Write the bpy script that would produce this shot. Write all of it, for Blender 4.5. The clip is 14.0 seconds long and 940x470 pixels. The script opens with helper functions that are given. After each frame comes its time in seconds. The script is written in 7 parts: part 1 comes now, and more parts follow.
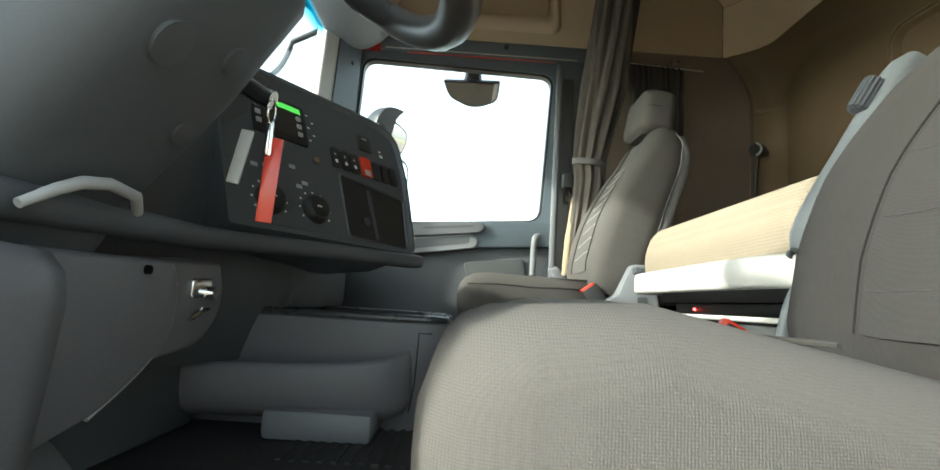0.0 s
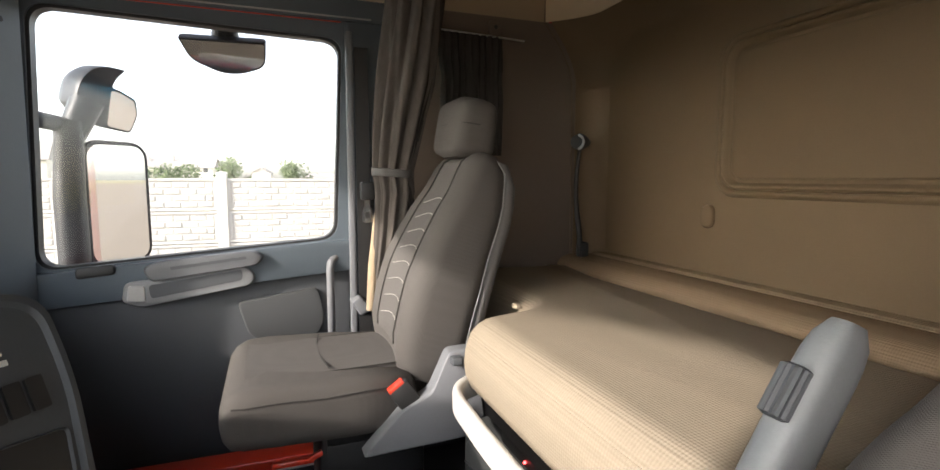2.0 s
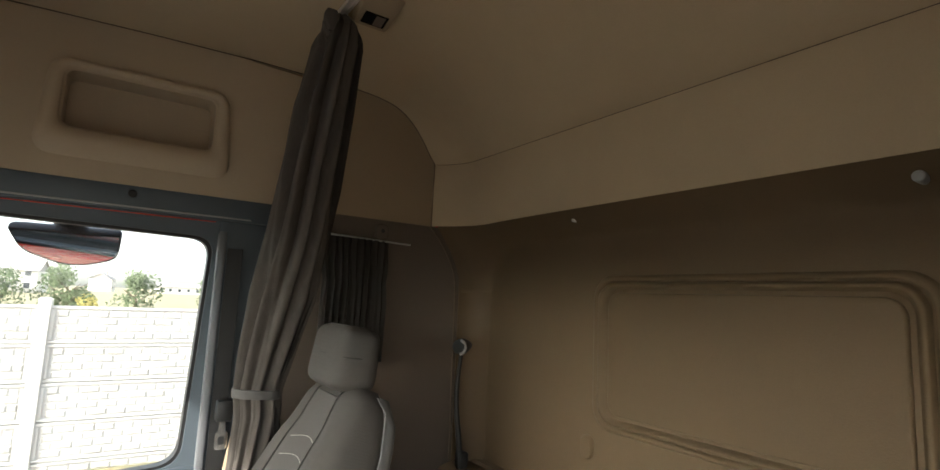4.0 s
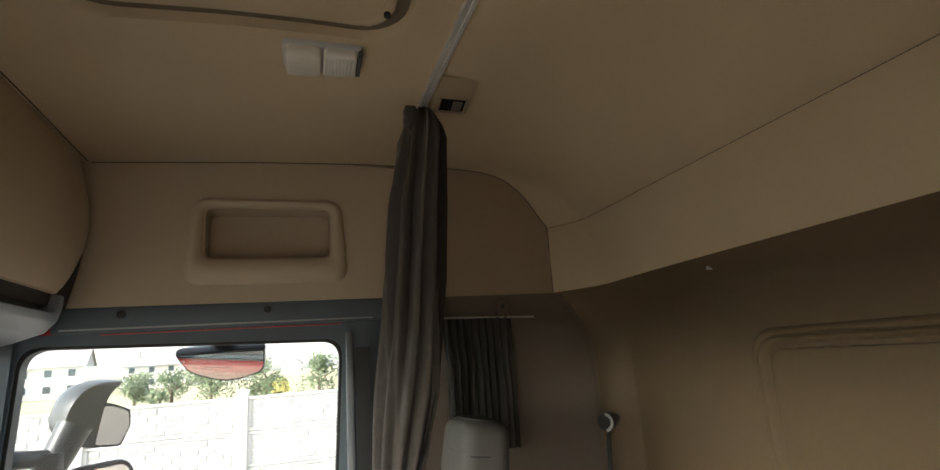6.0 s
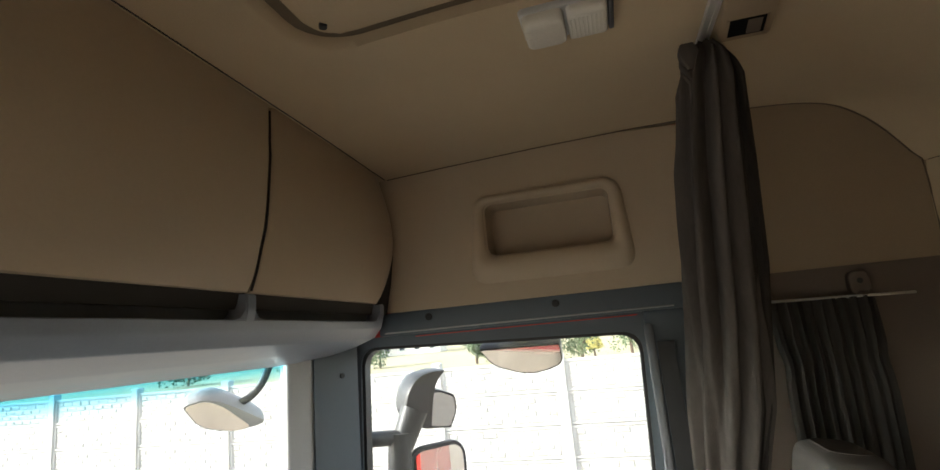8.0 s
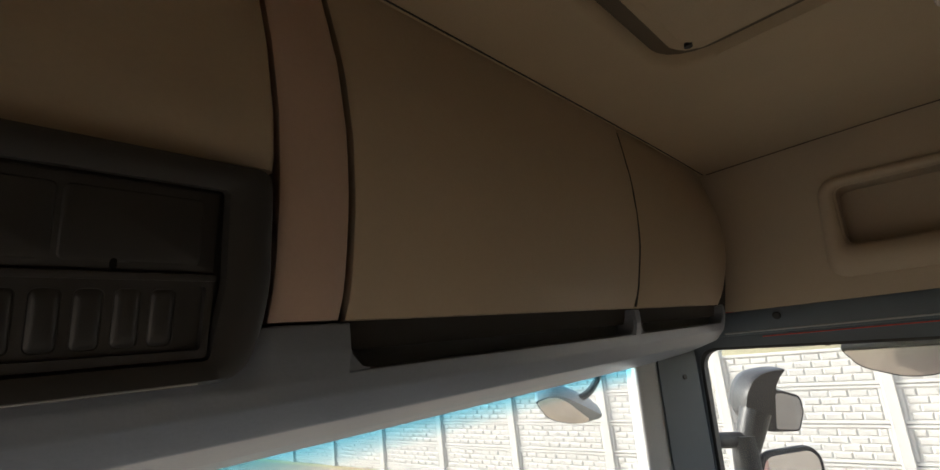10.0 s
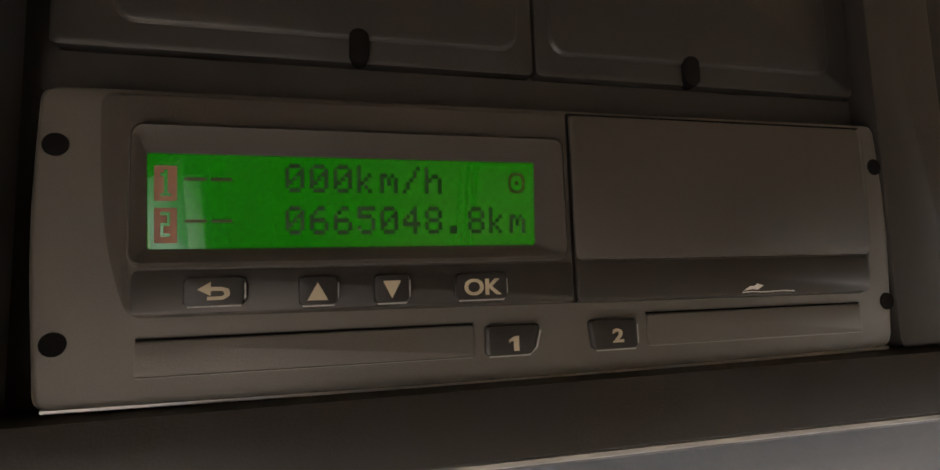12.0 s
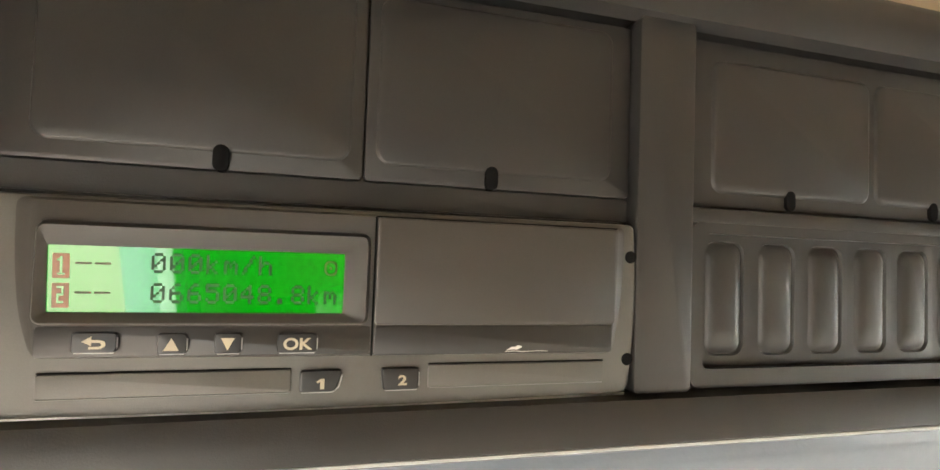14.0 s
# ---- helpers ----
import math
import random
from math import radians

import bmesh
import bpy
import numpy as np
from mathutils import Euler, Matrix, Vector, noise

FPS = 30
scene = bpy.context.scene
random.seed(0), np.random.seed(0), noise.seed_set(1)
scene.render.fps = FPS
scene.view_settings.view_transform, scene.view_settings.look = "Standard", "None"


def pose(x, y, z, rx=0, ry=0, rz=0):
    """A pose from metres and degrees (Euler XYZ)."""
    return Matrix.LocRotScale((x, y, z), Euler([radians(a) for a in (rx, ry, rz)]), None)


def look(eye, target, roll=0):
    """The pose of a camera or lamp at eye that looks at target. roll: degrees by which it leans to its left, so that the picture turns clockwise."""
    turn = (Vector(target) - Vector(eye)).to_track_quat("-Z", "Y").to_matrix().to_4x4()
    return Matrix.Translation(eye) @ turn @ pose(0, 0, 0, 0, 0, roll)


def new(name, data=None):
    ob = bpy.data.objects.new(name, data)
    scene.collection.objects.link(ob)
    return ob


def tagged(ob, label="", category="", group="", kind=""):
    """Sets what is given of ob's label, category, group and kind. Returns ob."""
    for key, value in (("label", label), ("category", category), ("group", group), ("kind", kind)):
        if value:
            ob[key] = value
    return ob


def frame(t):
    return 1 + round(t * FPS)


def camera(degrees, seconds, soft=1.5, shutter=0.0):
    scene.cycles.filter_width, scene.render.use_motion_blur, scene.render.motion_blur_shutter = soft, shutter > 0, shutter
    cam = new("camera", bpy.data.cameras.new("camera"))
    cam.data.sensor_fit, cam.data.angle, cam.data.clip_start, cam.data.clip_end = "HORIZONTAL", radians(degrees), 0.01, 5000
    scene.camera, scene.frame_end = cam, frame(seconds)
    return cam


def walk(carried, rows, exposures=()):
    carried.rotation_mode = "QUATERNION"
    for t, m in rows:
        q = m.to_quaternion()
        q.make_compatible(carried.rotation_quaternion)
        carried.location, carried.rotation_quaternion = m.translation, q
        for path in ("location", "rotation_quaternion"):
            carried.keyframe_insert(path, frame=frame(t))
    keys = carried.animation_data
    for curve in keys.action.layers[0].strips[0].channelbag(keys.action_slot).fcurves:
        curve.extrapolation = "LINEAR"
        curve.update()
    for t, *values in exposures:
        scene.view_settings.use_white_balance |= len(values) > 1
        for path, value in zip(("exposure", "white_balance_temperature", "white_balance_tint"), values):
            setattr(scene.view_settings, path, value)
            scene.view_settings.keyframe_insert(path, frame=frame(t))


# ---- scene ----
cam = camera(83.4, 14.0)
PATH = [
    (0, (-1.185, 0.108, 0.438), (0.80, 0.074, 0.694), 3.7),
    (0.3, (-1.115, 0.065, 0.602), (0.855, -0.259, 0.724), 1.9),
    (0.5, (-1.093, 0.043, 0.612), (0.863, -0.368, 0.523), -0.0),
    (0.7, (-1.061, 0.084, 0.62), (0.876, -0.393, 0.481), -1.6),
    (1, (-1.019, 0.079, 0.771), (0.946, -0.234, 0.569), -4.1),
    (1.5, (-0.917, 0.012, 0.935), (1.043, -0.346, 0.764), 0.1),
    (2, (-0.785, -0.02, 1.013), (1.075, -0.726, 0.804), 0.1),
    (2.5, (-0.723, -0.011, 1.006), (1.016, -0.965, 0.75), 1.8),
    (3, (-0.683, -0.016, 1.099), (0.98, -1.104, 0.876), 2.5),
    (3.5, (-0.691, -0.011, 1.23), (0.979, -1.111, 1.28), 2.3),
    (4, (-0.718, -0.011, 1.319), (0.927, -1.119, 1.571), 2.6),
    (4.1, (-0.716, -0.007, 1.349), (0.918, -1.124, 1.633), 2.1),
    (4.2, (-0.732, -0.011, 1.356), (0.903, -1.113, 1.692), 2.4),
    (6.3, (-0.678, -0.153, 1.408), (1.198, -0.656, 1.883), -2.7),
    (6.5, (-0.636, -0.164, 1.415), (1.255, -0.59, 1.907), -0.9),
    (7, (-0.546, -0.161, 1.475), (1.397, -0.462, 1.843), 2.9),
    (7.5, (-0.484, -0.185, 1.517), (1.488, -0.187, 1.85), 0.6),
    (7.7, (-0.493, -0.188, 1.509), (1.464, 0.022, 1.864), -2.3),
    (9.8, (-0.664, 0.007, 1.569), (0.916, 1.164, 1.976), -6.7),
    (10, (-0.683, 0.014, 1.589), (0.821, 1.266, 2.003), -6.4),
    (10.5, (-0.704, 0.074, 1.599), (0.62, 1.508, 2.034), -7.0),
    (11, (-0.748, 0.144, 1.591), (0.286, 1.781, 2.091), -6.7),
    (11.3, (-0.791, 0.205, 1.593), (0.013, 1.957, 2.125), -6.0),
    (11.5, (-0.811, 0.244, 1.591), (-0.157, 2.054, 2.134), -6.0),
    (11.6, (-0.819, 0.266, 1.592), (-0.233, 2.091, 2.16), -5.9),
    (11.8, (-0.842, 0.306, 1.594), (-0.359, 2.153, 2.188), -5.7),
    (12, (-0.857, 0.34, 1.594), (-0.42, 2.173, 2.263), -5.4),
    (12.5, (-0.858, 0.371, 1.607), (-0.512, 2.248, 2.208), -2.5),
    (13, (-0.852, 0.366, 1.608), (-0.502, 2.242, 2.205), -3.2),
    (13.5, (-0.86, 0.345, 1.611), (-0.531, 2.23, 2.192), -2.6),
    (14, (-0.821, 0.28, 1.607), (-0.327, 2.137, 2.158), -1.9),
]
EXPOSURES = [(0, 2.55, 6300, -4), (0.3, 2.9, 6450, 6), (0.5, 2.9, 6500, 10), (1, 2.78, 6500, 10), (1.5, 2.38, 6500, 10), (2, 2.24, 6700, 14), (2.5, 2.03, 6750, 15), (3, 1.92, 6650, 13), (3.5, 2.02, 6450, 9), (4.2, 2.42, 6400, 8), (6.3, 2.52, 6350, 7), (7.7, 2.55, 6350, 7), (9.8, 1.9, 6500, 10), (10.5, 1.85, 6500, 10), (11, 1.8, 6500, 10), (11.5, 2.0, 6500, 12), (12, 3.4, 6600, 14), (12.5, 4.4, 6600, 16), (13, 4.9, 6900, 25), (13.5, 4.9, 6300, 7), (14, 5.2, 6300, 6)]
walk(cam, [(t, look(eye, target, roll)) for t, eye, target, roll in PATH], EXPOSURES)

# ---- world, sun, exposure ----
SUN = Vector((-0.33, 0.83, 0.43)).normalized()
world = bpy.data.worlds.new("sky")
scene.world = world
world.use_nodes = True
wn = world.node_tree.nodes
wl = world.node_tree.links
sky = wn.new("ShaderNodeTexSky")
sky.sky_type = "NISHITA"
sky.sun_disc = False
sky.sun_elevation = math.asin(SUN.z)
sky.sun_rotation = math.atan2(SUN.x, SUN.y)
sky.air_density = 1.0
sky.dust_density = 2.0
sky.ozone_density = 1.0
wn["Background"].inputs[1].default_value = 0.15
haze = wn.new("ShaderNodeHueSaturation")
haze.inputs["Saturation"].default_value = 0.45
wl.new(sky.outputs[0], haze.inputs["Color"])
wl.new(haze.outputs[0], wn["Background"].inputs[0])
sun_data = bpy.data.lights.new("sun", "SUN")
sun_data.energy = 1.6
sun_data.angle = radians(2.0)
sun_data.color = (1.0, 0.95, 0.88)
sun = new("sun", sun_data)
sun.matrix_world = look((0, 0, 30), Vector((0, 0, 30)) - SUN)

# ---- materials ----


def mat(name, color, rough=0.6, metal=0.0, grain=0.06, scale=60.0, bump=0.15, big=0.08, bigscale=4.0, spec=0.5, coat=0.0, stretch=(1, 1, 1), wave=None, dist=0.002, weave=0.0):
    """A procedural surface: base colour varied at two scales, fine relief, varied gloss."""
    m = bpy.data.materials.new(name)
    m.use_nodes = True
    nt = m.node_tree
    n, l = nt.nodes, nt.links
    b = n["Principled BSDF"]
    tc = n.new("ShaderNodeTexCoord")
    mp = n.new("ShaderNodeMapping")
    mp.inputs["Scale"].default_value = stretch
    l.new(tc.outputs["Object"], mp.inputs[0])
    n1 = n.new("ShaderNodeTexNoise")
    n1.inputs["Scale"].default_value = scale
    n1.inputs["Detail"].default_value = 4
    n2 = n.new("ShaderNodeTexNoise")
    n2.inputs["Scale"].default_value = bigscale
    n2.inputs["Detail"].default_value = 6
    n2.inputs["Roughness"].default_value = 0.65
    l.new(mp.outputs[0], n1.inputs[0])
    l.new(mp.outputs[0], n2.inputs[0])
    sm = n.new("ShaderNodeMath")
    sm.operation = "MULTIPLY_ADD"
    l.new(n1.outputs[0], sm.inputs[0])
    sm.inputs[1].default_value = grain * 2
    sm.inputs[2].default_value = 1 - grain - big
    s2 = n.new("ShaderNodeMath")
    s2.operation = "MULTIPLY_ADD"
    l.new(n2.outputs[0], s2.inputs[0])
    s2.inputs[1].default_value = big * 2
    l.new(sm.outputs[0], s2.inputs[2])
    hsv = n.new("ShaderNodeHueSaturation")
    hsv.inputs["Color"].default_value = (*color, 1)
    l.new(s2.outputs[0], hsv.inputs["Value"])
    l.new(hsv.outputs[0], b.inputs["Base Color"])
    rr = n.new("ShaderNodeMath")
    rr.operation = "MULTIPLY_ADD"
    l.new(n2.outputs[0], rr.inputs[0])
    rr.inputs[1].default_value = 0.25
    rr.inputs[2].default_value = rough - 0.125
    l.new(rr.outputs[0], b.inputs["Roughness"])
    b.inputs["Metallic"].default_value = metal
    b.inputs["Specular IOR Level"].default_value = spec
    b.inputs["Coat Weight"].default_value = coat
    bp = n.new("ShaderNodeBump")
    bp.inputs["Strength"].default_value = bump
    bp.inputs["Distance"].default_value = dist
    h = n1.outputs[0]
    if wave:
        w1 = n.new("ShaderNodeTexWave")
        w1.inputs["Scale"].default_value = wave
        w1.bands_direction = "X"
        w2 = n.new("ShaderNodeTexWave")
        w2.inputs["Scale"].default_value = wave
        w2.bands_direction = "Y"
        w3 = n.new("ShaderNodeTexWave")
        w3.inputs["Scale"].default_value = wave
        w3.bands_direction = "Z"
        for w in (w1, w2, w3):
            w.inputs["Distortion"].default_value = 0.6
            l.new(tc.outputs["Object"], w.inputs[0])
        ad = n.new("ShaderNodeMath")
        ad.operation = "ADD"
        l.new(w1.outputs[1], ad.inputs[0])
        l.new(w2.outputs[1], ad.inputs[1])
        a2 = n.new("ShaderNodeMath")
        a2.operation = "ADD"
        l.new(ad.outputs[0], a2.inputs[0])
        l.new(w3.outputs[1], a2.inputs[1])
        h = a2.outputs[0]
        tint = n.new("ShaderNodeMath")
        tint.operation = "MULTIPLY_ADD"
        tint.inputs[1].default_value = weave
        tint.inputs[2].default_value = -1.5 * weave
        l.new(h, tint.inputs[0])
        both = n.new("ShaderNodeMath")
        both.operation = "ADD"
        l.new(s2.outputs[0], both.inputs[0])
        l.new(tint.outputs[0], both.inputs[1])
        l.new(both.outputs[0], hsv.inputs["Value"])
    l.new(h, bp.inputs["Height"])
    l.new(bp.outputs[0], b.inputs["Normal"])
    return m


def glow(name, color, strength):
    m = bpy.data.materials.new(name)
    m.use_nodes = True
    b = m.node_tree.nodes["Principled BSDF"]
    b.inputs["Base Color"].default_value = (*[c * 0.3 for c in color], 1)
    b.inputs["Emission Color"].default_value = (*color, 1)
    b.inputs["Emission Strength"].default_value = strength
    b.inputs["Roughness"].default_value = 0.12
    return m


def glass(name, color=(1, 1, 1), gloss=0.08):
    m = bpy.data.materials.new(name)
    m.use_nodes = True
    n, l = m.node_tree.nodes, m.node_tree.links
    n.remove(n["Principled BSDF"])
    t = n.new("ShaderNodeBsdfTransparent")
    t.inputs[0].default_value = (*color, 1)
    g = n.new("ShaderNodeBsdfGlossy")
    g.inputs["Roughness"].default_value = 0.02
    fr = n.new("ShaderNodeLayerWeight")
    fr.inputs[0].default_value = 0.5
    pw = n.new("ShaderNodeMath")
    pw.operation = "POWER"
    pw.inputs[1].default_value = 4.0
    l.new(fr.outputs["Facing"], pw.inputs[0])
    mx = n.new("ShaderNodeMixShader")
    k = n.new("ShaderNodeMath")
    k.operation = "MULTIPLY_ADD"
    k.inputs[1].default_value = gloss * 5
    k.inputs[2].default_value = gloss * 0.4
    l.new(pw.outputs[0], k.inputs[0])
    l.new(k.outputs[0], mx.inputs[0])
    l.new(t.outputs[0], mx.inputs[1])
    l.new(g.outputs[0], mx.inputs[2])
    l.new(mx.outputs[0], n["Material Output"].inputs[0])
    return m


M_BEIGE = mat("beige_plastic", (0.44, 0.355, 0.252), 0.62, scale=180, bump=0.12, grain=0.04)
M_ROOF = mat("beige_headliner", (0.47, 0.375, 0.252), 0.9, scale=300, bump=0.25, grain=0.05, spec=0.2)
M_BACK = mat("brown_wall_lining", (0.121, 0.084, 0.047), 0.70, scale=240, bump=0.2, grain=0.06, spec=0.3, big=0.22, bigscale=2.6)
M_SIDE = mat("taupe_side_lining", (0.125, 0.10, 0.08), 0.75, scale=240, bump=0.2, grain=0.05, spec=0.3)
M_POST = mat("light_beige_post", (0.50, 0.36, 0.28), 0.6, scale=180, bump=0.12, grain=0.04)
M_GREY = mat("grey_trim", (0.15, 0.156, 0.165), 0.55, scale=220, bump=0.15)
M_BAR = mat("dark_grey_grab_bar", (0.10, 0.104, 0.11), 0.5, scale=220, bump=0.15)
M_TRIM = mat("header_grey_plastic", (0.20, 0.226, 0.268), 0.40, scale=220, bump=0.12)
M_PIPING = mat("grey_piping", (0.20, 0.20, 0.195), 0.6, scale=220, bump=0.1)
M_LGREY = mat("light_grey_trim", (0.36, 0.36, 0.35), 0.5, scale=220, bump=0.1)
M_PALE = mat("pale_grey_pillar", (0.47, 0.475, 0.47), 0.55, scale=220, bump=0.1)
M_DARK = mat("dark_grey_plastic", (0.066, 0.071, 0.077), 0.6, scale=260, bump=0.2)
M_BLUEG = mat("slate_door_frame", (0.090, 0.112, 0.130), 0.5, scale=200, bump=0.1)
M_BLACK = mat("black_plastic", (0.018, 0.018, 0.018), 0.5, scale=260, bump=0.15)
M_DEEP = mat("black_recess", (0.005, 0.005, 0.005), 0.9, bump=0.05, spec=0.1)
M_FASC = mat("charcoal_fascia", (0.0275, 0.0265, 0.0252), 0.40, scale=1800, bump=0.10, grain=0.12, bigscale=20, dist=0.0006)
M_TACHB = mat("dark_key_strip", (0.026, 0.024, 0.022), 0.34, scale=2600, bump=0.08, grain=0.1, bigscale=40, dist=0.0004)
M_KEY = mat("glossy_black_key", (0.018, 0.018, 0.018), 0.36, scale=900, bump=0.03)
M_PLATE = mat("charcoal_front_plate", (0.094, 0.090, 0.081), 0.40, scale=2600, bump=0.12, grain=0.14, bigscale=40, dist=0.0004)
M_TACH = mat("charcoal_tachograph", (0.052, 0.048, 0.043), 0.42, scale=2600, bump=0.12, grain=0.14, bigscale=40, dist=0.0004)
M_SEAT = mat("taupe_seat_cloth", (0.080, 0.074, 0.068), 0.95, scale=700, bump=0.35, grain=0.12, spec=0.15, wave=185.0, dist=0.0004, weave=0.05)
M_SEAT2 = mat("grey_seat_insert", (0.092, 0.086, 0.080), 0.95, scale=700, bump=0.35, grain=0.14, spec=0.15, wave=185.0, dist=0.0004, weave=0.05)
M_SHELL = mat("dark_taupe_shell", (0.088, 0.084, 0.080), 0.7, scale=240, bump=0.2)
M_PIPE = mat("pale_stitching", (0.34, 0.32, 0.29), 0.8)
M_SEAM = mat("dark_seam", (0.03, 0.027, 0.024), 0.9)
M_MATT = mat("beige_mattress_cloth", (0.252, 0.210, 0.155), 0.95, scale=300, bump=0.3, grain=0.1, spec=0.1, wave=52.0, dist=0.0016, weave=0.075, big=0.12, bigscale=3.0)
M_CURT = mat("grey_brown_curtain", (0.086, 0.076, 0.068), 0.95, scale=400, bump=0.3, grain=0.1, spec=0.1, stretch=(1, 1, 0.03), big=0.4, bigscale=45)
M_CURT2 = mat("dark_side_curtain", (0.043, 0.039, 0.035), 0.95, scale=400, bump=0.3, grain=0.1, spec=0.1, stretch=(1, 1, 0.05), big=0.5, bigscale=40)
M_UPPER = mat("brown_beige_upper_lining", (0.30, 0.232, 0.155), 0.72, scale=240, bump=0.2, grain=0.05, spec=0.3)
M_SPK = mat("dark_grey_door_cloth", (0.048, 0.051, 0.052), 0.7, scale=260, bump=0.2)
M_STORE = mat("dark_storage_plastic", (0.040, 0.042, 0.041), 0.62, scale=260, bump=0.2)
M_LINE = mat("brown_seam", (0.12, 0.09, 0.062), 0.9)
M_RAIL = mat("satin_aluminium_rail", (0.72, 0.71, 0.69), 0.30, metal=0.5, scale=200, stretch=(0.1, 1, 1))
M_DASHT = mat("pale_grey_dash_top", (0.24, 0.245, 0.25), 0.6, scale=260, bump=0.2)
M_LINING = mat("sandy_curtain_lining", (0.31, 0.235, 0.155), 0.9, scale=400, bump=0.3, grain=0.1, stretch=(1, 1, 0.25))
M_RED = mat("red_plastic", (0.55, 0.035, 0.012), 0.35, scale=80, bump=0.05, coat=0.3)
M_REDP = mat("red_body_paint", (0.50, 0.03, 0.02), 0.3, bump=0.02, coat=0.8)
M_ALU = mat("brushed_aluminium", (0.55, 0.55, 0.54), 0.38, metal=0.85, scale=200, stretch=(0.1, 1, 1))
M_RIM = mat("pale_bunk_rail", (0.50, 0.485, 0.45), 0.42, bump=0.06)
M_CHROME = mat("chrome", (0.75, 0.75, 0.74), 0.12, metal=1.0, bump=0.02)
M_ARM = mat("blue_grey_armrest", (0.18, 0.19, 0.197), 0.45, scale=220, bump=0.1)
M_TRAY = mat("blue_grey_tray_mat", (0.115, 0.125, 0.130), 0.38, scale=500, bump=0.3, wave=52.0, dist=0.0006, weave=0.06)
M_CONS = mat("dark_console_plastic", (0.125, 0.121, 0.128), 0.5, scale=260, bump=0.2)
M_GLOSS = mat("glossy_dark_rim", (0.035, 0.036, 0.038), 0.28, scale=200, bump=0.05)
M_FLOOR = mat("black_rubber_mat", (0.022, 0.022, 0.023), 0.75, scale=120, bump=0.5)
M_WHITE = mat("white_marking", (0.75, 0.74, 0.70), 0.6)
M_CREAM = mat("cream_key_print", (0.46, 0.40, 0.29), 0.6)
M_CONC = mat("pale_concrete", (0.46, 0.45, 0.425), 0.9, scale=14, bump=0.6, grain=0.12, big=0.14, bigscale=1.2, dist=0.01)
M_MIRROR = bpy.data.materials.new("mirror")
M_MIRROR.use_nodes = True
M_MIRROR.node_tree.nodes["Principled BSDF"].inputs["Metallic"].default_value = 1.0
M_MIRROR.node_tree.nodes["Principled BSDF"].inputs["Roughness"].default_value = 0.02
M_MIRROR.node_tree.nodes["Principled BSDF"].inputs["Base Color"].default_value = (0.72, 0.72, 0.72, 1)
M_GLASS = glass("window_glass", (0.97, 0.985, 0.98))
M_SCREEN = glass("windscreen_glass", (0.97, 0.985, 0.98))
wsn, wsl = M_SCREEN.node_tree.nodes, M_SCREEN.node_tree.links
tcw = wsn.new("ShaderNodeTexCoord")
sepw = wsn.new("ShaderNodeSeparateXYZ")
wsl.new(tcw.outputs["Object"], sepw.inputs[0])
mrw = wsn.new("ShaderNodeMapRange")
mrw.inputs["From Min"].default_value = 1.428
mrw.inputs["From Max"].default_value = 1.498
wsl.new(sepw.outputs["Z"], mrw.inputs["Value"])
mixw = wsn.new("ShaderNodeMix")
mixw.data_type = "RGBA"
mixw.inputs[6].default_value = (0.97, 0.985, 0.98, 1)
mixw.inputs[7].default_value = (0.06, 0.60, 0.80, 1)
wsl.new(mrw.outputs[0], mixw.inputs[0])
wsl.new(mixw.outputs[2], wsn["Transparent BSDF"].inputs[0])
M_LENS = mat("frosted_lamp_lens", (0.66, 0.63, 0.56), 0.25, scale=400, bump=0.5)
M_GREEN = glow("green_display", (0.004, 0.33, 0.002), 0.026)
M_GREEN.node_tree.nodes["Principled BSDF"].inputs["Coat Weight"].default_value = 1.0
M_GREEN.node_tree.nodes["Principled BSDF"].inputs["Coat IOR"].default_value = 1.7
M_GREEN.node_tree.nodes["Principled BSDF"].inputs["Specular IOR Level"].default_value = 0.1
M_GREEN.node_tree.nodes["Principled BSDF"].inputs["Base Color"].default_value = (0.0015, 0.05, 0.0006, 1)
M_NAV = glow("green_radio_bar", (0.10, 0.5, 0.08), 0.25)
M_LED = glow("red_led", (1.0, 0.05, 0.05), 3.0)
M_INK = mat("display_segment", (0.003, 0.03, 0.003), 0.5, bump=0)
# warm reflection on the glass is put into this reddish symbol colour
M_INKR = mat("display_glare_segment", (0.26, 0.12, 0.075), 0.4, bump=0)
M_SLOT = mat("dark_slate_slot", (0.0939, 0.1027, 0.1144), 0.6, scale=220, bump=0.1)
M_INKD = mat("display_dash_segment", (0.05, 0.022, 0.008), 0.4, bump=0)

# ---- helpers for building ----


def thing(name, loc, label, category="", group="", kind=""):
    ob = new(name)
    ob.empty_display_size = 0.02
    ob.location = loc
    return tagged(ob, label, category, group, kind)


def part(name, bm, material, parent=None, label="", smooth=40, category="", kind=""):
    """Links a bmesh built in world coordinates as one mesh object under its parent."""
    me = bpy.data.meshes.new(name)
    bmesh.ops.recalc_face_normals(bm, faces=bm.faces)
    bm.to_mesh(me)
    bm.free()
    if smooth:
        for p in me.polygons:
            p.use_smooth = True
        me.set_sharp_from_angle(angle=radians(smooth))
    for mm in material if isinstance(material, (list, tuple)) else (material,):
        me.materials.append(mm)
    ob = new(name, me)
    if parent is not None:
        ob.parent = parent
        if parent.type == "EMPTY":
            ob.matrix_parent_inverse = Matrix.Translation(-parent.location)
    return tagged(ob, label, category, "", kind)


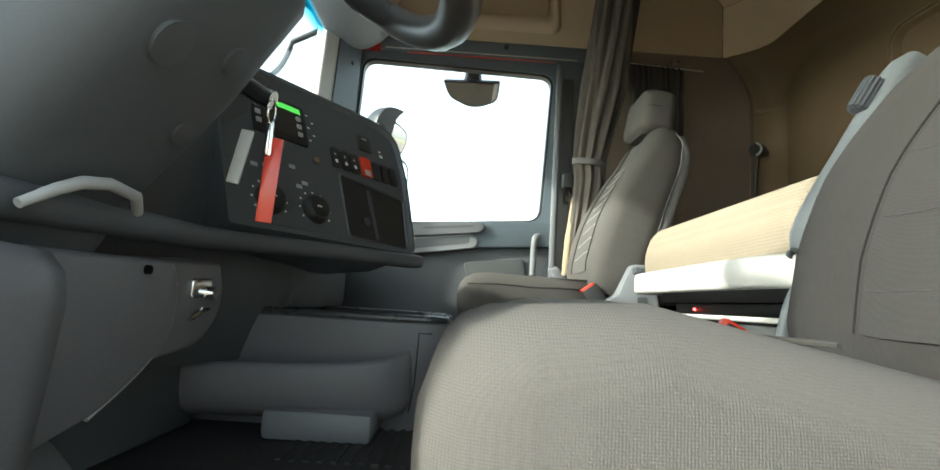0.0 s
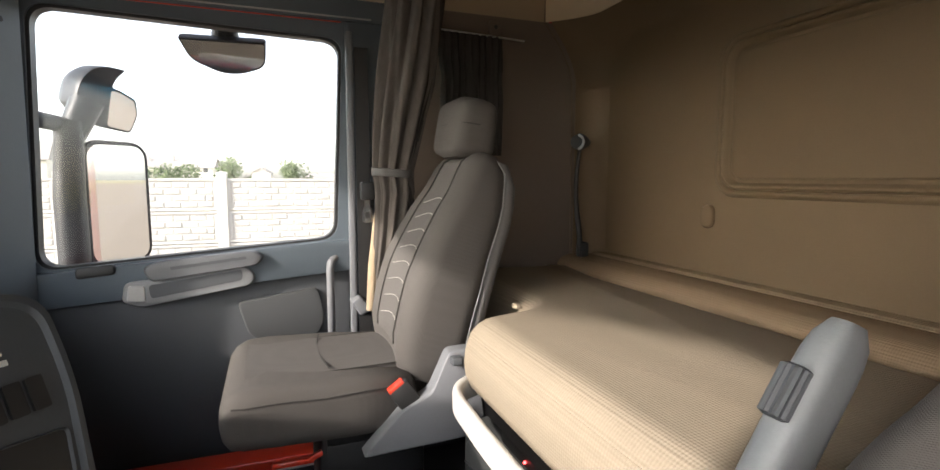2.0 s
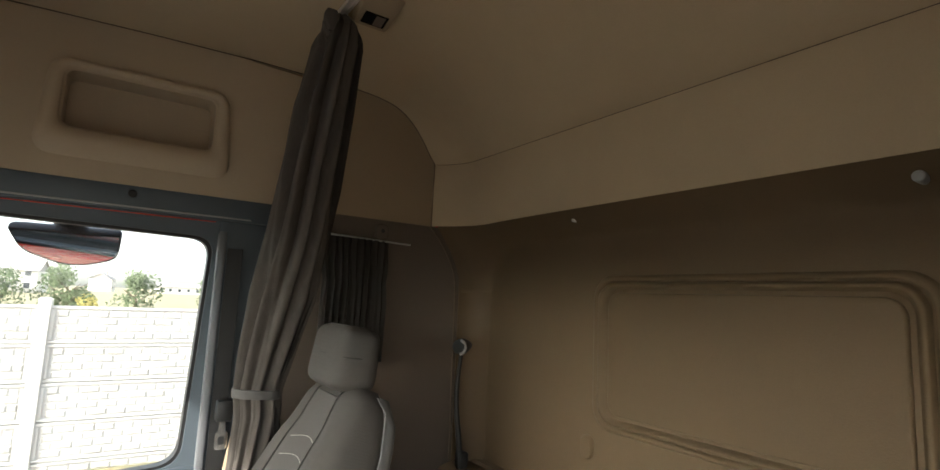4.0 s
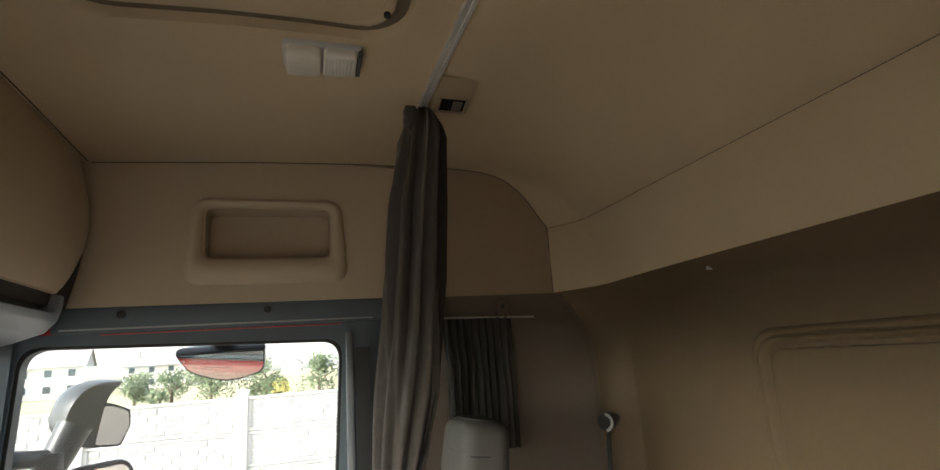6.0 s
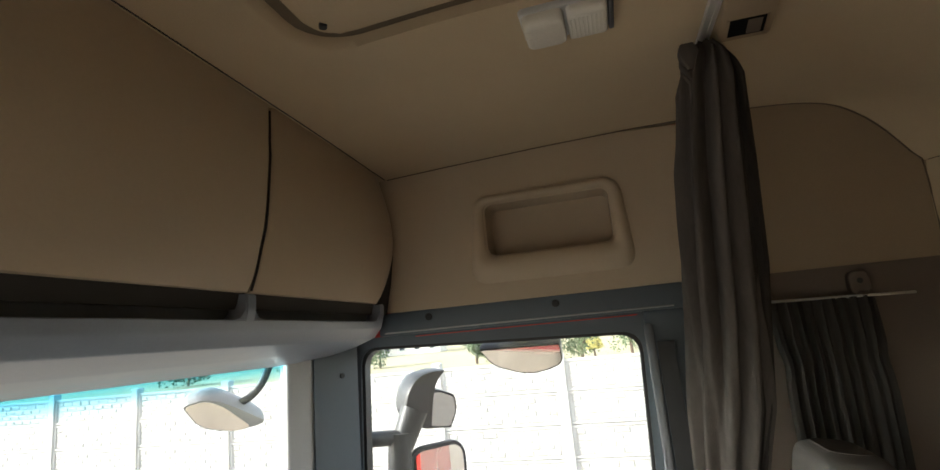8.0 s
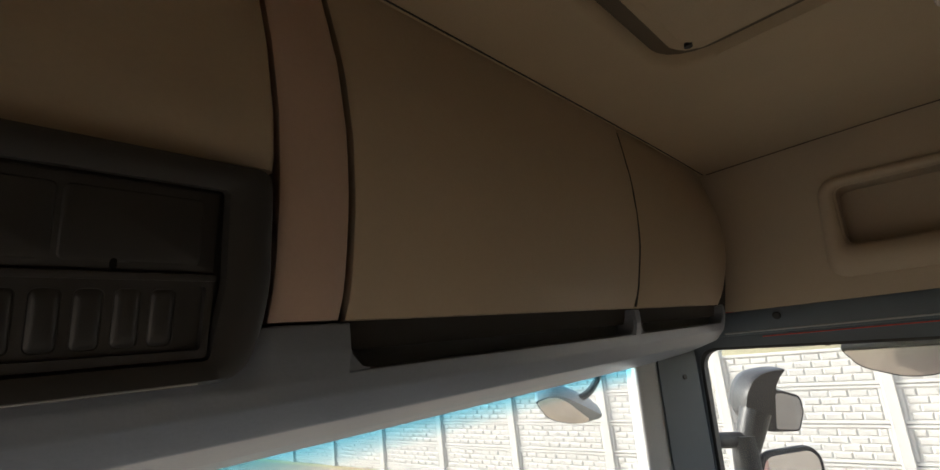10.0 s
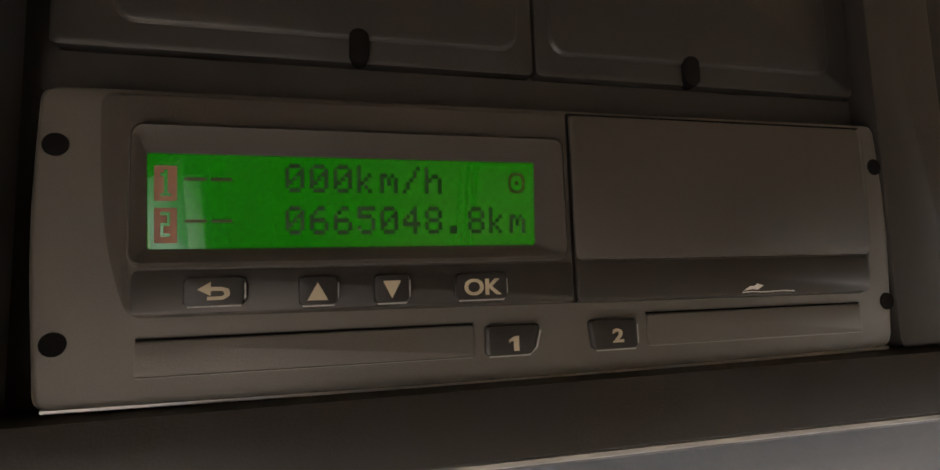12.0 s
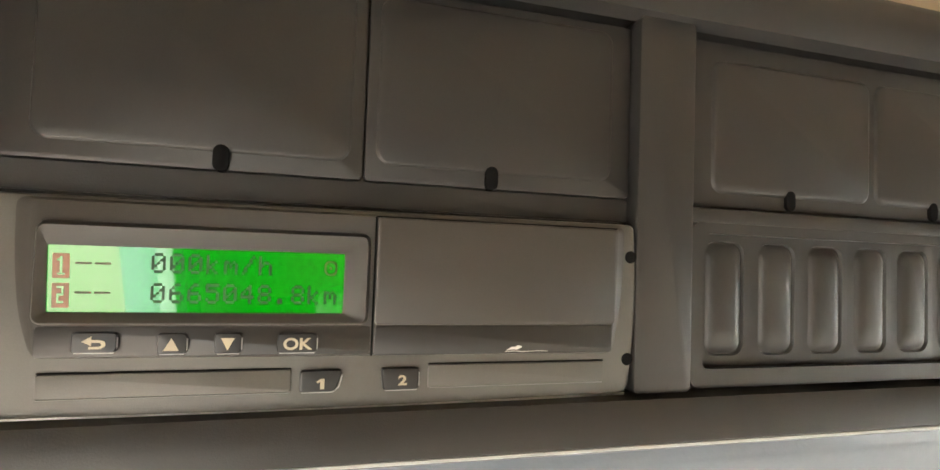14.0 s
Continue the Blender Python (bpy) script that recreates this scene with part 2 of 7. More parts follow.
def box(bm, c, s, bev=0.0, rot=None, seg=2):
    """A box of centre c and sizes s, its edges rounded by bev, turned by rot about its centre."""
    m = Matrix.Translation(c) @ (rot.to_4x4() if rot else Matrix()) @ Matrix.Diagonal((*s, 1))
    r = bmesh.ops.create_cube(bm, size=1.0, matrix=m)
    if bev > 0:
        es = list({e for v in r["verts"] for e in v.link_edges})
        bmesh.ops.bevel(bm, geom=es, offset=bev, segments=seg, affect="EDGES", profile=0.5)
    return bm


def span(bm, a, b, bev=0.0, seg=2):
    """A box between two opposite corners."""
    a, b = Vector(a), Vector(b)
    return box(bm, (a + b) / 2, [abs(k) for k in (b - a)], bev, None, seg)


def rings(bm, rows, closed=True, caps=True):
    """A skin through rows of points; each row is a ring if closed."""
    vs = [[bm.verts.new(p) for p in row] for row in rows]
    n = len(vs[0])
    for a, b in zip(vs, vs[1:]):
        for i in range(n if closed else n - 1):
            j = (i + 1) % n
            bm.faces.new((a[i], a[j], b[j], b[i]))
    if caps and closed:
        bm.faces.new(vs[0][::-1])
        bm.faces.new(vs[-1])
    return vs


def tube(bm, pts, r, seg=10, caps=True):
    """A round bar along points; r may be a list."""
    pts = [Vector(p) for p in pts]
    rows = []
    up = Vector((0.13, 0.21, 0.97)).normalized()
    for i, p in enumerate(pts):
        d = (pts[min(i + 1, len(pts) - 1)] - pts[max(i - 1, 0)]).normalized()
        side = d.cross(up)
        if side.length < 0.05:
            side = d.cross(Vector((1, 0, 0)))
        side.normalize()
        top = side.cross(d)
        k = r[i] if isinstance(r, (list, tuple)) else r
        rows.append([p + k * (math.cos(a) * side + math.sin(a) * top) for a in [2 * math.pi * j / seg for j in range(seg)]])
    rings(bm, rows, True, caps)
    return bm


def arc(p0, p1, p2, n=8):
    """Points of a quadratic curve."""
    p0, p1, p2 = Vector(p0), Vector(p1), Vector(p2)
    return [p0 * (1 - k) ** 2 + p1 * 2 * k * (1 - k) + p2 * k * k for k in [i / n for i in range(n + 1)]]


def rrect(w, h, r, n=5):
    """A rounded rectangle about the origin, anticlockwise."""
    r = min(r, w / 2 - 1e-5, h / 2 - 1e-5)
    out = []
    for cx, cy, a0 in ((w / 2 - r, h / 2 - r, 0), (-w / 2 + r, h / 2 - r, 90), (-w / 2 + r, -h / 2 + r, 180), (w / 2 - r, -h / 2 + r, 270)):
        for i in range(n + 1):
            a = radians(a0 + 90 * i / n)
            out.append((cx + r * math.cos(a), cy + r * math.sin(a)))
    return out


def rpoly(pts, r, n=5):
    """A polygon with rounded corners; r one number or one for each corner."""
    out = []
    m = len(pts)
    for i, p in enumerate(pts):
        p = Vector(p)
        a, b = (Vector(pts[i - 1]) - p), (Vector(pts[(i + 1) % m]) - p)
        k = r[i] if isinstance(r, (list, tuple)) else r
        k = min(k, a.length * 0.48, b.length * 0.48)
        if k <= 0:
            out.append(p)
            continue
        s, e = p + a.normalized() * k, p + b.normalized() * k
        out += [s * (1 - t) ** 2 + p * 2 * t * (1 - t) + e * t * t for t in [j / n for j in range(n + 1)]]
    return out


def slab(bm, pts, f0, f1, bev=0.0):
    """A plate with outline pts (2D), from f0(p) to f1(p) in space; the far rim is drawn in by bev to round it."""
    rows = [[f0(p) for p in pts]]
    if bev:
        c = sum((Vector(p) for p in pts), Vector((0, 0))) / len(pts)

        def inn(p, k):
            d = c - Vector(p)
            return Vector(p) + d.normalized() * min(k, d.length * 0.5)

        for t in (0.0, 0.35, 0.7, 1.0):
            ins = bev * (1 - math.cos(t * math.pi / 2))
            dep = 1 - (bev * (1 - math.sin(t * math.pi / 2))) / max((f1(pts[0]) - f0(pts[0])).length, 1e-6)
            rows.append([f0(inn(p, ins)).lerp(f1(inn(p, ins)), dep) for p in pts])
    else:
        rows.append([f1(p) for p in pts])
    rings(bm, rows)
    return bm


def yz(x):
    return lambda p: Vector((x, p[0], p[1]))


def xz(y):
    return lambda p: Vector((p[0], y, p[1]))


def xy(z):
    return lambda p: Vector((p[0], p[1], z))


def ringplate(bm, inner, outer, f0, f1):
    """A plate with a hole: inner and outer are outlines with the same number of points."""
    rows = [[f0(p) for p in outer], [f1(p) for p in outer], [f1(p) for p in inner], [f0(p) for p in inner]]
    rows.append(rows[0])
    vs = [[bm.verts.new(p) for p in row] for row in rows[:4]]
    vs.append(vs[0])
    n = len(inner)
    for a, b in zip(vs, vs[1:]):
        for i in range(n):
            j = (i + 1) % n
            bm.faces.new((a[i], a[j], b[j], b[i]))
    return bm


def outward(inner, c, x0, x1, y0, y1):
    """Points of the rectangle's edge in the same directions from c as those of inner."""
    out = []
    for p in inner:
        d = Vector(p) - Vector(c)
        ks = []
        if abs(d.x) > 1e-9:
            ks.append(((x1 if d.x > 0 else x0) - c[0]) / d.x)
        if abs(d.y) > 1e-9:
            ks.append(((y1 if d.y > 0 else y0) - c[1]) / d.y)
        out.append(Vector(c) + d * min(ks))
    return out


def sheet(bm, fn, nu, nv, thick):
    """A curved sheet of points fn(u, v), u and v from 0 to 1, thick along the vector given."""
    t = Vector(thick)
    a = [[bm.verts.new(fn(i / nu, j / nv)) for j in range(nv + 1)] for i in range(nu + 1)]
    b = [[bm.verts.new(v.co + t) for v in row] for row in a]
    for i in range(nu):
        for j in range(nv):
            bm.faces.new((a[i][j], a[i + 1][j], a[i + 1][j + 1], a[i][j + 1]))
            bm.faces.new((b[i][j], b[i][j + 1], b[i + 1][j + 1], b[i + 1][j]))
    for i in range(nu):
        for j in (0, nv):
            bm.faces.new((a[i][j], b[i][j], b[i + 1][j], a[i + 1][j]))
    for j in range(nv):
        for i in (0, nu):
            bm.faces.new((a[i][j], a[i][j + 1], b[i][j + 1], b[i][j]))
    return bm


def interp(x, tab):
    """A value from a table of (x, value) rows, on straight lines between them."""
    for (x0, v0), (x1, v1) in zip(tab, tab[1:]):
        if x <= x1:
            return v0 + (v1 - v0) * max(0.0, min(1.0, (x - x0) / (x1 - x0)))
    return tab[-1][1]


def pad(bm, rows, n=6, caps=True):
    """A cushion: rows of (centre, axis u, axis v, width, height, corner radius)."""
    out = []
    for c, u, v, w, h, r in rows:
        c, u, v = Vector(c), Vector(u).normalized(), Vector(v).normalized()
        out.append([c + u * p[0] + v * p[1] for p in rrect(w, h, r, n)])
    rings(bm, out, True, caps)
    return bm


B = bmesh.new

# ---- the cab's structure ----
FZ = 0.17  # floor over the engine tunnel
PROFILE = [(-1.10, 1.83), (-1.0, 1.91), (-0.9, 1.98), (-0.75, 2.045), (-0.5, 2.078), (-0.2, 2.092), (0.0, 2.09), (0.25, 2.075), (0.47, 2.045)]
EDGE = [(-1.012, 1.829), (-0.97, 1.905), (-0.935, 1.958), (-0.88, 2.012), (-0.83, 2.042), (-0.75, 2.059), (-0.634, 2.067), (-0.327, 2.069), (-0.046, 2.062), (0.22, 2.051), (0.47, 2.039), (0.60, 2.035)]


def smooth_profile(y):
    return sum(interp(y + d, PROFILE) for d in (-0.06, -0.03, 0, 0.03, 0.06)) / 5


def smooth_edge(y):
    return sum(interp(y + d, EDGE) for d in (-0.03, -0.015, 0, 0.015, 0.03)) / 5


def rear_y(x):
    """The rear end of the roof, drawn forward in the rounded corners."""
    return -1.098 + 0.086 * max(0.0, min(1.0, (abs(x) - 0.88) / 0.165)) ** 2


def roof_z(x, y):
    k = min(1.0, abs(x) / 1.045) ** 4
    d = y - rear_y(x)
    return smooth_profile(d - 1.098) * (1 - k) + smooth_edge(d - 1.012) * k


HATCH = (0.0, -0.022, 0.345, 0.330, 0.11)  # centre, half sizes and corner radius of the hatch


def hatch_rise(x, y):
    """The groove round the hatch, and the slight rise inside it."""
    cx, cy, a, b, r = HATCH
    qx, qy = abs(x - cx) - a + r, abs(y - cy) - b + r
    d = math.hypot(max(qx, 0.0), max(qy, 0.0)) + min(max(qx, qy), 0.0) - r
    k = max(0.0, min(1.0, -d / 0.042))
    return 0.055 * math.sin(math.pi * k) ** 2 + 0.004 * k


bm = B()
span(bm, (-0.40, -1.3, 0.10), (0.44, 0.95, FZ))
span(bm, (0.41, -1.3, 0.031), (0.44, 0.95, 0.10))
part("floor", bm, M_FLOOR, None, "black ribbed rubber cab floor mat", kind="structure", category="floor")
bm = B()
span(bm, (-1.10, -1.3, -0.02), (1.10, 0.95, 0.03))
span(bm, (-0.43, -1.3, 0.03), (-0.40, 0.95, 0.168))
part("footwell_floor", bm, M_FLOOR, None, "black rubber footwell floor", kind="structure", category="floor")
bm = B()
for i in range(36):
    y = -0.40 + i * 0.022
    span(bm, (-0.30, y, FZ), (0.42, y + 0.010, FZ + 0.004))
part("floor_ribs", bm, M_FLOOR, None, "fine black ribs of the rubber mat", kind="structure", category="floor mat")

# ceiling
bm = B()


def roof_point(u, v):
    x = -1.07 + 2.14 * u
    y = 0.50 + (rear_y(x) - 0.50) * v
    return Vector((x, y, roof_z(x, y) + hatch_rise(x, y)))


sheet(bm, roof_point, 230, 200, (0, 0, 0.04))
part("ceiling", bm, M_ROOF, None, "beige felt headliner of the truck cab", 60, "ceiling", "structure")


def band_y(x):
    return -1.150 + 0.145 * max(0.0, min(1.0, (abs(x) - 0.86) / 0.185)) ** 2


def band_point(u, v):
    x = -1.05 + 2.10 * u
    top = Vector((x, rear_y(x), roof_z(x, rear_y(x)) + 0.001))
    low = Vector((x, band_y(x), 1.614 - 0.012 * min(1.0, abs(x) / 1.045) ** 6))
    p = top.lerp(low, v)
    p.y += 0.008 * math.sin(math.pi * v)
    return p


bm = B()
sheet(bm, band_point, 90, 8, (0, -0.04, 0.012))
rear_roof = part("ceiling_rear", bm, M_ROOF, None, "beige moulded roof edge above the back wall", 60, "ceiling", "structure")
bm = B()
tube(bm, [(x / 40 * 1.035, rear_y(x / 40 * 1.035) + 0.001, roof_z(x / 40 * 1.035, rear_y(x / 40 * 1.035))) for x in range(-40, 41)], 0.0011, 6)
part("seam", bm, M_LINE, rear_roof)

# back wall with its moulded panel
wall_back = part("wall_back", span(B(), (-1.08, -1.31, 0.10), (1.08, -1.25, 1.66)), M_BACK, None, "brown moulded back wall of the sleeper", 0, "wall", "structure")


def xzb(y):
    return lambda p: Vector((p[0], y, p[1] + 1.19))


bm = B()
o = rrect(0.84, 0.455, 0.07, 8)
i = rrect(0.735, 0.37, 0.045, 8)
def between(k, y):
    return [xzb(y)(Vector(a).lerp(Vector(b), k)) for a, b in zip(o, i)]


rows = [between(k, y) for k, y in ((0.0, -1.252), (0.12, -1.242), (0.28, -1.236), (0.40, -1.238), (0.47, -1.249), (0.53, -1.249), (0.60, -1.233), (0.68, -1.229), (0.82, -1.231), (0.90, -1.244), (1.0, -1.249))]
rings(bm, rows, True, False)
part("panel_frame", bm, M_BACK, wall_back, "raised rounded frame", 70)
bm = B()
slab(bm, rrect(0.715, 0.350, 0.038, 8), xzb(-1.253), xzb(-1.238), 0.008)
part("panel", bm, M_BACK, wall_back, "flat brown inset panel", 50)
bm = B()
o = rrect(0.044, 0.070, 0.0215, 6)
slab(bm, [Vector(p) + Vector((0.436, 0.905)) for p in o], xz(-1.25), xz(-1.236), 0.006)
part("button", bm, M_BACK, wall_back, "small oval clip")
bm = B()
slab(bm, [Vector(p) + Vector((-0.400, 1.580)) for p in rrect(0.022, 0.022, 0.0109, 6)], xz(-1.25), xz(-1.188), 0.003)
part("screw", bm, M_LGREY, wall_back, "pale round screw cap")
bm = B()
slab(bm, [Vector(p) + Vector((0.458, 1.588)) for p in rrect(0.010, 0.012, 0.005, 4)], xz(-1.25), xz(-1.188), 0.002)
part("screw", bm, M_LGREY, wall_back, "pale round screw cap")
# cove between the wall and the roof edge


def cove_point(u, v):
    x = -1.032 + 2.064 * u
    c = max(0.0, min(1.0, (abs(x) - 0.932) / 0.100))
    base = -1.150 - 0.102 * math.sqrt(1 - c * c) + 0.0025 * min(1.0, 4 * v)
    e = max(0.0, min(1.0, (abs(x) - 0.78) / 0.25))
    z0 = 1.53 - 0.15 * e * e * (3 - 2 * e)
    z = 1.36 + 0.2545 * v
    w = max(0.0, min(1.0, (z - z0) / (1.6145 - z0)))
    w = w * w * (1.6 - 0.6 * w)
    return Vector((x, base + (band_y(x) - 0.003 - base) * w, z))


bm = B()
sheet(bm, cove_point, 160, 24, (0, -0.02, -0.01))
part("cove", bm, M_BACK, wall_back, "brown cove under the roof edge", 70)
# the padded bolster behind the mattress
M_BOLSTER = mat("bolster_cloth", (0.215, 0.155, 0.098), 0.95, scale=300, bump=0.3, grain=0.08, spec=0.1, wave=60.0, dist=0.0008, weave=0.03)
bm = B()
slab(bm, rpoly([(-1.25, 0.60), (-1.078, 0.60), (-1.078, 0.688), (-1.104, 0.713), (-1.16, 0.722), (-1.218, 0.720)], [0.0, 0.004, 0.022, 0.03, 0.03, 0.006]), yz(-1.03), yz(1.03))
part("bolster", bm, M_BOLSTER, wall_back, "brown padded bolster along the wall", 60)
bm = B()
slab(bm, rpoly([(-1.252, 0.60), (-1.2185, 0.60), (-1.2185, 0.716), (-1.224, 0.727), (-1.252, 0.733)], [0, 0, 0.004, 0.008, 0]), yz(-1.03), yz(1.03))
part("bolster_trim", bm, mat("ribbed_trim_cloth", (0.165, 0.122, 0.076), 0.95, scale=300, bump=0.4, grain=0.1, spec=0.1, wave=46.0, dist=0.001, weave=0.08), wall_back, "ribbed cloth strip behind the bolster", 60)


def side(s, wall):
    """One side of the cab: s is 1 for the passenger's, -1 for the driver's."""

    def sx(x):
        return lambda p: Vector((s * x, p[0], p[1]))

    # upper beige panel with its niche
    inn = [Vector(p) + Vector((-0.041, 1.825)) for p in rrect(0.384, 0.164, 0.03, 6)]
    bm = B()
    ringplate(bm, inn, outward(inn, (-0.041, 1.825), -0.50, 0.50, 1.605, 2.10), sx(1.05), sx(1.10))
    part("upper_panel", bm, M_BEIGE, wall, "beige moulded upper side panel", 30)
    bm = B()
    span(bm, (s * 1.04, -1.030, 1.60), (s * 1.10, -0.497, 2.10))
    part("rear_upper_panel", bm, M_UPPER, wall, "taupe side lining by the bunk", 0)
    bm = B()
    tube(bm, [(s * 1.046, 0.46 - 0.04 * q, roof_z(1.046, 0.46 - 0.04 * q) - 0.001) for q in range(25)], 0.0022, 6)
    part("roof_seam", bm, M_LINE, wall)
    out = rpoly([(-0.285, 1.660), (0.205, 1.660), (0.185, 1.935), (-0.265, 1.935)], 0.055, 6)
    n = len(out)
    inn2 = [Vector(p) + Vector((-0.041, 1.825)) for p in rpoly([(-0.192, -0.082), (0.192, -0.082), (0.192, 0.082), (-0.192, 0.082)], 0.03, 6)]
    bm = B()
    rows = [[sx(1.052)(p) for p in out], [sx(1.034)(Vector(a).lerp(Vector(b), 0.18)) for a, b in zip(out, inn2)], [sx(1.030)(Vector(a).lerp(Vector(b), 0.55)) for a, b in zip(out, inn2)], [sx(1.036)(Vector(a).lerp(Vector(b), 0.92)) for a, b in zip(out, inn2)], [sx(1.05)(p) for p in inn2]]
    rings(bm, rows, True, False)
    part("niche_bezel", bm, M_BEIGE, wall, "rounded beige niche surround", 60)
    bm = B()
    inn3 = [Vector((-0.041, 1.825)).lerp(Vector(p), 0.975) for p in inn2]
    rings(bm, [[sx(1.049)(p) for p in inn2], [sx(1.052)(p) for p in inn3], [sx(1.153)(p) for p in inn3]], True, False)
    bm.faces.new([bm.verts.new(sx(1.152)(p)) for p in inn3])
    part("niche", bm, M_BEIGE, wall, "open beige storage niche", 30)
    # grey strip over the door
    bm = B()
    span(bm, (s * 1.048, -0.50, 1.535), (s * 1.10, 0.52, 1.605), 0.004)
    part("strip", bm, M_BLUEG, wall, "slate grey strip over the door", 30)
    bm = B()
    span(bm, (s * 1.044, -0.36, 1.541), (s * 1.05, 0.50, 1.546), 0.002)
    part("strip_edge", bm, M_LGREY, wall, "pale thin bead")
    if s > 0:
        bm = B()
        span(bm, (s * 1.046, -0.26, 1.526), (s * 1.052, 0.40, 1.529), 0.001)
        part("red_seal", bm, M_RED, wall, "thin red seal line")
    for y in (0.352, -0.038):
        bm = B()
        slab(bm, [Vector(p) + Vector((y, 1.582)) for p in rrect(0.022, 0.022, 0.0109, 6)], sx(1.047), sx(1.041), 0.003)
        part("screw", bm, M_BLACK, wall, "black round screw cap")
    # rear quarter lining, corner column and pillar
    bm = B()
    span(bm, (s * 1.035, -1.15, 0.10), (s * 1.10, -0.42, 1.60))
    part("quarter_lining", bm, M_SIDE, wall, "taupe cloth quarter lining", 0)
    bm = B()
    prof = [(s * (0.932 + 0.100 * math.cos(radians(a))), -1.150 + 0.102 * math.sin(radians(a))) for a in range(0, -91, -9)] + [(s * 0.932, -1.27), (s * 1.07, -1.27), (s * 1.07, -1.15)]
    slab(bm, prof, xy(0.60), xy(1.40))
    part("corner_column", bm, M_BACK, wall, "brown rounded corner lining", 60)
    bm = B()
    tube(bm, arc((s * 1.034, -1.005, 1.600), (s * 1.034, -1.07, 1.54), (s * 1.034, -1.115, 1.445), 8) + arc((s * 1.034, -1.115, 1.445), (s * 1.034, -1.130, 1.41), (s * 1.034, -1.132, 1.36), 6)[1:] + [Vector((s * 1.034, -1.140, 0.70))], 0.0026, 6)
    tube(bm, [(s * 1.039, -1.012, 1.605), (s * 1.039, -1.014, 1.80)] + [(s * 1.039, -1.012 + 0.02 * q, roof_z(1.040, -1.012 + 0.02 * q) - 0.001) for q in range(26)], 0.0022, 6)
    part("seam", bm, M_LINE, wall)
    bm = B()
    span(bm, (s * 1.06, -0.44, 0.10), (s * 1.12, -0.275, 1.54), 0.012)
    part("pillar", bm, M_BLUEG, wall, "slate grey door pillar", 40)
    bm = B()
    span(bm, (s * 1.04, -0.295, 0.30), (s * 1.066, -0.272, 1.50), 0.006)
    part("pillar_bead", bm, M_GREY, wall, "grey rounded pillar edge", 40)
    # windscreen pillar: pale trim and slate door side
    bm = B()
    lo = [(s * 0.845, 0.735), (s * 0.93, 0.690), (s * 0.98, 0.75), (s * 0.90, 0.80)]
    hi = [(s * 0.800, 0.690), (s * 0.890, 0.655), (s * 0.95, 0.71), (s * 0.86, 0.75)]
    lo, hi = rpoly(lo, 0.02, 4), rpoly(hi, 0.02, 4)
    rings(bm, [[Vector((*Vector(a).lerp(Vector(b), k / 6), 0.70 + 0.86 * k / 6)) for a, b in zip(lo, hi)] for k in range(7)])
    part("pillar_trim", bm, M_PALE, wall, "pale grey windscreen pillar trim", 40)
    bm = B()
    lo = [(s * 0.922, 0.690), (s * 1.05, 0.615), (s * 1.10, 0.655), (s * 0.98, 0.78)]
    hi = [(s * 0.885, 0.655), (s * 1.05, 0.600), (s * 1.10, 0.64), (s * 0.95, 0.73)]
    rings(bm, [[Vector((*Vector(a).lerp(Vector(b), k / 6), 0.55 + 1.0 * k / 6)) for a, b in zip(lo, hi)] for k in range(7)])
    part("pillar_side", bm, M_BLUEG, wall, "slate grey pillar side", 30)
    for p, r in (((s * 0.868, 0.700, 1.038), 0.025), ((s * 0.872, 0.702, 0.93), 0.008), ((s * 0.99, 0.625, 1.43), 0.008)):
        bm = B()
        d = Vector((-s * 0.35, -0.93, 0.1)).normalized()
        tube(bm, [Vector(p) - d * 0.05, Vector(p) + d * (0.012 if r > 0.01 else 0.004)], r, 16)
        part("pillar_knob" if r > 0.01 else "screw", bm, M_LGREY if r > 0.01 else M_BLACK, wall, "round grey cap" if r > 0.01 else "black screw cap")


wall_right = thing("wall_right", (1.05, -0.5, FZ), "beige and slate lined passenger side of the cab", "wall", kind="structure")
side(1, wall_right)
wall_left = thing("wall_left", (-1.05, -0.5, 0.03), "beige and slate lined driver side of the cab", "wall", kind="structure")
side(-1, wall_left)

# ---- passenger door with its window ----
door = thing("door_1", (1.11, 0.2, -0.15), "closed slate grey passenger door with grab handle", "door", kind="structure")
WIN = rpoly([(0.625, 0.742), (0.600, 1.506), (-0.266, 1.482), (-0.236, 0.808)], 0.06, 8)
bm = B()
ringplate(bm, WIN, outward(WIN, (0.18, 1.1), -0.30, 0.70, 0.66, 1.535), yz(1.075), yz(1.135))
part("window_frame", bm, M_BLUEG, door, "slate grey window frame", 30)
bm = B()
WIN2 = [Vector(p).lerp(Vector((0.18, 1.1)), -0.012) for p in WIN]
WIN3 = [Vector(p).lerp(Vector((0.18, 1.1)), 0.022) for p in WIN]
ringplate(bm, WIN3, WIN2, yz(1.085), yz(1.125))
part("window_seal", bm, M_BLACK, door, "black rubber window seal", 40)
bm = B()
slab(bm, WIN, yz(1.108), yz(1.112))
pane = part("pane", bm, M_GLASS, door, "clear door glass", 0)
pane.visible_shadow = False
bm = B()
slab(bm, [(-0.30, -0.15), (0.72, -0.15), (0.72, 0.68), (-0.30, 0.70)], yz(1.14), yz(1.085), 0.01)
part("lower_panel", bm, M_DARK, door, "dark grey moulded door panel", 30)
bm = B()
slab(bm, rpoly([(-0.29, 0.70), (0.70, 0.625), (0.70, 0.735), (0.60, 0.738), (-0.225, 0.806), (-0.29, 0.806)], 0.015), yz(1.13), yz(1.055), 0.018)
part("belt_rail", bm, M_BLUEG, door, "slate grey padded sill under the window", 40)
bm = B()
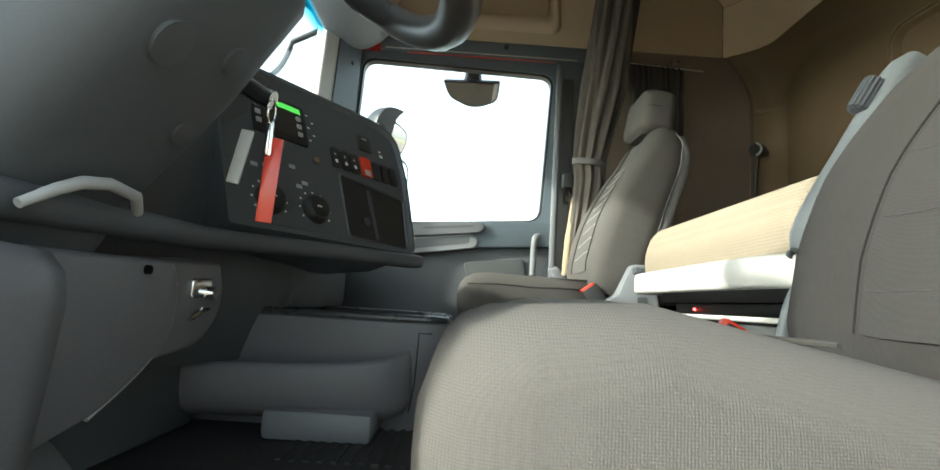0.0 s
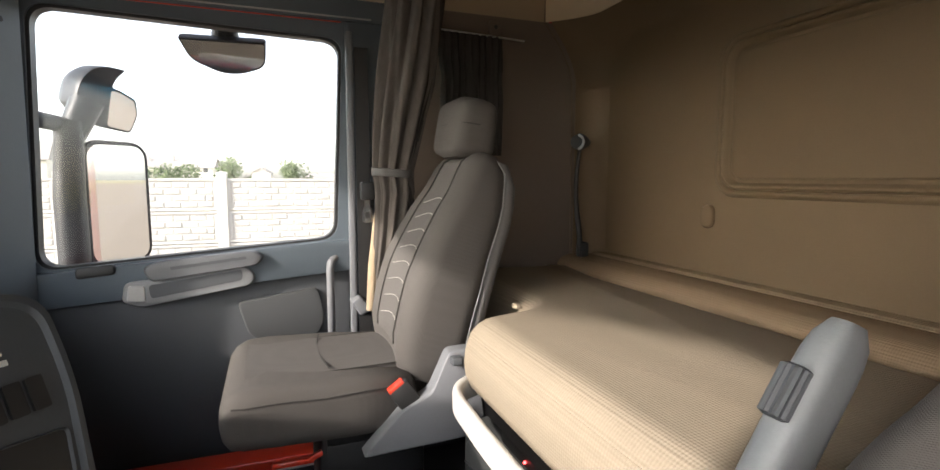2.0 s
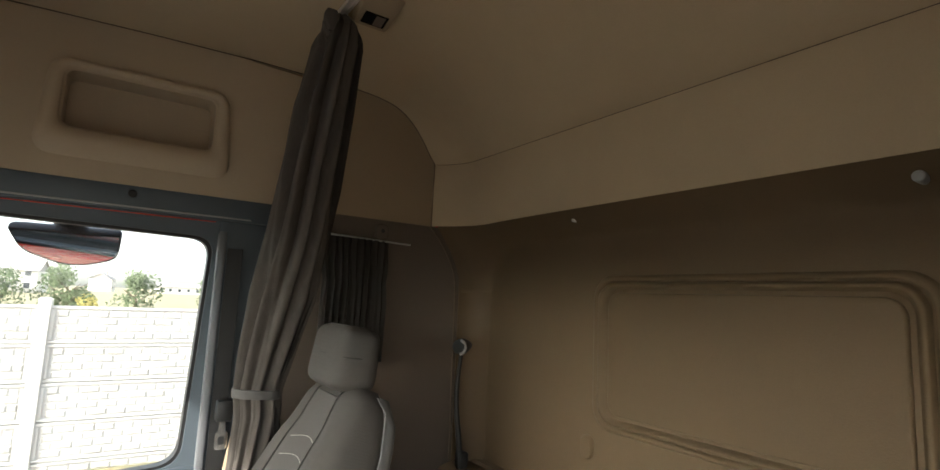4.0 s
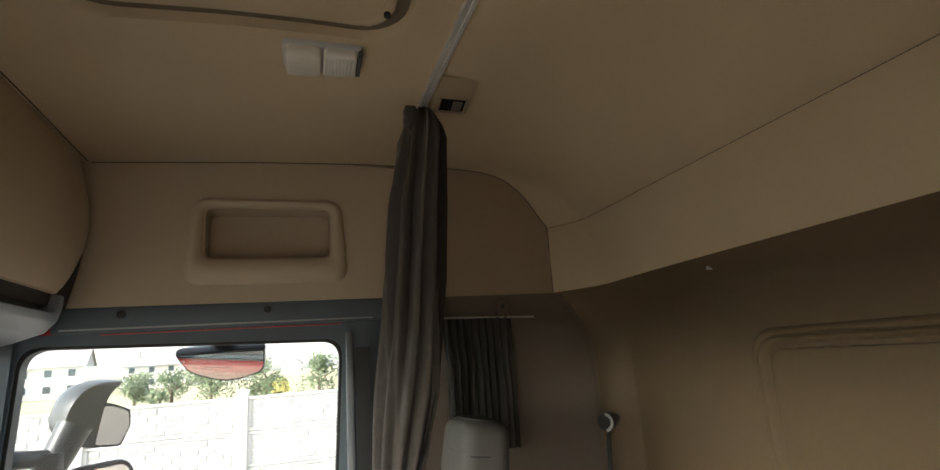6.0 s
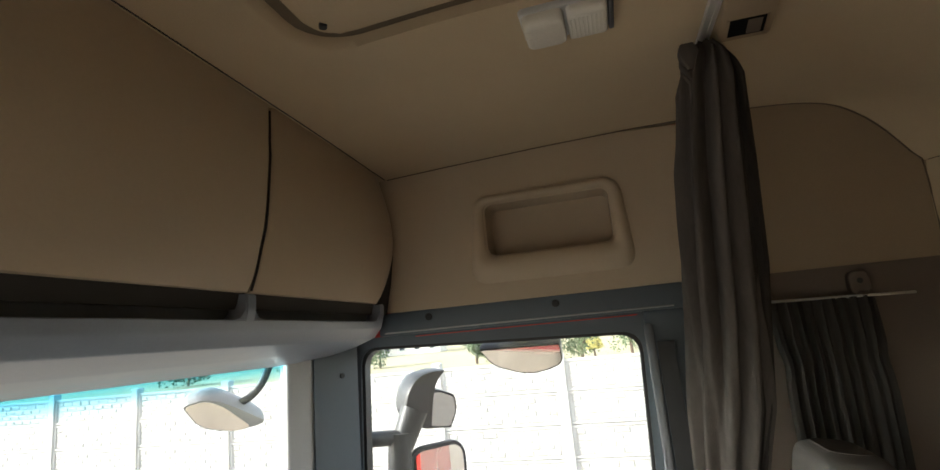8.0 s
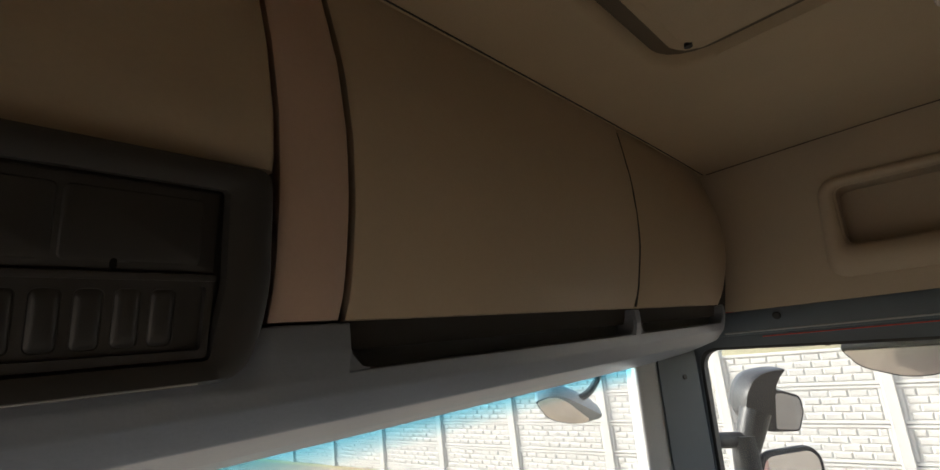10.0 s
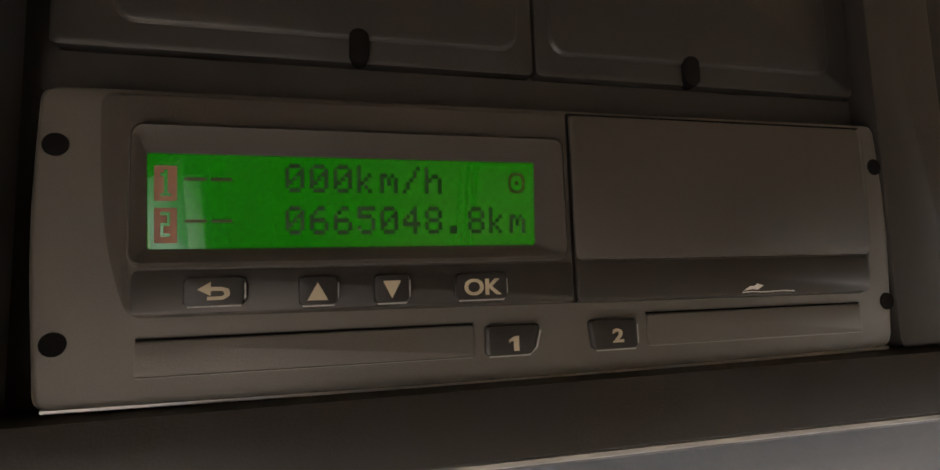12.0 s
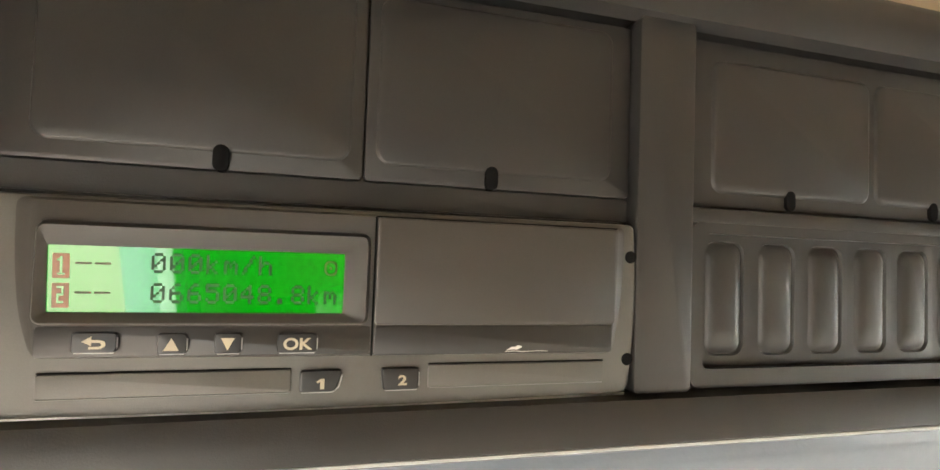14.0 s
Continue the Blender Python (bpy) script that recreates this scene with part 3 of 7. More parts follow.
slab(bm, rpoly([(0.02, 0.738), (0.33, 0.700), (0.35, 0.745), (0.30, 0.765), (0.03, 0.785), (0.0, 0.765)], 0.02), yz(1.06), yz(1.030), 0.012)
bar = part("grab_bar", bm, M_BAR, door, "grey door grab bar", 40)
bm = B()
slab(bm, rpoly([(0.055, 0.759), (0.27, 0.736), (0.272, 0.746), (0.057, 0.768)], 0.004), yz(1.033), yz(1.0285))
part("groove", bm, M_DARK, bar, "dark long groove", 30)
bm = B()
slab(bm, rpoly([(0.04, 0.672), (0.36, 0.622), (0.41, 0.640), (0.40, 0.700), (0.06, 0.735), (0.03, 0.705)], 0.02), yz(1.065), yz(1.045), 0.01)
pull = part("door_pull", bm, mat("mid_grey_pull", (0.185, 0.19, 0.195), 0.5, scale=220, bump=0.1), door, "light grey door pull scoop", 40)
bm = B()
slab(bm, rpoly([(0.07, 0.690), (0.33, 0.648), (0.335, 0.690), (0.07, 0.724)], 0.012), yz(1.05), yz(1.0435))
part("recess", bm, M_DARK, pull, "dark recess", 30)
bm = B()
slab(bm, rpoly([(0.345, 0.640), (0.395, 0.645), (0.388, 0.692), (0.345, 0.690)], 0.008), yz(1.05), yz(1.040), 0.004)
part("latch", bm, M_LGREY, pull, "pale latch lever", 30)
bm = B()
slab(bm, rpoly([(0.42, 0.728), (0.52, 0.718), (0.52, 0.752), (0.42, 0.760)], 0.012), yz(1.06), yz(1.045), 0.006)
part("switch_block", bm, M_BLACK, door, "black window switch block", 40)
bm = B()
slab(bm, rpoly([(-0.160, 0.470), (0.055, 0.478), (0.092, 0.610), (-0.168, 0.645), (-0.190, 0.530)], [0.03, 0.05, 0.022, 0.028, 0.05]), yz(1.09), yz(1.070), 0.008)
part("speaker_panel", bm, M_SPK, door, "dark grey rounded speaker panel", 50)
bm = B()
tube(bm, arc((1.09, -0.27, 0.745), (1.055, -0.205, 0.76), (1.045, -0.205, 0.71), 8) + [Vector((1.045, -0.205, 0.45)), Vector((1.085, -0.205, 0.40))], 0.013, 12)
part("grab_rail", bm, M_GREY, door, "grey vertical grab rail", 60)
bm = B()
span(bm, (1.142, -0.30, -0.9), (1.17, 0.72, 0.735), 0.01)
part("outer_skin", bm, M_REDP, door, "red painted door skin", 30)

# ---- windscreen and header structure ----
screen = thing("windscreen", (0, 0.78, 0.75), "large windscreen with a blue sun band", "windscreen", kind="structure")


def ws_y(z):
    return 0.78 - (z - 0.75) * 0.10


bm = B()
sheet(bm, lambda u, v: Vector((-0.86 + 1.72 * u, ws_y(0.70 + 0.85 * v) + 0.05 * (1 - (2 * u - 1) ** 2), 0.70 + 0.85 * v)), 16, 6, (0, 0.006, 0))
pane = part("pane", bm, M_SCREEN, screen, "clear curved windscreen glass with blue sun band", 60)
pane.visible_shadow = False
bm = B()
PF = [(x / 8 * 1.12, max(0.73, 1.05 - 0.12 * abs(x / 8 * 1.12) - 0.36 * (x / 8 * 1.12) ** 2)) for x in range(-8, 9)]
slab(bm, [(-1.12, 0.64)] + PF + [(1.12, 0.64)], xy(1.535), xy(2.21))
part("wall_front_upper", bm, M_GREY, None, "closed front of the cab over the windscreen", 0, "wall", "structure")
bm = B()
span(bm, (-1.12, 0.86, -0.9), (1.12, 0.98, 0.70))
part("wall_front_lower", bm, M_DARK, None, "closed dark firewall below the windscreen", 0, "wall", "structure")
# outer roof and lower body that keep the light out
bm = B()
sheet(bm, lambda u, v: Vector((-1.18 + 2.36 * u, 0.95 - 2.28 * v, 2.22 - 0.44 * max(0.0, (v - 0.72) / 0.28) ** 2)), 4, 24, (0, 0, 0.03))
part("roof_skin", bm, M_REDP, None, "red painted outer roof of the cab", 60, "roof", "structure")
bm = B()
span(bm, (1.16, -1.33, -0.9), (1.18, -0.30, 2.21))
span(bm, (-1.18, -1.33, -0.9), (-1.16, -0.56, 2.21))
span(bm, (-1.18, -1.36, -0.9), (1.18, -1.32, 1.85))
span(bm, (1.16, -0.31, 1.535), (1.18, 0.74, 2.21))
span(bm, (-1.18, -0.57, 1.535), (-1.16, 0.74, 2.21))
part("body_skin", bm, M_REDP, None, "red painted outer body of the cab", 0, "wall", "structure")

# ---- header over the windscreen ----
FRONT = [(1.626, 0.459), (1.68, 0.443), (1.75, 0.431), (1.82, 0.428), (1.90, 0.436), (1.97, 0.452), (2.045, 0.472)]


SEAM_R = [(1.626, 0.348), (1.70, 0.352), (1.84, 0.370), (1.94, 0.398), (2.06, 0.446)]
END_R = [(1.626, 0.945), (1.70, 0.985), (1.78, 1.018), (1.86, 1.032), (1.95, 1.034), (2.06, 1.030)]


def locker(x0, x1, z0, z1, label, m=None):
    """A lid; x0 and x1 are numbers, or tables of x over the height."""
    lo = x0 if isinstance(x0, list) else [(1.0, x0), (3.0, x0)]
    hi = x1 if isinstance(x1, list) else [(1.0, x1), (3.0, x1)]
    lk = thing("overhead_locker", ((interp(z0, lo) + interp(z0, hi)) / 2, 0.46, z0), label, "locker", "lockers over the windscreen")
    bm = B()
    n = 20
    rows = []
    for k in range(n + 1):
        z = z0 + (z1 - z0) * k / n
        y = interp(z, FRONT)
        e = 0.004 if k in (0, n) else 0.0
        a, b = interp(z, lo), interp(z, hi)
        c = 0.014 if isinstance(x1, list) and x1 is END_R else 0.0
        rows.append([Vector((a + 0.004, y + 0.030, z)), Vector((a, y + 0.006 + e, z)), Vector((a + 0.006, y + e, z)), Vector((b - 0.006 - 4 * c, y + e, z)), Vector((b - 0.002 - 1.2 * c, y + 0.003 + e + 0.4 * c, z)), Vector((b, y + 0.006 + e + 1.6 * c, z)), Vector((b - 0.002, y + 0.034 + c, z))])
    rings(bm, rows)
    part("lid", bm, m or M_BEIGE, lk, "", 50)
    for xs in (interp(z1 - 0.05, lo) + 0.012, interp(z1 - 0.05, hi) - 0.012):
        bm = B()
        tube(bm, [(xs, interp(z1 - 0.05, FRONT) + 0.02, z1 - 0.05), (xs, interp(z1 - 0.05, FRONT) + 0.05, z1 - 0.05)], 0.006, 8)
        part("hinge_pin", bm, M_DARK, lk, "dark hinge pin behind the lid")
    return lk


locker(-0.352, [(z, x - 0.005) for z, x in SEAM_R], 1.630, 2.06, "wide beige overhead locker lid, closed")
locker([(z, x + 0.005) for z, x in SEAM_R], END_R, 1.630, 2.055, "beige overhead locker lid by the passenger side")
lk = locker(-0.437, -0.361, 1.630, 2.06, "narrow pale pinkish beige header post", M_POST)
left_lid = locker(-0.96, -0.443, 1.764, 2.055, "beige overhead locker lid with lock above the fascia")


def on_front(x, z, d=0.0):
    return Vector((x, interp(z, FRONT) - d, z))


bm = B()
hp = rpoly([(-0.775, 1.768), (-0.636, 1.768), (-0.638, 1.795), (-0.655, 1.813), (-0.775, 1.820)], [0.003, 0.003, 0.016, 0.016, 0.006], 5)
slab(bm, hp, lambda p: on_front(p[0], p[1], -0.004), lambda p: on_front(p[0], p[1], 0.0035), 0.002)
handle = part("handle", bm, M_BEIGE, left_lid, "beige finger pull with lock", 40)
bm = B()
slab(bm, rpoly([(-0.765, 1.785), (-0.685, 1.785), (-0.685, 1.802), (-0.765, 1.806)], 0.008, 5), lambda p: on_front(p[0], p[1], 0.000), lambda p: on_front(p[0], p[1], 0.0045), 0.001)
part("grip", bm, M_BEIGE, handle, "beige grip bar", 40)
bm = B()
tube(bm, [on_front(p[0], p[1], 0.0008) for p in hp + [hp[0]]], 0.0012, 5)
part("outline_gap", bm, M_SEAM, handle)
bm = B()
tube(bm, [on_front(-0.655, 1.7905, 0.0), on_front(-0.655, 1.7905, 0.0045)], 0.009, 16)
part("keyhole", bm, M_DEEP, handle, "black lock barrel")
bm = B()
tube(bm, [on_front(-0.673, 1.770, 0.0036), on_front(-0.673, 1.8135, 0.0036)], 0.0009, 5)
part("joint", bm, M_SEAM, handle)
# near-black backing and lines that colour the gaps behind the lids dark
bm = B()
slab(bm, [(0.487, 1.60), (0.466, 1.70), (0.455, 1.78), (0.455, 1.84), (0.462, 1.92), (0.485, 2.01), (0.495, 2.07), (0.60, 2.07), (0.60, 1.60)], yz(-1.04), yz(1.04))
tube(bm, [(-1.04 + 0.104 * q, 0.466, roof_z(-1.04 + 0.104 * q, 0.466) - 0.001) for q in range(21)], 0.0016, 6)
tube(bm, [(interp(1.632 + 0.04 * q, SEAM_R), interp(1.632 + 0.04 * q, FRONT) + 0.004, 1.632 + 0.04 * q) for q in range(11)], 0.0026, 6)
part("header_back", bm, M_SEAM, None, "near-black backing and gap lines of the overhead lockers", 0, "header", "structure")
# grey lower trim with its open shelf
trim = thing("header_trim", (0, 0.55, 1.51), "grey lower header trim with open shelf slots", "trim", kind="structure")
LOW = [(0.467, 1.574), (0.473, 1.558), (0.50, 1.530), (0.58, 1.505), (0.70, 1.479), (0.75, 1.524), (0.62, 1.560)]
bm = B()
rings(bm, [[Vector((x, p[0], p[1])) for p in rpoly([(0.550, zt), (0.4605 + off, zt), (0.4605 + off, zm)] + LOW, 0.003, 3)] for x, off, zt, zm in ((-1.05, 0.005, 1.588, 1.580), (-0.49, 0.005, 1.588, 1.580), (-0.47, 0.013, 1.605, 1.590), (-0.45, 0.012, 1.627, 1.60), (-0.435, 0.003, 1.627, 1.60), (-0.425, 0.0, 1.627, 1.60), (-0.352, 0.0, 1.627, 1.60))])
for x0, x1 in ((0.339, 0.361),):
    slab(bm, rpoly([(0.550, 1.627), (0.4605, 1.627), (0.4605, 1.60)] + LOW, 0.006, 3), yz(x0), yz(x1))
rings(bm, [[Vector((x, 0.560 + (p[0] - 0.560) * k if p[0] < 0.56 else p[0], p[1] + dz)) for p in rpoly([(0.550, 1.627), (0.4605, 1.627), (0.4605, 1.60)] + LOW, 0.006, 3)] for x, k, dz in ((0.930, 1.0, 0.0), (0.955, 0.98, 0.001), (0.985, 0.88, 0.004), (1.010, 0.70, 0.010), (1.035, 0.45, 0.018), (1.050, 0.25, 0.024))])
for x0, x1 in ((-0.352, 0.339), (0.361, 0.932)):
    slab(bm, rpoly([(0.550, 1.579), (0.4655, 1.579)] + LOW, 0.004, 3), yz(x0), yz(x1))
part("lower_edge", bm, M_TRIM, trim, "smooth grey lower header band", 50)
for x0, x1 in ((-0.352, 0.339), (0.361, 0.932)):
    bm = B()
    span(bm, (x0, 0.500, 1.580), (x1, 0.55, 1.629))
    part("shelf_slot", bm, M_SLOT, trim, "dark open shelf slot", 0)
    for xs, d in ((x0, 1), (x1, -1)):
        bm = B()
        slab(bm, [(xs, 1.579), (xs + d * 0.030, 1.579), (xs + d * 0.016, 1.583), (xs + d * 0.006, 1.594), (xs, 1.612)], xz(0.4655), xz(0.50))
        part("slot_corner", bm, M_TRIM, trim, "", 40)

# ---- black fascia with tachograph and trays ----
FO = Vector((-0.912, 0.4455, 1.6135))
FU = Vector((1, 0.020, 0)).normalized()
FV = Vector((0, -0.245, 0.970))
FV = (FV - FU * FU.dot(FV)).normalized()
FN = FU.cross(FV)
if FN.y > 0:
    FN = -FN


lean_out = [0.0]


def fp(d):
    """Millimetres on the fascia to the world, d millimetres proud of it; lean_out tips the plane."""
    return lambda p: FO + FU * (p[0] / 1000) + FV * (p[1] / 1000) + FN * ((d + lean_out[0] * (p[1] - 16.3)) / 1000)


def fr(u0, v0, u1, v1, r=2.0, n=4):
    return [Vector(((u0 + u1) / 2 + p[0], (v0 + v1) / 2 + p[1])) for p in rrect(u1 - u0, v1 - v0, r, n)]


def fplate(bm, u0, v0, u1, v1, d0, d1, r=2.0, bev=0.0, n=4):
    pts = fr(u0, v0, u1, v1, r, n)
    rows = [[fp(d0)(p) for p in pts]]
    if bev:
        c = Vector(((u0 + u1) / 2, (v0 + v1) / 2))
        w, h = u1 - u0, v1 - v0
        for t in (0.0, 0.4, 1.0):
            k = bev * (1 - math.cos(t * math.pi / 2))
            q = [Vector((c.x + (p[0] - c.x) * (w - 2 * k) / w, c.y + (p[1] - c.y) * (h - 2 * k) / h)) for p in pts]
            rows.append([fp(d1 - bev * (1 - math.sin(t * math.pi / 2)))(p) for p in q])
    else:
        rows.append([fp(d1)(p) for p in pts])
    rings(bm, rows)
    return bm


def fframe(bm, a, b, d0, d1, ra=3.0, rb=2.0, n=4):
    """A frame between outlines a (outer) and b (inner), given as u0, v0, u1, v1."""
    o, i = fr(*a, ra, n), fr(*b, rb, n)
    ringplate(bm, i, o, fp(d0), fp(d1))
    return bm


fascia = thing("header_fascia", FO + FU * 0.2 + FV * -0.03, "charcoal overhead fascia with storage lids and slots", "fascia")
OUT = rpoly([(-48, -29.0), (450, -31.0), (465, 35), (457, 147), (-48, 147)], [10, 30, 60, 16, 16], 8)
INN = rpoly([(-6, -12.8), (417, -11.4), (424, 50), (420, 124), (-6, 124)], [3, 4, 6, 5, 3], 8)
bm = B()
rows = [[fp(-18)(p) for p in OUT], [fp(2)(p) for p in OUT], [fp(5)(Vector(a).lerp(Vector(b), 0.18)) for a, b in zip(OUT, INN)], [fp(4.5)(Vector(a).lerp(Vector(b), 0.6)) for a, b in zip(OUT, INN)], [fp(1.5)(Vector(a).lerp(Vector(b), 0.95)) for a, b in zip(OUT, INN)], [fp(-6)(p) for p in INN]]
rings(bm, rows, True, False)
part("surround", bm, M_FASC, fascia, "charcoal rounded surround", 40)
bm = B()
slab(bm, OUT, fp(-18), fp(-11.5))
part("back_plate", bm, M_FASC, fascia, "", 0)
bm = B()
tube(bm, [fp(4.0)((u, -27.2 - 0.0038 * u)) for u in range(-40, 411, 15)], 0.0009, 6)
part("edge_bead", bm, M_LGREY, fascia, "thin shiny lower edge")
# cross bars between the compartments
bm = B()
fplate(bm, -5, 49.2, 196, 57.4, -12, -9.5, 1)
fplate(bm, 219, 50.5, 420, 56.0, -10, -2.6, 1, 0.6)
fplate(bm, 195.5, -12, 219, 125, -12, -1.8, 2, 0.8)
part("divider", bm, M_FASC, fascia, "charcoal dividers", 30)
# storage lids of the upper row
for u0, u1, iu0, iu1 in ((-3, 98.4, 9, 93.5), (99.0, 195, 103.5, 186)):
    bm = B()
    fplate(bm, u0, 58.0, u1, 122, -12, -7.4, 1.5, 0.8)
    lid = part("lid", bm, M_FASC, fascia, "blank charcoal storage lid", 40)
    bm = B()
    o, i = fr(iu0 - 1.2, 63.2, iu1 + 1.2, 119, 5, 6), fr(iu0, 64.4, iu1, 118, 4.4, 6)
    rings(bm, [[fp(-7.6)(p) for p in o], [fp(-6.8)(Vector(a).lerp(Vector(b), 0.45)) for a, b in zip(o, i)], [fp(-6.5)(p) for p in i]])
    part("lid_panel", bm, M_FASC, lid, "", 60)
bm = B()
fplate(bm, 220, 57.0, 418, 122, -12, -7.2, 2, 0.6)
pocket = part("lid", bm, M_FASC, fascia, "blank charcoal storage lid", 40)
for u0, u1 in ((232, 309), (315, 405)):
    bm = B()
    o, i = fr(u0 - 1.6, 62.4, u1 + 1.6, 115, 5, 6), fr(u0, 64, u1, 113.5, 4.4, 6)
    rings(bm, [[fp(-7.4)(p) for p in o], [fp(-6.5)(Vector(a).lerp(Vector(b), 0.45)) for a, b in zip(o, i)], [fp(-6.1)(p) for p in i]])
    part("lid_panel", bm, M_FASC, pocket, "", 60)
for u in (57.0, 141.5, 268.0, 347):
    bm = B()
    fplate(bm, u - 2.2, 57.4, u + 2.2, 65.4, -9, -5.6, 2.1, 0.3)
    part("notch", bm, M_DEEP, fascia, "black finger notch", 40)
# coin cups
bm = B()
fframe(bm, (219.2, -10.6, 417.5, 50.5), (224, -4, 412, 46.5), -9, -2.5, 3, 3)
part("cup_frame", bm, M_FASC, fascia, "charcoal frame of the slot row", 30)
bm = B()
fplate(bm, 222, -7, 415, 49, -12, -9.2, 3)
part("cup_panel", bm, M_FASC, fascia, "", 30)
for k in range(7):
    u0 = 229.0 + k * 24.9 * (1 - 0.004 * k)
    u1 = u0 + 15.5
    cell = fr(u0 - 4.8, -4.5, u0 + 20.0, 47.0, 0.3, 6)
    o, g = fr(u0 - 1.3, 0.1, u1 + 1.3, 43.9, 5, 6), fr(u0 - 0.4, 1.0, u1 + 0.4, 43.0, 4.4, 6)
    i, lo = fr(u0 + 0.2, 1.8, u1 - 0.2, 42.2, 4.2, 6), fr(u0 + 4.0, 9.0, u1 - 4.0, 36.0, 2.5, 6)
    bm = B()
    rings(bm, [[fp(-9)(p) for p in cell], [fp(-6.4)(p) for p in cell], [fp(-6.3)(p) for p in o], [fp(-7.4)(Vector(a).lerp(Vector(b), 0.6)) for a, b in zip(o, g)], [fp(-7.4)(p) for p in g], [fp(-6.7)(p) for p in i], [fp(-5.7)(Vector(a).lerp(Vector(b), 0.35)) for a, b in zip(i, lo)], [fp(-5.0)(p) for p in lo]])
    part("coin_cup", bm, M_FASC, fascia, "", 55)

# the tachograph
tach = thing("tachograph", FO + FU * 0.098 + FV * -0.01, "charcoal digital tachograph with lit green display", "tachograph")
bm = B()
PO = rpoly([(-0.6, -12.2), (100, -12.8), (193.5, -11.4), (196.5, 20), (195.0, 48.0), (-1.6, 47.6), (-2.6, 20)], [3, 60, 4, 20, 3, 3, 20], 6)
PI = [Vector((98, 18)).lerp(Vector(p), 0.985) for p in PO]
rings(bm, [[fp(-10)(p) for p in PO], [fp(-3.6)(p) for p in PO], [fp(-2.7)(Vector(a).lerp(Vector(b), 0.5)) for a, b in zip(PO, PI)], [fp(-2.5)(p) for p in PI]])
part("body", bm, M_PLATE, tach, "charcoal front plate", 40)
bm = B()
tube(bm, [fp(-3.1)((1 + 9.55 * q, -12.15 - 0.35 * math.sin(math.pi * q / 20) + 0.45 * (q / 20) ** 2)) for q in range(21)], 0.0005, 6)
part("lower_edge", bm, M_ALU, tach, "worn shiny lower edge")
for u, v in ((1.6, 36.2), (2.6, -0.4), (193.2, 36.4), (192.6, 0.4)):
    bm = B()
    slab(bm, [Vector((u, v)) + Vector(p) for p in rrect(4.4, 4.4, 2.19, 6)], fp(-3.2), fp(-2.3))
    part("screw_hole", bm, M_DEEP, tach, "black screw hole", 0)
# raised module with flared sides
bm = B()
MO = rpoly([(8.2, 46.8), (8.6, 30), (10.4, 15), (14.0, 3.6), (186.6, 2.6), (189.4, 16), (190.6, 30), (191.0, 46.8)], [3, 12, 12, 3, 3, 12, 12, 3], 6)
MI = rpoly([(14.2, 46.0), (14.0, 30), (14.8, 15), (16.4, 4.4), (184.6, 3.4), (185.8, 16), (186.2, 30), (186.4, 46.0)], [2, 12, 12, 2, 2, 12, 12, 2], 6)
rings(bm, [[fp(-2.6)(p) for p in MO], [fp(-2.2)(Vector(a).lerp(Vector(b), 0.35)) for a, b in zip(MO, MI)], [fp(-1.2)(Vector(a).lerp(Vector(b), 0.75)) for a, b in zip(MO, MI)], [fp(-0.6)(p) for p in MI]])
part("module", bm, M_TACH, tach, "raised centre block with flared sides", 50)
# display surround
bm = B()
o = fr(14.6, 12.7, 101.6, 40.6, 2.5, 6)
m1 = fr(15.6, 13.6, 100.6, 39.4, 2.0, 6)
m2 = fr(16.4, 14.2, 99.4, 38.6, 1.5, 6)
wn_ = fr(18.0, 16.3, 93.9, 34.1, 0.5, 6)
rings(bm, [[fp(-0.8)(p) for p in o], [fp(0.9)(Vector(a).lerp(Vector(b), 0.4)) for a, b in zip(o, m1)], [fp(1.7)(p) for p in m1], [fp(1.5)(p) for p in m2], [fp(-0.2 + 0.08 * (p[1] - 16.3))(p) for p in wn_]], True, False)
part("display_surround", bm, M_TACH, tach, "bevelled display surround", 35)
# the glass tips down towards the driver
lean_out[0] = 0.08
bm = B()
fplate(bm, 17.5, 15.8, 94.4, 34.7, -1.2, -0.42, 0.5)
disp = part("display", bm, M_GREEN, tach, "lit green liquid crystal display", 0)

DOT = {
    "0": ("01110", "10001", "10011", "10101", "11001", "10001", "01110"),
    "4": ("00010", "00110", "01010", "10010", "11111", "00010", "00010"),
    "5": ("11111", "10000", "11110", "00001", "00001", "10001", "01110"),
    "6": ("00110", "01000", "10000", "11110", "10001", "10001", "01110"),
    "8": ("01110", "10001", "10001", "01110", "10001", "10001", "01110"),
    ".": ("00000", "00000", "00000", "00000", "00000", "01100", "01100"),
    "k": ("10000", "10000", "10010", "10100", "11000", "10100", "10010"),
    "m": ("00000", "00000", "11010", "10101", "10101", "10001", "10001"),
    "/": ("00001", "00010", "00010", "00100", "01000", "01000", "10000"),
    "h": ("10000", "10000", "10110", "11001", "10001", "10001", "10001"),
}


def dots(word, u, v_top, cw=0.70, ch=0.79, pitch=4.60):
    bm = B()
    for k, c in enumerate(word):
        for r, row in enumerate(DOT[c]):
            for q, on in enumerate(row):
                if on == "1":
                    uu, vv = u + k * pitch + q * cw, v_top - r * ch
                    fplate(bm, uu, vv - ch, uu + cw, vv, -0.6, -0.32, 0.02, 0, 1)
    bmesh.ops.remove_doubles(bm, verts=bm.verts, dist=0.00006)
    return bm


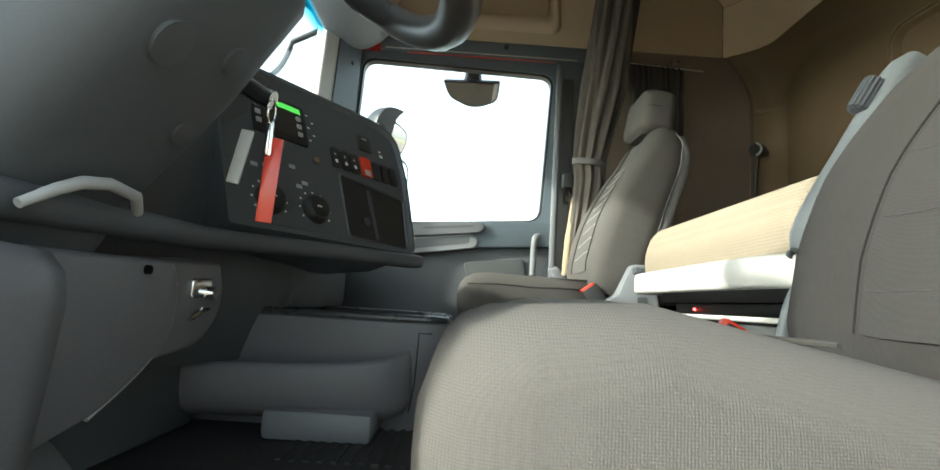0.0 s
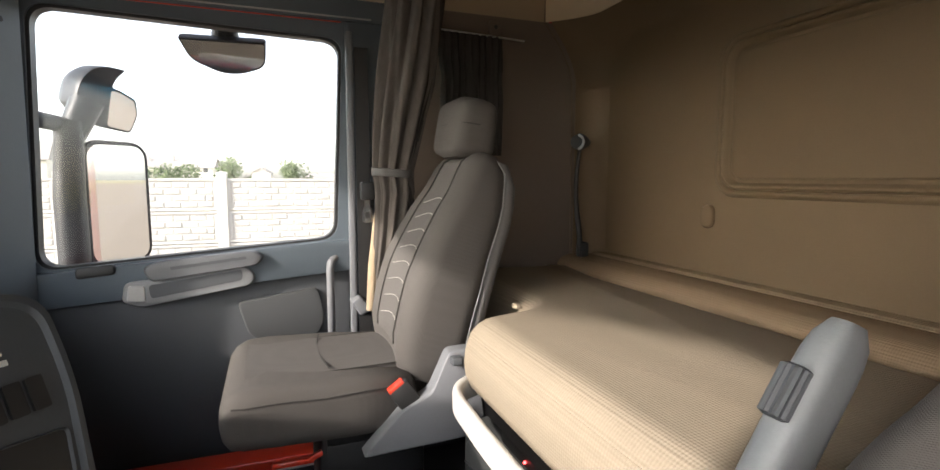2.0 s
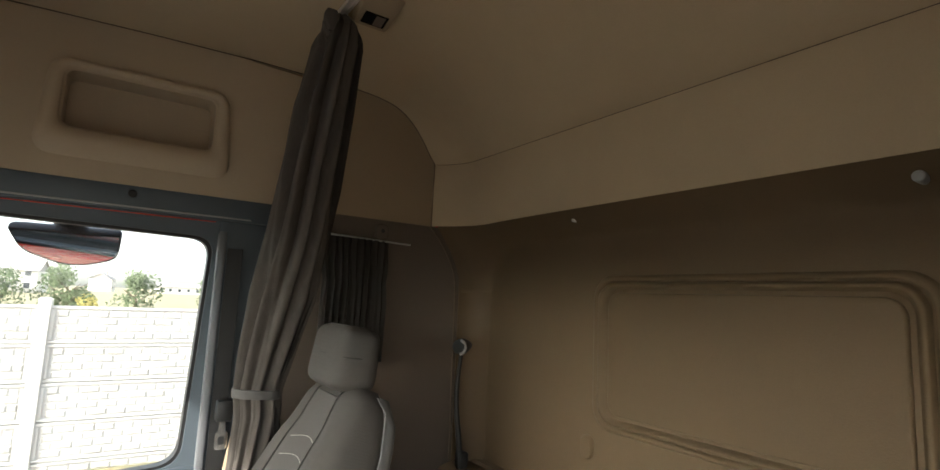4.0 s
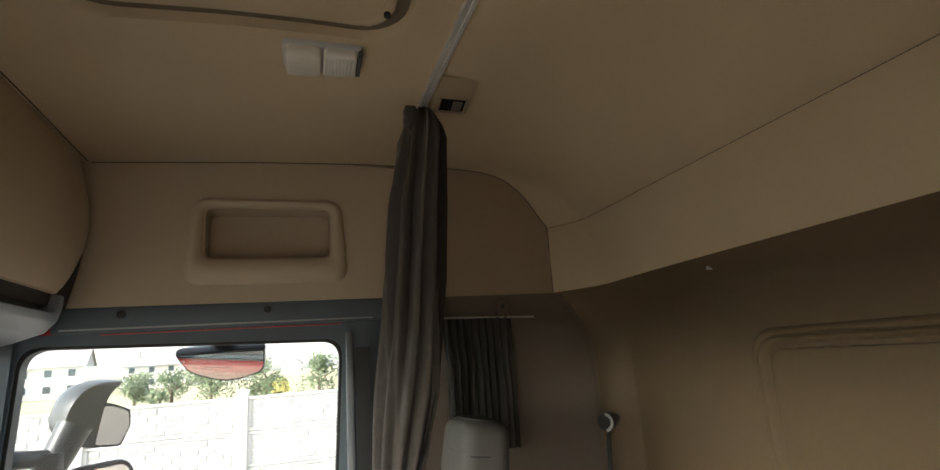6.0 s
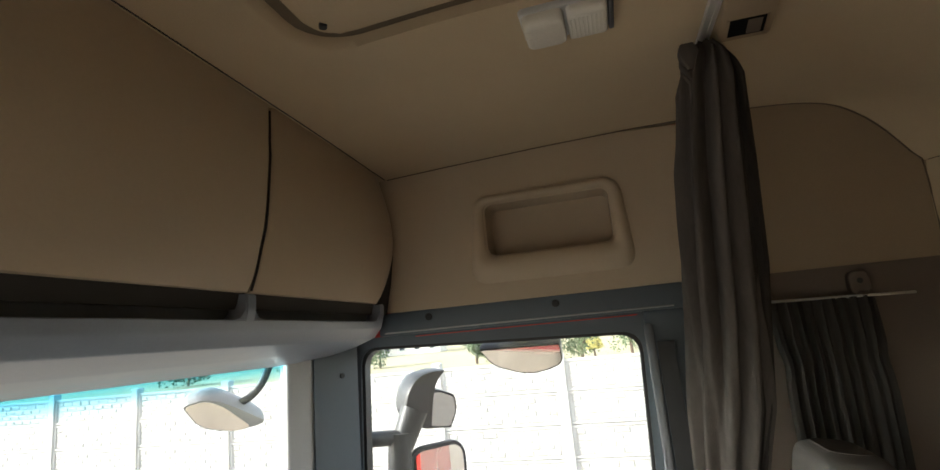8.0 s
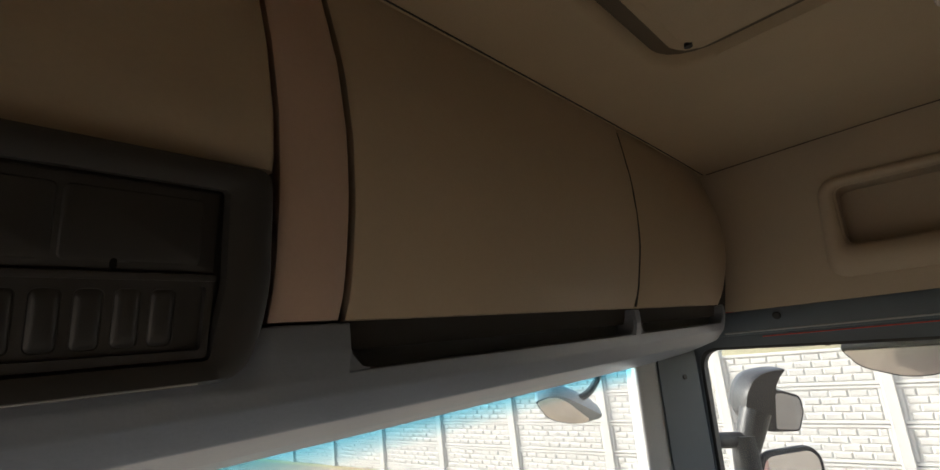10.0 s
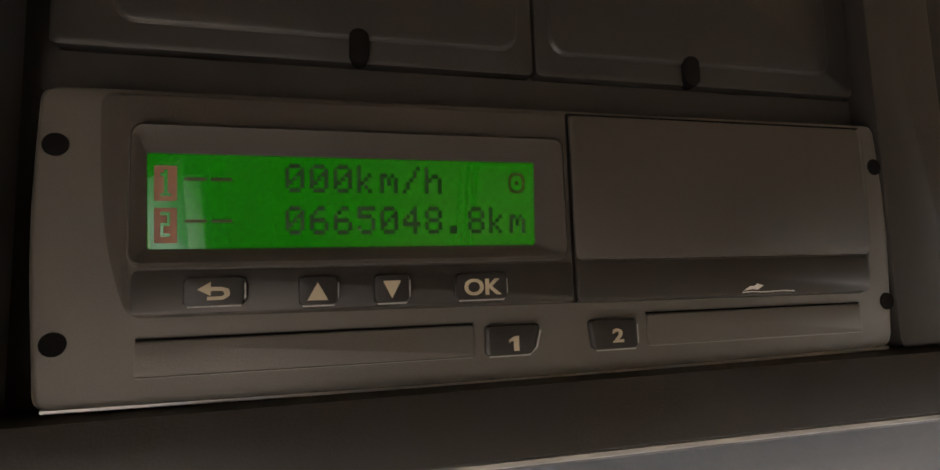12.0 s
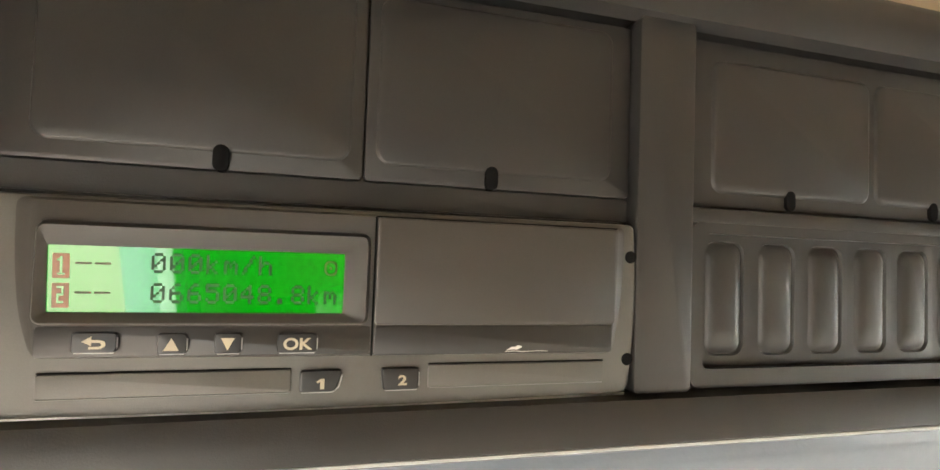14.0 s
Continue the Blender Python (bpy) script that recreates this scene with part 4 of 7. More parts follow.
for row_text, v_top in (("000km/h", 32.7), ("0665048.8km", 24.4)):
    for k, c in enumerate(row_text):
        part("segment_sign", dots(c, 42.3 + 4.60 * k, v_top), M_INK, disp, "dark sign " + c, 0)
bm = B()
o = [Vector((90.0, 29.7)) + Vector(p) for p in rrect(3.6, 4.4, 1.5, 4)]
i = [Vector((90.0, 29.7)) + Vector(p) for p in rrect(2.6, 3.4, 1.1, 4)]
ringplate(bm, i, o, fp(-0.6), fp(-0.32))
fplate(bm, 89.65, 29.3, 90.35, 30.1, -0.6, -0.32, 0.2, 0, 1)
part("pictogram", bm, M_INKD, disp, "small round pictogram", 0)
for v, glyph in ((25.3, "1"), (17.4, "2")):
    bm = B()
    fplate(bm, 19.1, v, 23.0, v + 6.6, -0.6, -0.36, 0.2, 0, 1)
    sym = part("card_symbol", bm, M_INKR, disp, "card slot symbol with reddish glare in its colour", 0)
    bm = B()
    if glyph == "1":
        strokes = ((21.5, 1.0, 22.1, 5.8), (20.9, 4.6, 21.5, 5.2), (20.9, 0.9, 22.7, 1.4))
    else:
        strokes = ((20.9, 5.2, 22.5, 5.8), (22.0, 3.6, 22.5, 5.2), (20.9, 3.2, 22.5, 3.8), (20.9, 1.8, 21.4, 3.2), (20.9, 1.2, 22.5, 1.8))
    for a, b, c, d in strokes:
        fplate(bm, a - 0.7, v + b, c - 0.7, v + d, -0.36, -0.30, 0.05, 0, 1)
    part("numeral", bm, M_GREEN, sym, "green numeral " + glyph, 0)
    for a in (24.3, 28.8):
        bm = B()
        fplate(bm, a, v + 3.85, a + 3.8, v + 4.4, -0.6, -0.32, 0.05, 0, 1)
        part("dash_mark", bm, M_INKD, disp, "thin brown dash", 0)
lean_out[0] = 0.0

# printer drawer
bm = B()
fplate(bm, 103.4, 12.9, 186.0, 45.8, -2, 0.3, 1.5, 0.5, 5)
drawer = part("printer_drawer", bm, M_TACH, tach, "blank charcoal printer drawer", 40)
bm = B()
fplate(bm, 103.6, 3.4, 185.2, 12.5, -2, -0.1, 1.2, 0.4)
part("drawer_lip", bm, M_TACHB, drawer, "dark lower lip", 40)
bm = B()
slab(bm, [(146.4, 4.6), (149.0, 4.9), (150.2, 4.7), (152.0, 5.7), (150.4, 6.2), (149.6, 5.6), (148.4, 5.7)], fp(-0.4), fp(0.2))
tube(bm, [fp(0.0)((146 + 3 * q, 4.2 + 0.10 * math.sin(2.1 * q))) for q in range(6)], 0.00010, 5)
part("chipped_edge", bm, M_WHITE, drawer, "pale worn chip along the lip")
bm = B()
fplate(bm, 102.7, 3.4, 103.3, 46.0, -2, -0.3, 0.1, 0, 1)
fplate(bm, 103.0, 45.9, 186.4, 46.3, -2, -0.3, 0.1, 0, 1)
part("joint", bm, M_DEEP, tach)
# dark key strip
bm = B()
fplate(bm, 15.4, 4.2, 102.5, 12.4, -2, -0.35, 1, 0.2)
part("key_strip", bm, M_TACHB, tach, "dark strip behind the keys", 40)


def key(name, u0, v0, u1, v1, label, slant=0.0, KD=0.9):
    bm = B()
    o = rpoly([(u0 + max(0.0, -slant), v0), (u1 - max(0.0, slant), v0), (u1, v1), (u0, v1)], 1.2, 4)
    i = [Vector(((u0 + u1) / 2, (v0 + v1) / 2)).lerp(Vector(p), 0.86) for p in o]
    rings(bm, [[fp(KD - 2.4)(p) for p in o], [fp(KD - 0.5)(p) for p in o], [fp(KD - 0.05)(Vector(a).lerp(Vector(b), 0.5)) for a, b in zip(o, i)], [fp(KD)(p) for p in i]])
    kb = part(name, bm, M_KEY, tach, label, 40)
    # pale bead paints the bevel highlight along the key's lower and right edges
    bm = B()
    tube(bm, [fp(KD - 0.6)((u0 + 0.8 + max(0.0, -slant), v0 - 0.02)), fp(KD - 0.5)((u1 - max(0.0, slant) - 0.8, v0 - 0.02)), fp(KD - 0.5)((u1 - 0.5 * max(0.0, slant), v0 + 1.4)), fp(KD - 0.5)((u1, v1 - 1.4))], 0.00022, 5)
    part("key_highlight", bm, M_LGREY, kb, "pale bead painting the bevel highlight")
    return kb


k1 = key("back_key", 24.3, 5.5, 35.1, 11.0, "black back key with cream arrow")
bm = B()
slab(bm, rpoly([(26.9, 8.6), (29.2, 10.0), (29.2, 9.05), (31.0, 9.05), (32.4, 8.6), (32.6, 7.4), (31.4, 6.6), (28.6, 6.6), (28.6, 7.25), (31.0, 7.25), (31.6, 7.6), (31.5, 8.1), (31.0, 8.3), (29.2, 8.3), (29.2, 7.4)], [0, 0, 0, 0.4, 0.4, 0.4, 0.4, 0, 0, 0.2, 0.2, 0.2, 0.2, 0, 0], 3), fp(0.8), fp(1.05))
part("symbol", bm, M_CREAM, k1, "cream return arrow", 0)
k2 = key("up_key", 44.7, 4.9, 52.2, 10.7, "black key with cream up triangle")
part("symbol", slab(B(), [(46.4, 5.9), (50.3, 5.9), (48.35, 9.4)], fp(0.8), fp(1.05)), M_CREAM, k2, "cream triangle", 0)
k3 = key("down_key", 59.1, 4.8, 66.3, 10.7, "black key with cream down triangle")
part("symbol", slab(B(), [(60.9, 9.3), (64.5, 9.3), (62.7, 5.8)], fp(0.8), fp(1.05)), M_CREAM, k3, "cream triangle", 0)
k4 = key("ok_key", 75.8, 4.8, 87.0, 10.5, "black key lettered OK in cream")
k5 = key("card_key", 82.4, -7.3, 94.8, -0.8, "black card slot key lettered 1", 2.0, -0.8)
k6 = key("card_key", 106.3, -7.4, 118.2, -0.6, "black card slot key lettered 2", -0.8, -0.8)


def word(text, u, v, size, parent, m=M_CREAM, d=0.95, wide=1.0):
    cu = bpy.data.curves.new("text", "FONT")
    cu.body = text
    cu.size = size / 1000
    cu.align_x, cu.align_y = "CENTER", "CENTER"
    cu.extrude = 0.0001
    cu.offset = 0.00012
    ob = new("lettering", cu)
    deps = bpy.context.evaluated_depsgraph_get()
    me = bpy.data.meshes.new_from_object(ob.evaluated_get(deps))
    bpy.data.objects.remove(ob)
    bpy.data.curves.remove(cu)
    r = Matrix((FU, FV, FN)).transposed().to_4x4()
    me.transform(Matrix.Translation(fp(d)((u, v))) @ r @ Matrix.Diagonal((wide, 1, 1, 1)))
    me.materials.clear()
    me.materials.append(m)
    ob = new("lettering", me)
    ob.parent = parent
    return tagged(ob, "cream lettering " + text)


word("OK", 81.4, 7.3, 4.6, k4, wide=1.15)
part("symbol", slab(B(), [(88.4, -6.3), (89.6, -6.3), (89.6, -3.2), (88.6, -3.2), (87.4, -3.9), (87.4, -4.5), (88.4, -4.1)], fp(-0.9), fp(-0.65)), M_CREAM, k5, "cream numeral 1", 0)
word("2", 113.0, -4.5, 4.1, k6, d=-0.75, wide=1.35)
# card slots
for a, b in (((15.8, -7.1), (80.0, -0.6)), ((121.2, -7.0), (183.0, 0.0))):
    bm = B()
    fplate(bm, a[0], a[1], b[0], b[1], -3, -1.7, 0.6, 0.3)
    cs = part("card_slot", bm, M_PLATE, tach, "charcoal card tray front", 40)
    bm = B()
    fplate(bm, a[0], b[1] + 0.05, b[0], b[1] + 0.5, -3, -2.2, 0.1, 0, 1)
    part("slot_gap", bm, M_DEEP, cs)
    # grey bead paints a faint highlight under the tray front
    bm = B()
    tube(bm, [fp(-1.75)((a[0] + 0.5, a[1] - 0.1)), fp(-1.75)((b[0] - 0.5, a[1] - 0.1))], 0.00018, 5)
    part("slot_highlight", bm, M_PIPING, cs)

# ---- seats ----


def dense(pts, w, step=0.02):
    """The outline with its long sides cut into short pieces; the same count for every width."""
    out = []
    m = len(pts)
    for q in range(m):
        a, b = Vector(pts[q]), Vector(pts[(q + 1) % m])
        out.append(a)
        if q in (6, 20):
            out += [a.lerp(b, j / 16) for j in range(1, 16)]
    return out


def seat(name, xc, dz, s, label, raised_arm):
    """A suspension seat facing forward; s is 1 for the passenger's, whose inner side is at lower x, -1 for the driver's."""
    st = thing(name, (xc, -0.1, 0.03), label, "seat", "cab seats")
    X, Z = Vector((1, 0, 0)), Vector((0, 0, 1))
    # cushion, from the back to its rounded front
    bm = B()
    rows = []
    for y, w, h, z in ((-0.36, 0.40, 0.10, 0.445), (-0.34, 0.45, 0.145, 0.450), (-0.20, 0.475, 0.155, 0.455), (0.0, 0.48, 0.155, 0.462), (0.055, 0.475, 0.15, 0.460), (0.085, 0.455, 0.132, 0.455), (0.101, 0.42, 0.10, 0.451), (0.108, 0.36, 0.05, 0.449)):
        y += 0.0 if s > 0 else 0.02 * max(0.0, y / 0.108)
        z -= 0.0 if s > 0 else 0.055 * max(0.0, min(1.0, (-0.02 - y) / 0.30))
        rows.append(((xc, y, z + dz), X, Z, w, h, 0.046 if s > 0 else 0.05))
    pad(bm, rows, 6)
    part("cushion", bm, M_SEAT, st, "taupe cloth seat cushion", 60)
    bm = B()
    sheet(bm, lambda u, v: Vector((xc - 0.15 + 0.30 * u, -0.33 + 0.38 * v, dz + 0.541 - (0.0 if s > 0 else 0.055 * max(0.0, min(1.0, (0.31 - 0.38 * v) / 0.30))) + 0.004 * math.sin(math.pi * u) * math.sin(math.pi * v) - 0.006 * abs(2 * u - 1) ** 4)), 12, 12, (0, 0, -0.02))
    part("cushion_insert", bm, M_SEAT2, st, "ribbed grey cloth insert", 60)
    bm = B()
    for x in (xc - 0.152, xc + 0.152):
        tube(bm, [(x, -0.33 + 0.04 * k, dz + 0.537 - 0.0008 * k - (0.0 if s > 0 else 0.055 * max(0.0, min(1.0, (0.31 - 0.04 * k) / 0.30)))) for k in range(10)], 0.0022, 5)
    tube(bm, [(xc - 0.15 + 0.03 * k, -0.15 + 0.02 * math.cos((k - 5) * 0.25), dz + 0.543 - (0.0 if s > 0 else 0.022)) for k in range(11)], 0.0022, 5)
    part("cushion_seam", bm, M_SEAM, st)
    if s > 0:
        tw = [(-0.34, 0.45), (-0.20, 0.475), (0.0, 0.48), (0.055, 0.475), (0.085, 0.455)]
        for e in (-1, 1):
            bm = B()
            tube(bm, [(xc + e * (interp(-0.28 + 0.0325 * k, tw) / 2 - 0.0006), -0.28 + 0.0325 * k, 0.501 + 0.002 * math.sin(k)) for k in range(12)], 0.0022, 5)
            part("edge_seam", bm, M_SEAM, st)
    # backrest, leaning
    tilt = 0.235 if s > 0 else 0.365
    lean = Vector((0, -tilt, 0.685)).normalized()
    front = Vector((0, 0.685, tilt)).normalized()
    base = Vector((xc if s > 0 else xc - 0.008, -0.388 if s > 0 else -0.357, (0.485 if s > 0 else 0.455) + dz))
    if s > 0:
        tab_w = [(0.0, 0.38), (0.05, 0.43), (0.15, 0.45), (0.30, 0.435), (0.45, 0.385), (0.55, 0.335), (0.60, 0.305), (0.63, 0.25)]
        tab_t = [(0.0, 0.15), (0.08, 0.195), (0.25, 0.20), (0.45, 0.175), (0.59, 0.135), (0.63, 0.065)]
        dip = 0.016
    else:
        tab_w = [(0.0, 0.40), (0.05, 0.47), (0.15, 0.50), (0.30, 0.49), (0.45, 0.435), (0.55, 0.37), (0.60, 0.33), (0.63, 0.27)]
        tab_t = [(0.0, 0.09), (0.05, 0.125), (0.14, 0.160), (0.25, 0.182), (0.40, 0.178), (0.50, 0.155), (0.59, 0.115), (0.63, 0.06)]
        dip = 0.046

    def hollow_at(x, w):
        return dip * max(0.0, 1 - (abs(x) / (w * 0.36)) ** (2 if s > 0 else 4))

    bm = B()
    rows = []
    n = len(rrect(1, 1, 0.1, 6))
    for k in range(23):
        t = 0.63 * k / 22
        w, h = interp(t, tab_w), interp(t, tab_t)
        bulge = 0.025 * math.sin(math.pi * min(1, t / 0.5))
        c = base + lean * t + front * bulge
        ring = []
        for p in dense(rrect(w, h, min(0.055 if s > 0 else 0.075, h * 0.48), 6), w):
            q = p[1]
            hollow = hollow_at(p[0], w) if q > 0 else 0
            ring.append(c + X * p[0] + front * (q - hollow))
        rows.append(ring)
    rings(bm, rows)
    part("backrest", bm, M_SEAT, st, "taupe cloth backrest with side bolsters", 60)

    def on_back(a, t, d=0.0):
        """A point on the front of the backrest: a from -1 to 1 across, t metres up."""
        w, h = interp(t, tab_w), interp(t, tab_t)
        x = a * w / 2
        hollow = hollow_at(x, w)
        return base + lean * t + front * (0.025 * math.sin(math.pi * min(1, t / 0.5)) + h / 2 - hollow + d) + X * x

    bm = B()
    sheet(bm, lambda u, v: on_back(-0.48 + 0.96 * u, 0.06 + 0.53 * v, 0.0035 - 0.003 * (2 * u - 1) ** 4), 12, 24, -front * 0.01)
    part("backrest_insert", bm, M_SEAT2, st, "grey cloth centre panel", 60)
    bm = B()
    for a in (-0.5, 0.5):
        tube(bm, [on_back(a, 0.06 + 0.028 * k, 0.002) for k in range(21)], 0.0022 if s > 0 else 0.0014, 5)
    for a in (-0.97, 0.97):
        tube(bm, [on_back(a * 0.93, 0.03 + 0.03 * k, -0.028) for k in range(20)], 0.002, 5)
    part("backrest_seam", bm, M_SEAM, st)
    for k in range(8 if s > 0 else 5):
        t = 0.12 + k * (0.050 if s > 0 else 0.090)
        bm = B()
        tube(bm, [on_back(-0.46 + 0.115 * q, t + (0.018 if s > 0 else 0.004) * math.cos((q - 2) / 4.5 * 1.6) - 0.010, 0.0036) for q in range(8 if s > 0 else 9)], 0.0010 if s > 0 else 0.0005, 5)
        part("stitching", bm, M_PIPE if s > 0 else M_SHELL, st, "pale stitching line" if s > 0 else "grey stitching line")
    bm = B()
    rows = []
    for k in range(12):
        t = 0.02 + 0.60 * k / 11
        w, h = interp(t, tab_w) * 0.94, interp(t, tab_t)
        c = base + lean * t + front * (0.025 * math.sin(math.pi * min(1, t / 0.5)) - h / 2 - 0.006)
        rows.append([c + X * p[0] + front * p[1] for p in rrect(w, 0.035, 0.016, 4)])
    rings(bm, rows)
    part("back_shell", bm, M_SHELL, st, "dark taupe back shell", 50)
    bm = B()
    tube(bm, [base + lean * (0.05 + 0.03 * k) + X * (-s * (interp(0.05 + 0.03 * k, tab_w) / 2 - 0.004)) - front * (interp(0.05 + 0.03 * k, tab_t) / 2 - 0.02 - 0.025 * math.sin(math.pi * min(1, (0.05 + 0.03 * k) / 0.5))) for k in range(20)], 0.0016, 6)
    part("piping", bm, M_PIPING, st, "grey edge piping")
    # headrest, nearly upright
    hup, hfr = Vector((0, -0.13, 0.99)).normalized(), Vector((0, 0.99, 0.13)).normalized()
    hb = base + lean * 0.610 + front * (0.036 if s > 0 else 0.010)
    bm = B()
    rows = []
    for k in range(21):
        t = (1 - math.cos(math.pi * k / 20)) / 2
        e = max(0.62, (1 - abs(2 * t - 1) ** 7.0) ** 0.30)
        w = 0.244 * e * (1 - 0.10 * t * t)
        rows.append((hb + hup * (0.168 * t), X, hfr, w, 0.128 * e * (1 - 0.06 * t), 0.040 * e))
    pad(bm, rows, 6)
    part("headrest", bm, M_SEAT, st, "taupe cloth headrest", 60)
    bm = B()
    tube(bm, [hb + hup * 0.088 + X * (0.1215 * math.cos(a)) + hfr * (0.061 * (1 if math.sin(a) > 0 else -1) * abs(math.sin(a)) ** 0.35) for a in [2 * math.pi * q / 32 for q in range(17)]], 0.002, 5)
    part("headrest_seam", bm, M_SEAM, st)
    for dx in (-0.06, 0.06):
        bm = B()
        tube(bm, [hb + X * dx - hup * 0.06, hb + X * dx + hup * 0.03], 0.007, 8)
        part("headrest_post", bm, M_BLACK, st, "black headrest post")
    # inner side trim of grey plastic
    xi = xc - s * 0.235
    bm = B()
    pr = rpoly([(-0.205, 0.350 + dz), (-0.30, 0.450 + dz), (-0.38, 0.492 + dz), (-0.425, 0.588 + dz), (-0.49, 0.590 + dz), (-0.53, 0.36 + dz)], 0.014, 4)
    slab(bm, pr, yz(xi + s * 0.01), yz(xi - s * 0.035), 0.008)
    tr = part("side_trim", bm, M_GREY, st, "grey plastic seat side trim", 40)
    bm = B()
    slab(bm, rpoly([(-0.424, 0.558 + dz), (-0.452, 0.558 + dz), (-0.452, 0.578 + dz), (-0.424, 0.578 + dz)], 0.005, 4), yz(xi - s * 0.03), yz(xi - s * 0.058), 0.004)
    part("lever", bm, M_DARK, tr, "dark grey recliner lever", 40)
    bm = B()
    slab(bm, rpoly([(-0.44, 0.46 + dz), (-0.47, 0.46 + dz), (-0.47, 0.49 + dz), (-0.44, 0.49 + dz)], 0.005, 4), yz(xi - s * 0.03), yz(xi - s * 0.037))
    part("button", bm, M_DARK, tr, "square dark button", 40)
    # pedestal
    bm = B()
    if s > 0:
        span(bm, (xc - 0.06, -0.42, 0.03), (xc + 0.17, -0.12, 0.30 + dz), 0.02)
    else:
        span(bm, (xc - 0.17, -0.42, 0.03), (xc + 0.17, 0.02, 0.30 + dz), 0.02)
    if s > 0:
        span(bm, (xc - 0.10, -0.46, 0.30 + dz), (xc + 0.20, -0.13, 0.385 + dz), 0.02)
    else:
        span(bm, (xc - 0.21, -0.46, 0.30 + dz), (xc + 0.21, 0.06, 0.385 + dz), 0.02)
    part("pedestal", bm, M_BLACK, st, "black seat pedestal", 40)
    # belt buckle
    bb = Vector((xc - s * 0.243, -0.324, 0.470 + dz)) if s > 0 else Vector((-0.452, -0.292, 0.405))
    rot = Euler((radians(-35 if s > 0 else -62), 0, 0)).to_matrix()
    bm = B()
    box(bm, bb, (0.034, 0.056, 0.100) if s > 0 else (0.028, 0.032, 0.080), 0.008, rot)
    bk = part("buckle", bm, M_BLACK, st, "black belt buckle", 40)
    bm = B()
    if s > 0:
        box(bm, bb + rot @ Vector((0, 0.003, 0.0475)), (0.029, 0.044, 0.014), 0.003, rot)
    else:
        box(bm, bb + rot @ Vector((0, -0.012, 0.022)), (0.020, 0.014, 0.040), 0.004, rot)
    part("release", bm, M_RED, bk, "red release button", 40)
    if raised_arm:
        arm = [Vector((-0.400, -0.412, 0.545)), Vector((-0.406, -0.472, 0.655)), Vector((-0.412, -0.535, 0.768)), Vector((-0.418, -0.588, 0.862))]
        bm = B()
        rows = []
        for k in range(17):
            q = k / 16 * 3
            a = arm[min(2, int(q))].lerp(arm[min(2, int(q)) + 1], q - min(2, int(q)))
            e = max(0.55, (1 - abs(2 * k / 16 - 1) ** 9) ** 0.4)
            rows.append((a, X, Vector((0, 0.9, 0.42)), 0.046 * e, 0.070 * e, 0.020 * e))
        pad(bm, rows, 5)
        ar = part("armrest", bm, M_ARM, st, "blue grey armrest, folded up", 50)
        bm = B()
        kb = arm[2].lerp(arm[3], 0.10) + Vector((0, 0.033, 0.020))
        along = (arm[3] - arm[2]).normalized()
        rows = []
        for e, r in ((-0.030, 0.009), (-0.027, 0.0145), (0.027, 0.0145), (0.030, 0.009)):
            rows.append([kb + along * e + r * (1 + (0.10 if q % 2 else -0.05)) * (math.cos(2 * math.pi * q / 28) * X + math.sin(2 * math.pi * q / 28) * along.cross(X)) for q in range(28)])
        rings(bm, rows)
        part("knob", bm, M_DARK, ar, "dark fluted adjusting knob", 20)
        bm = B()
        tube(bm, [arm[0] - X * s * 0.02, arm[0] - X * s * 0.028], 0.009, 12)
        part("pivot_cap", bm, M_DARK, ar, "round pivot cap")
        bm = B()
        strap = arc((-0.444, -0.358, 0.372), (-0.440, -0.362, 0.445), (-0.430, -0.405, 0.500), 8) + arc((-0.430, -0.405, 0.500), (-0.424, -0.425, 0.53), (-0.410, -0.425, 0.56), 5)[1:]
        pad(bm, [(p, X, Vector((0, 0.8, 0.6)), 0.016, 0.044, 0.007) for p in strap], 4)
        part("arm_bracket", bm, M_ARM, st, "blue grey armrest bracket", 50)
    return st


seat("passenger_seat", 0.69, 0.0, 1, "taupe cloth passenger seat with stitched backrest", False)
seat("driver_seat", -0.69, -0.095, -1, "taupe cloth driver seat with folded armrest", True)

# ---- bunk behind the seats ----
bunk = thing("bunk", (0, -0.8, FZ), "sleeper bunk with pale rail over storage", "bunk")
bm = B()
slab(bm, rpoly([(-0.44, FZ), (-0.44, 0.40), (-0.455, 0.436), (-0.50, 0.44), (-1.24, 0.44), (-1.24, FZ)], 0.012), yz(-0.362), yz(0.352))
front = part("storage_front", bm, M_STORE, bunk, "dark grey storage box front", 40)
bm = B()
slab(bm, [(-0.70, FZ), (-0.70, 0.44), (-1.24, 0.44), (-1.24, FZ)], yz(0.352), yz(1.03))
part("storage_end", bm, M_BLACK, bunk, "", 30)
bm = B()
slab(bm, [(-0.70, FZ), (-0.70, 0.44), (-1.24, 0.44), (-1.24, FZ)], yz(-1.03), yz(-0.362))
part("storage_end", bm, M_BLACK, bunk, "", 30)
bm = B()
slab(bm, rpoly([(-0.340, 0.198), (0.330, 0.198), (0.330, 0.412), (-0.340, 0.412)], 0.035, 6), xz(-0.442), xz(-0.430), 0.009)
part("front_panel", bm, M_STORE, front, "raised rounded front panel", 40)
for z, h in ((0.352, 0.005), (0.285, 0.005), (0.232, 0.005)):
    bm = B()
    slab(bm, rpoly([(-0.335, z), (0.322, z), (0.322, z + h), (-0.335, z + h)], 0.002), xz(-0.44), xz(-0.4275))
    part("groove_rib", bm, M_DARK, front, "grey horizontal rib", 30)
bm = B()
slab(bm, [Vector(p) + Vector((0.262, 0.285)) for p in rrect(0.016, 0.016, 0.0079, 6)], xz(-0.44), xz(-0.428), 0.002)
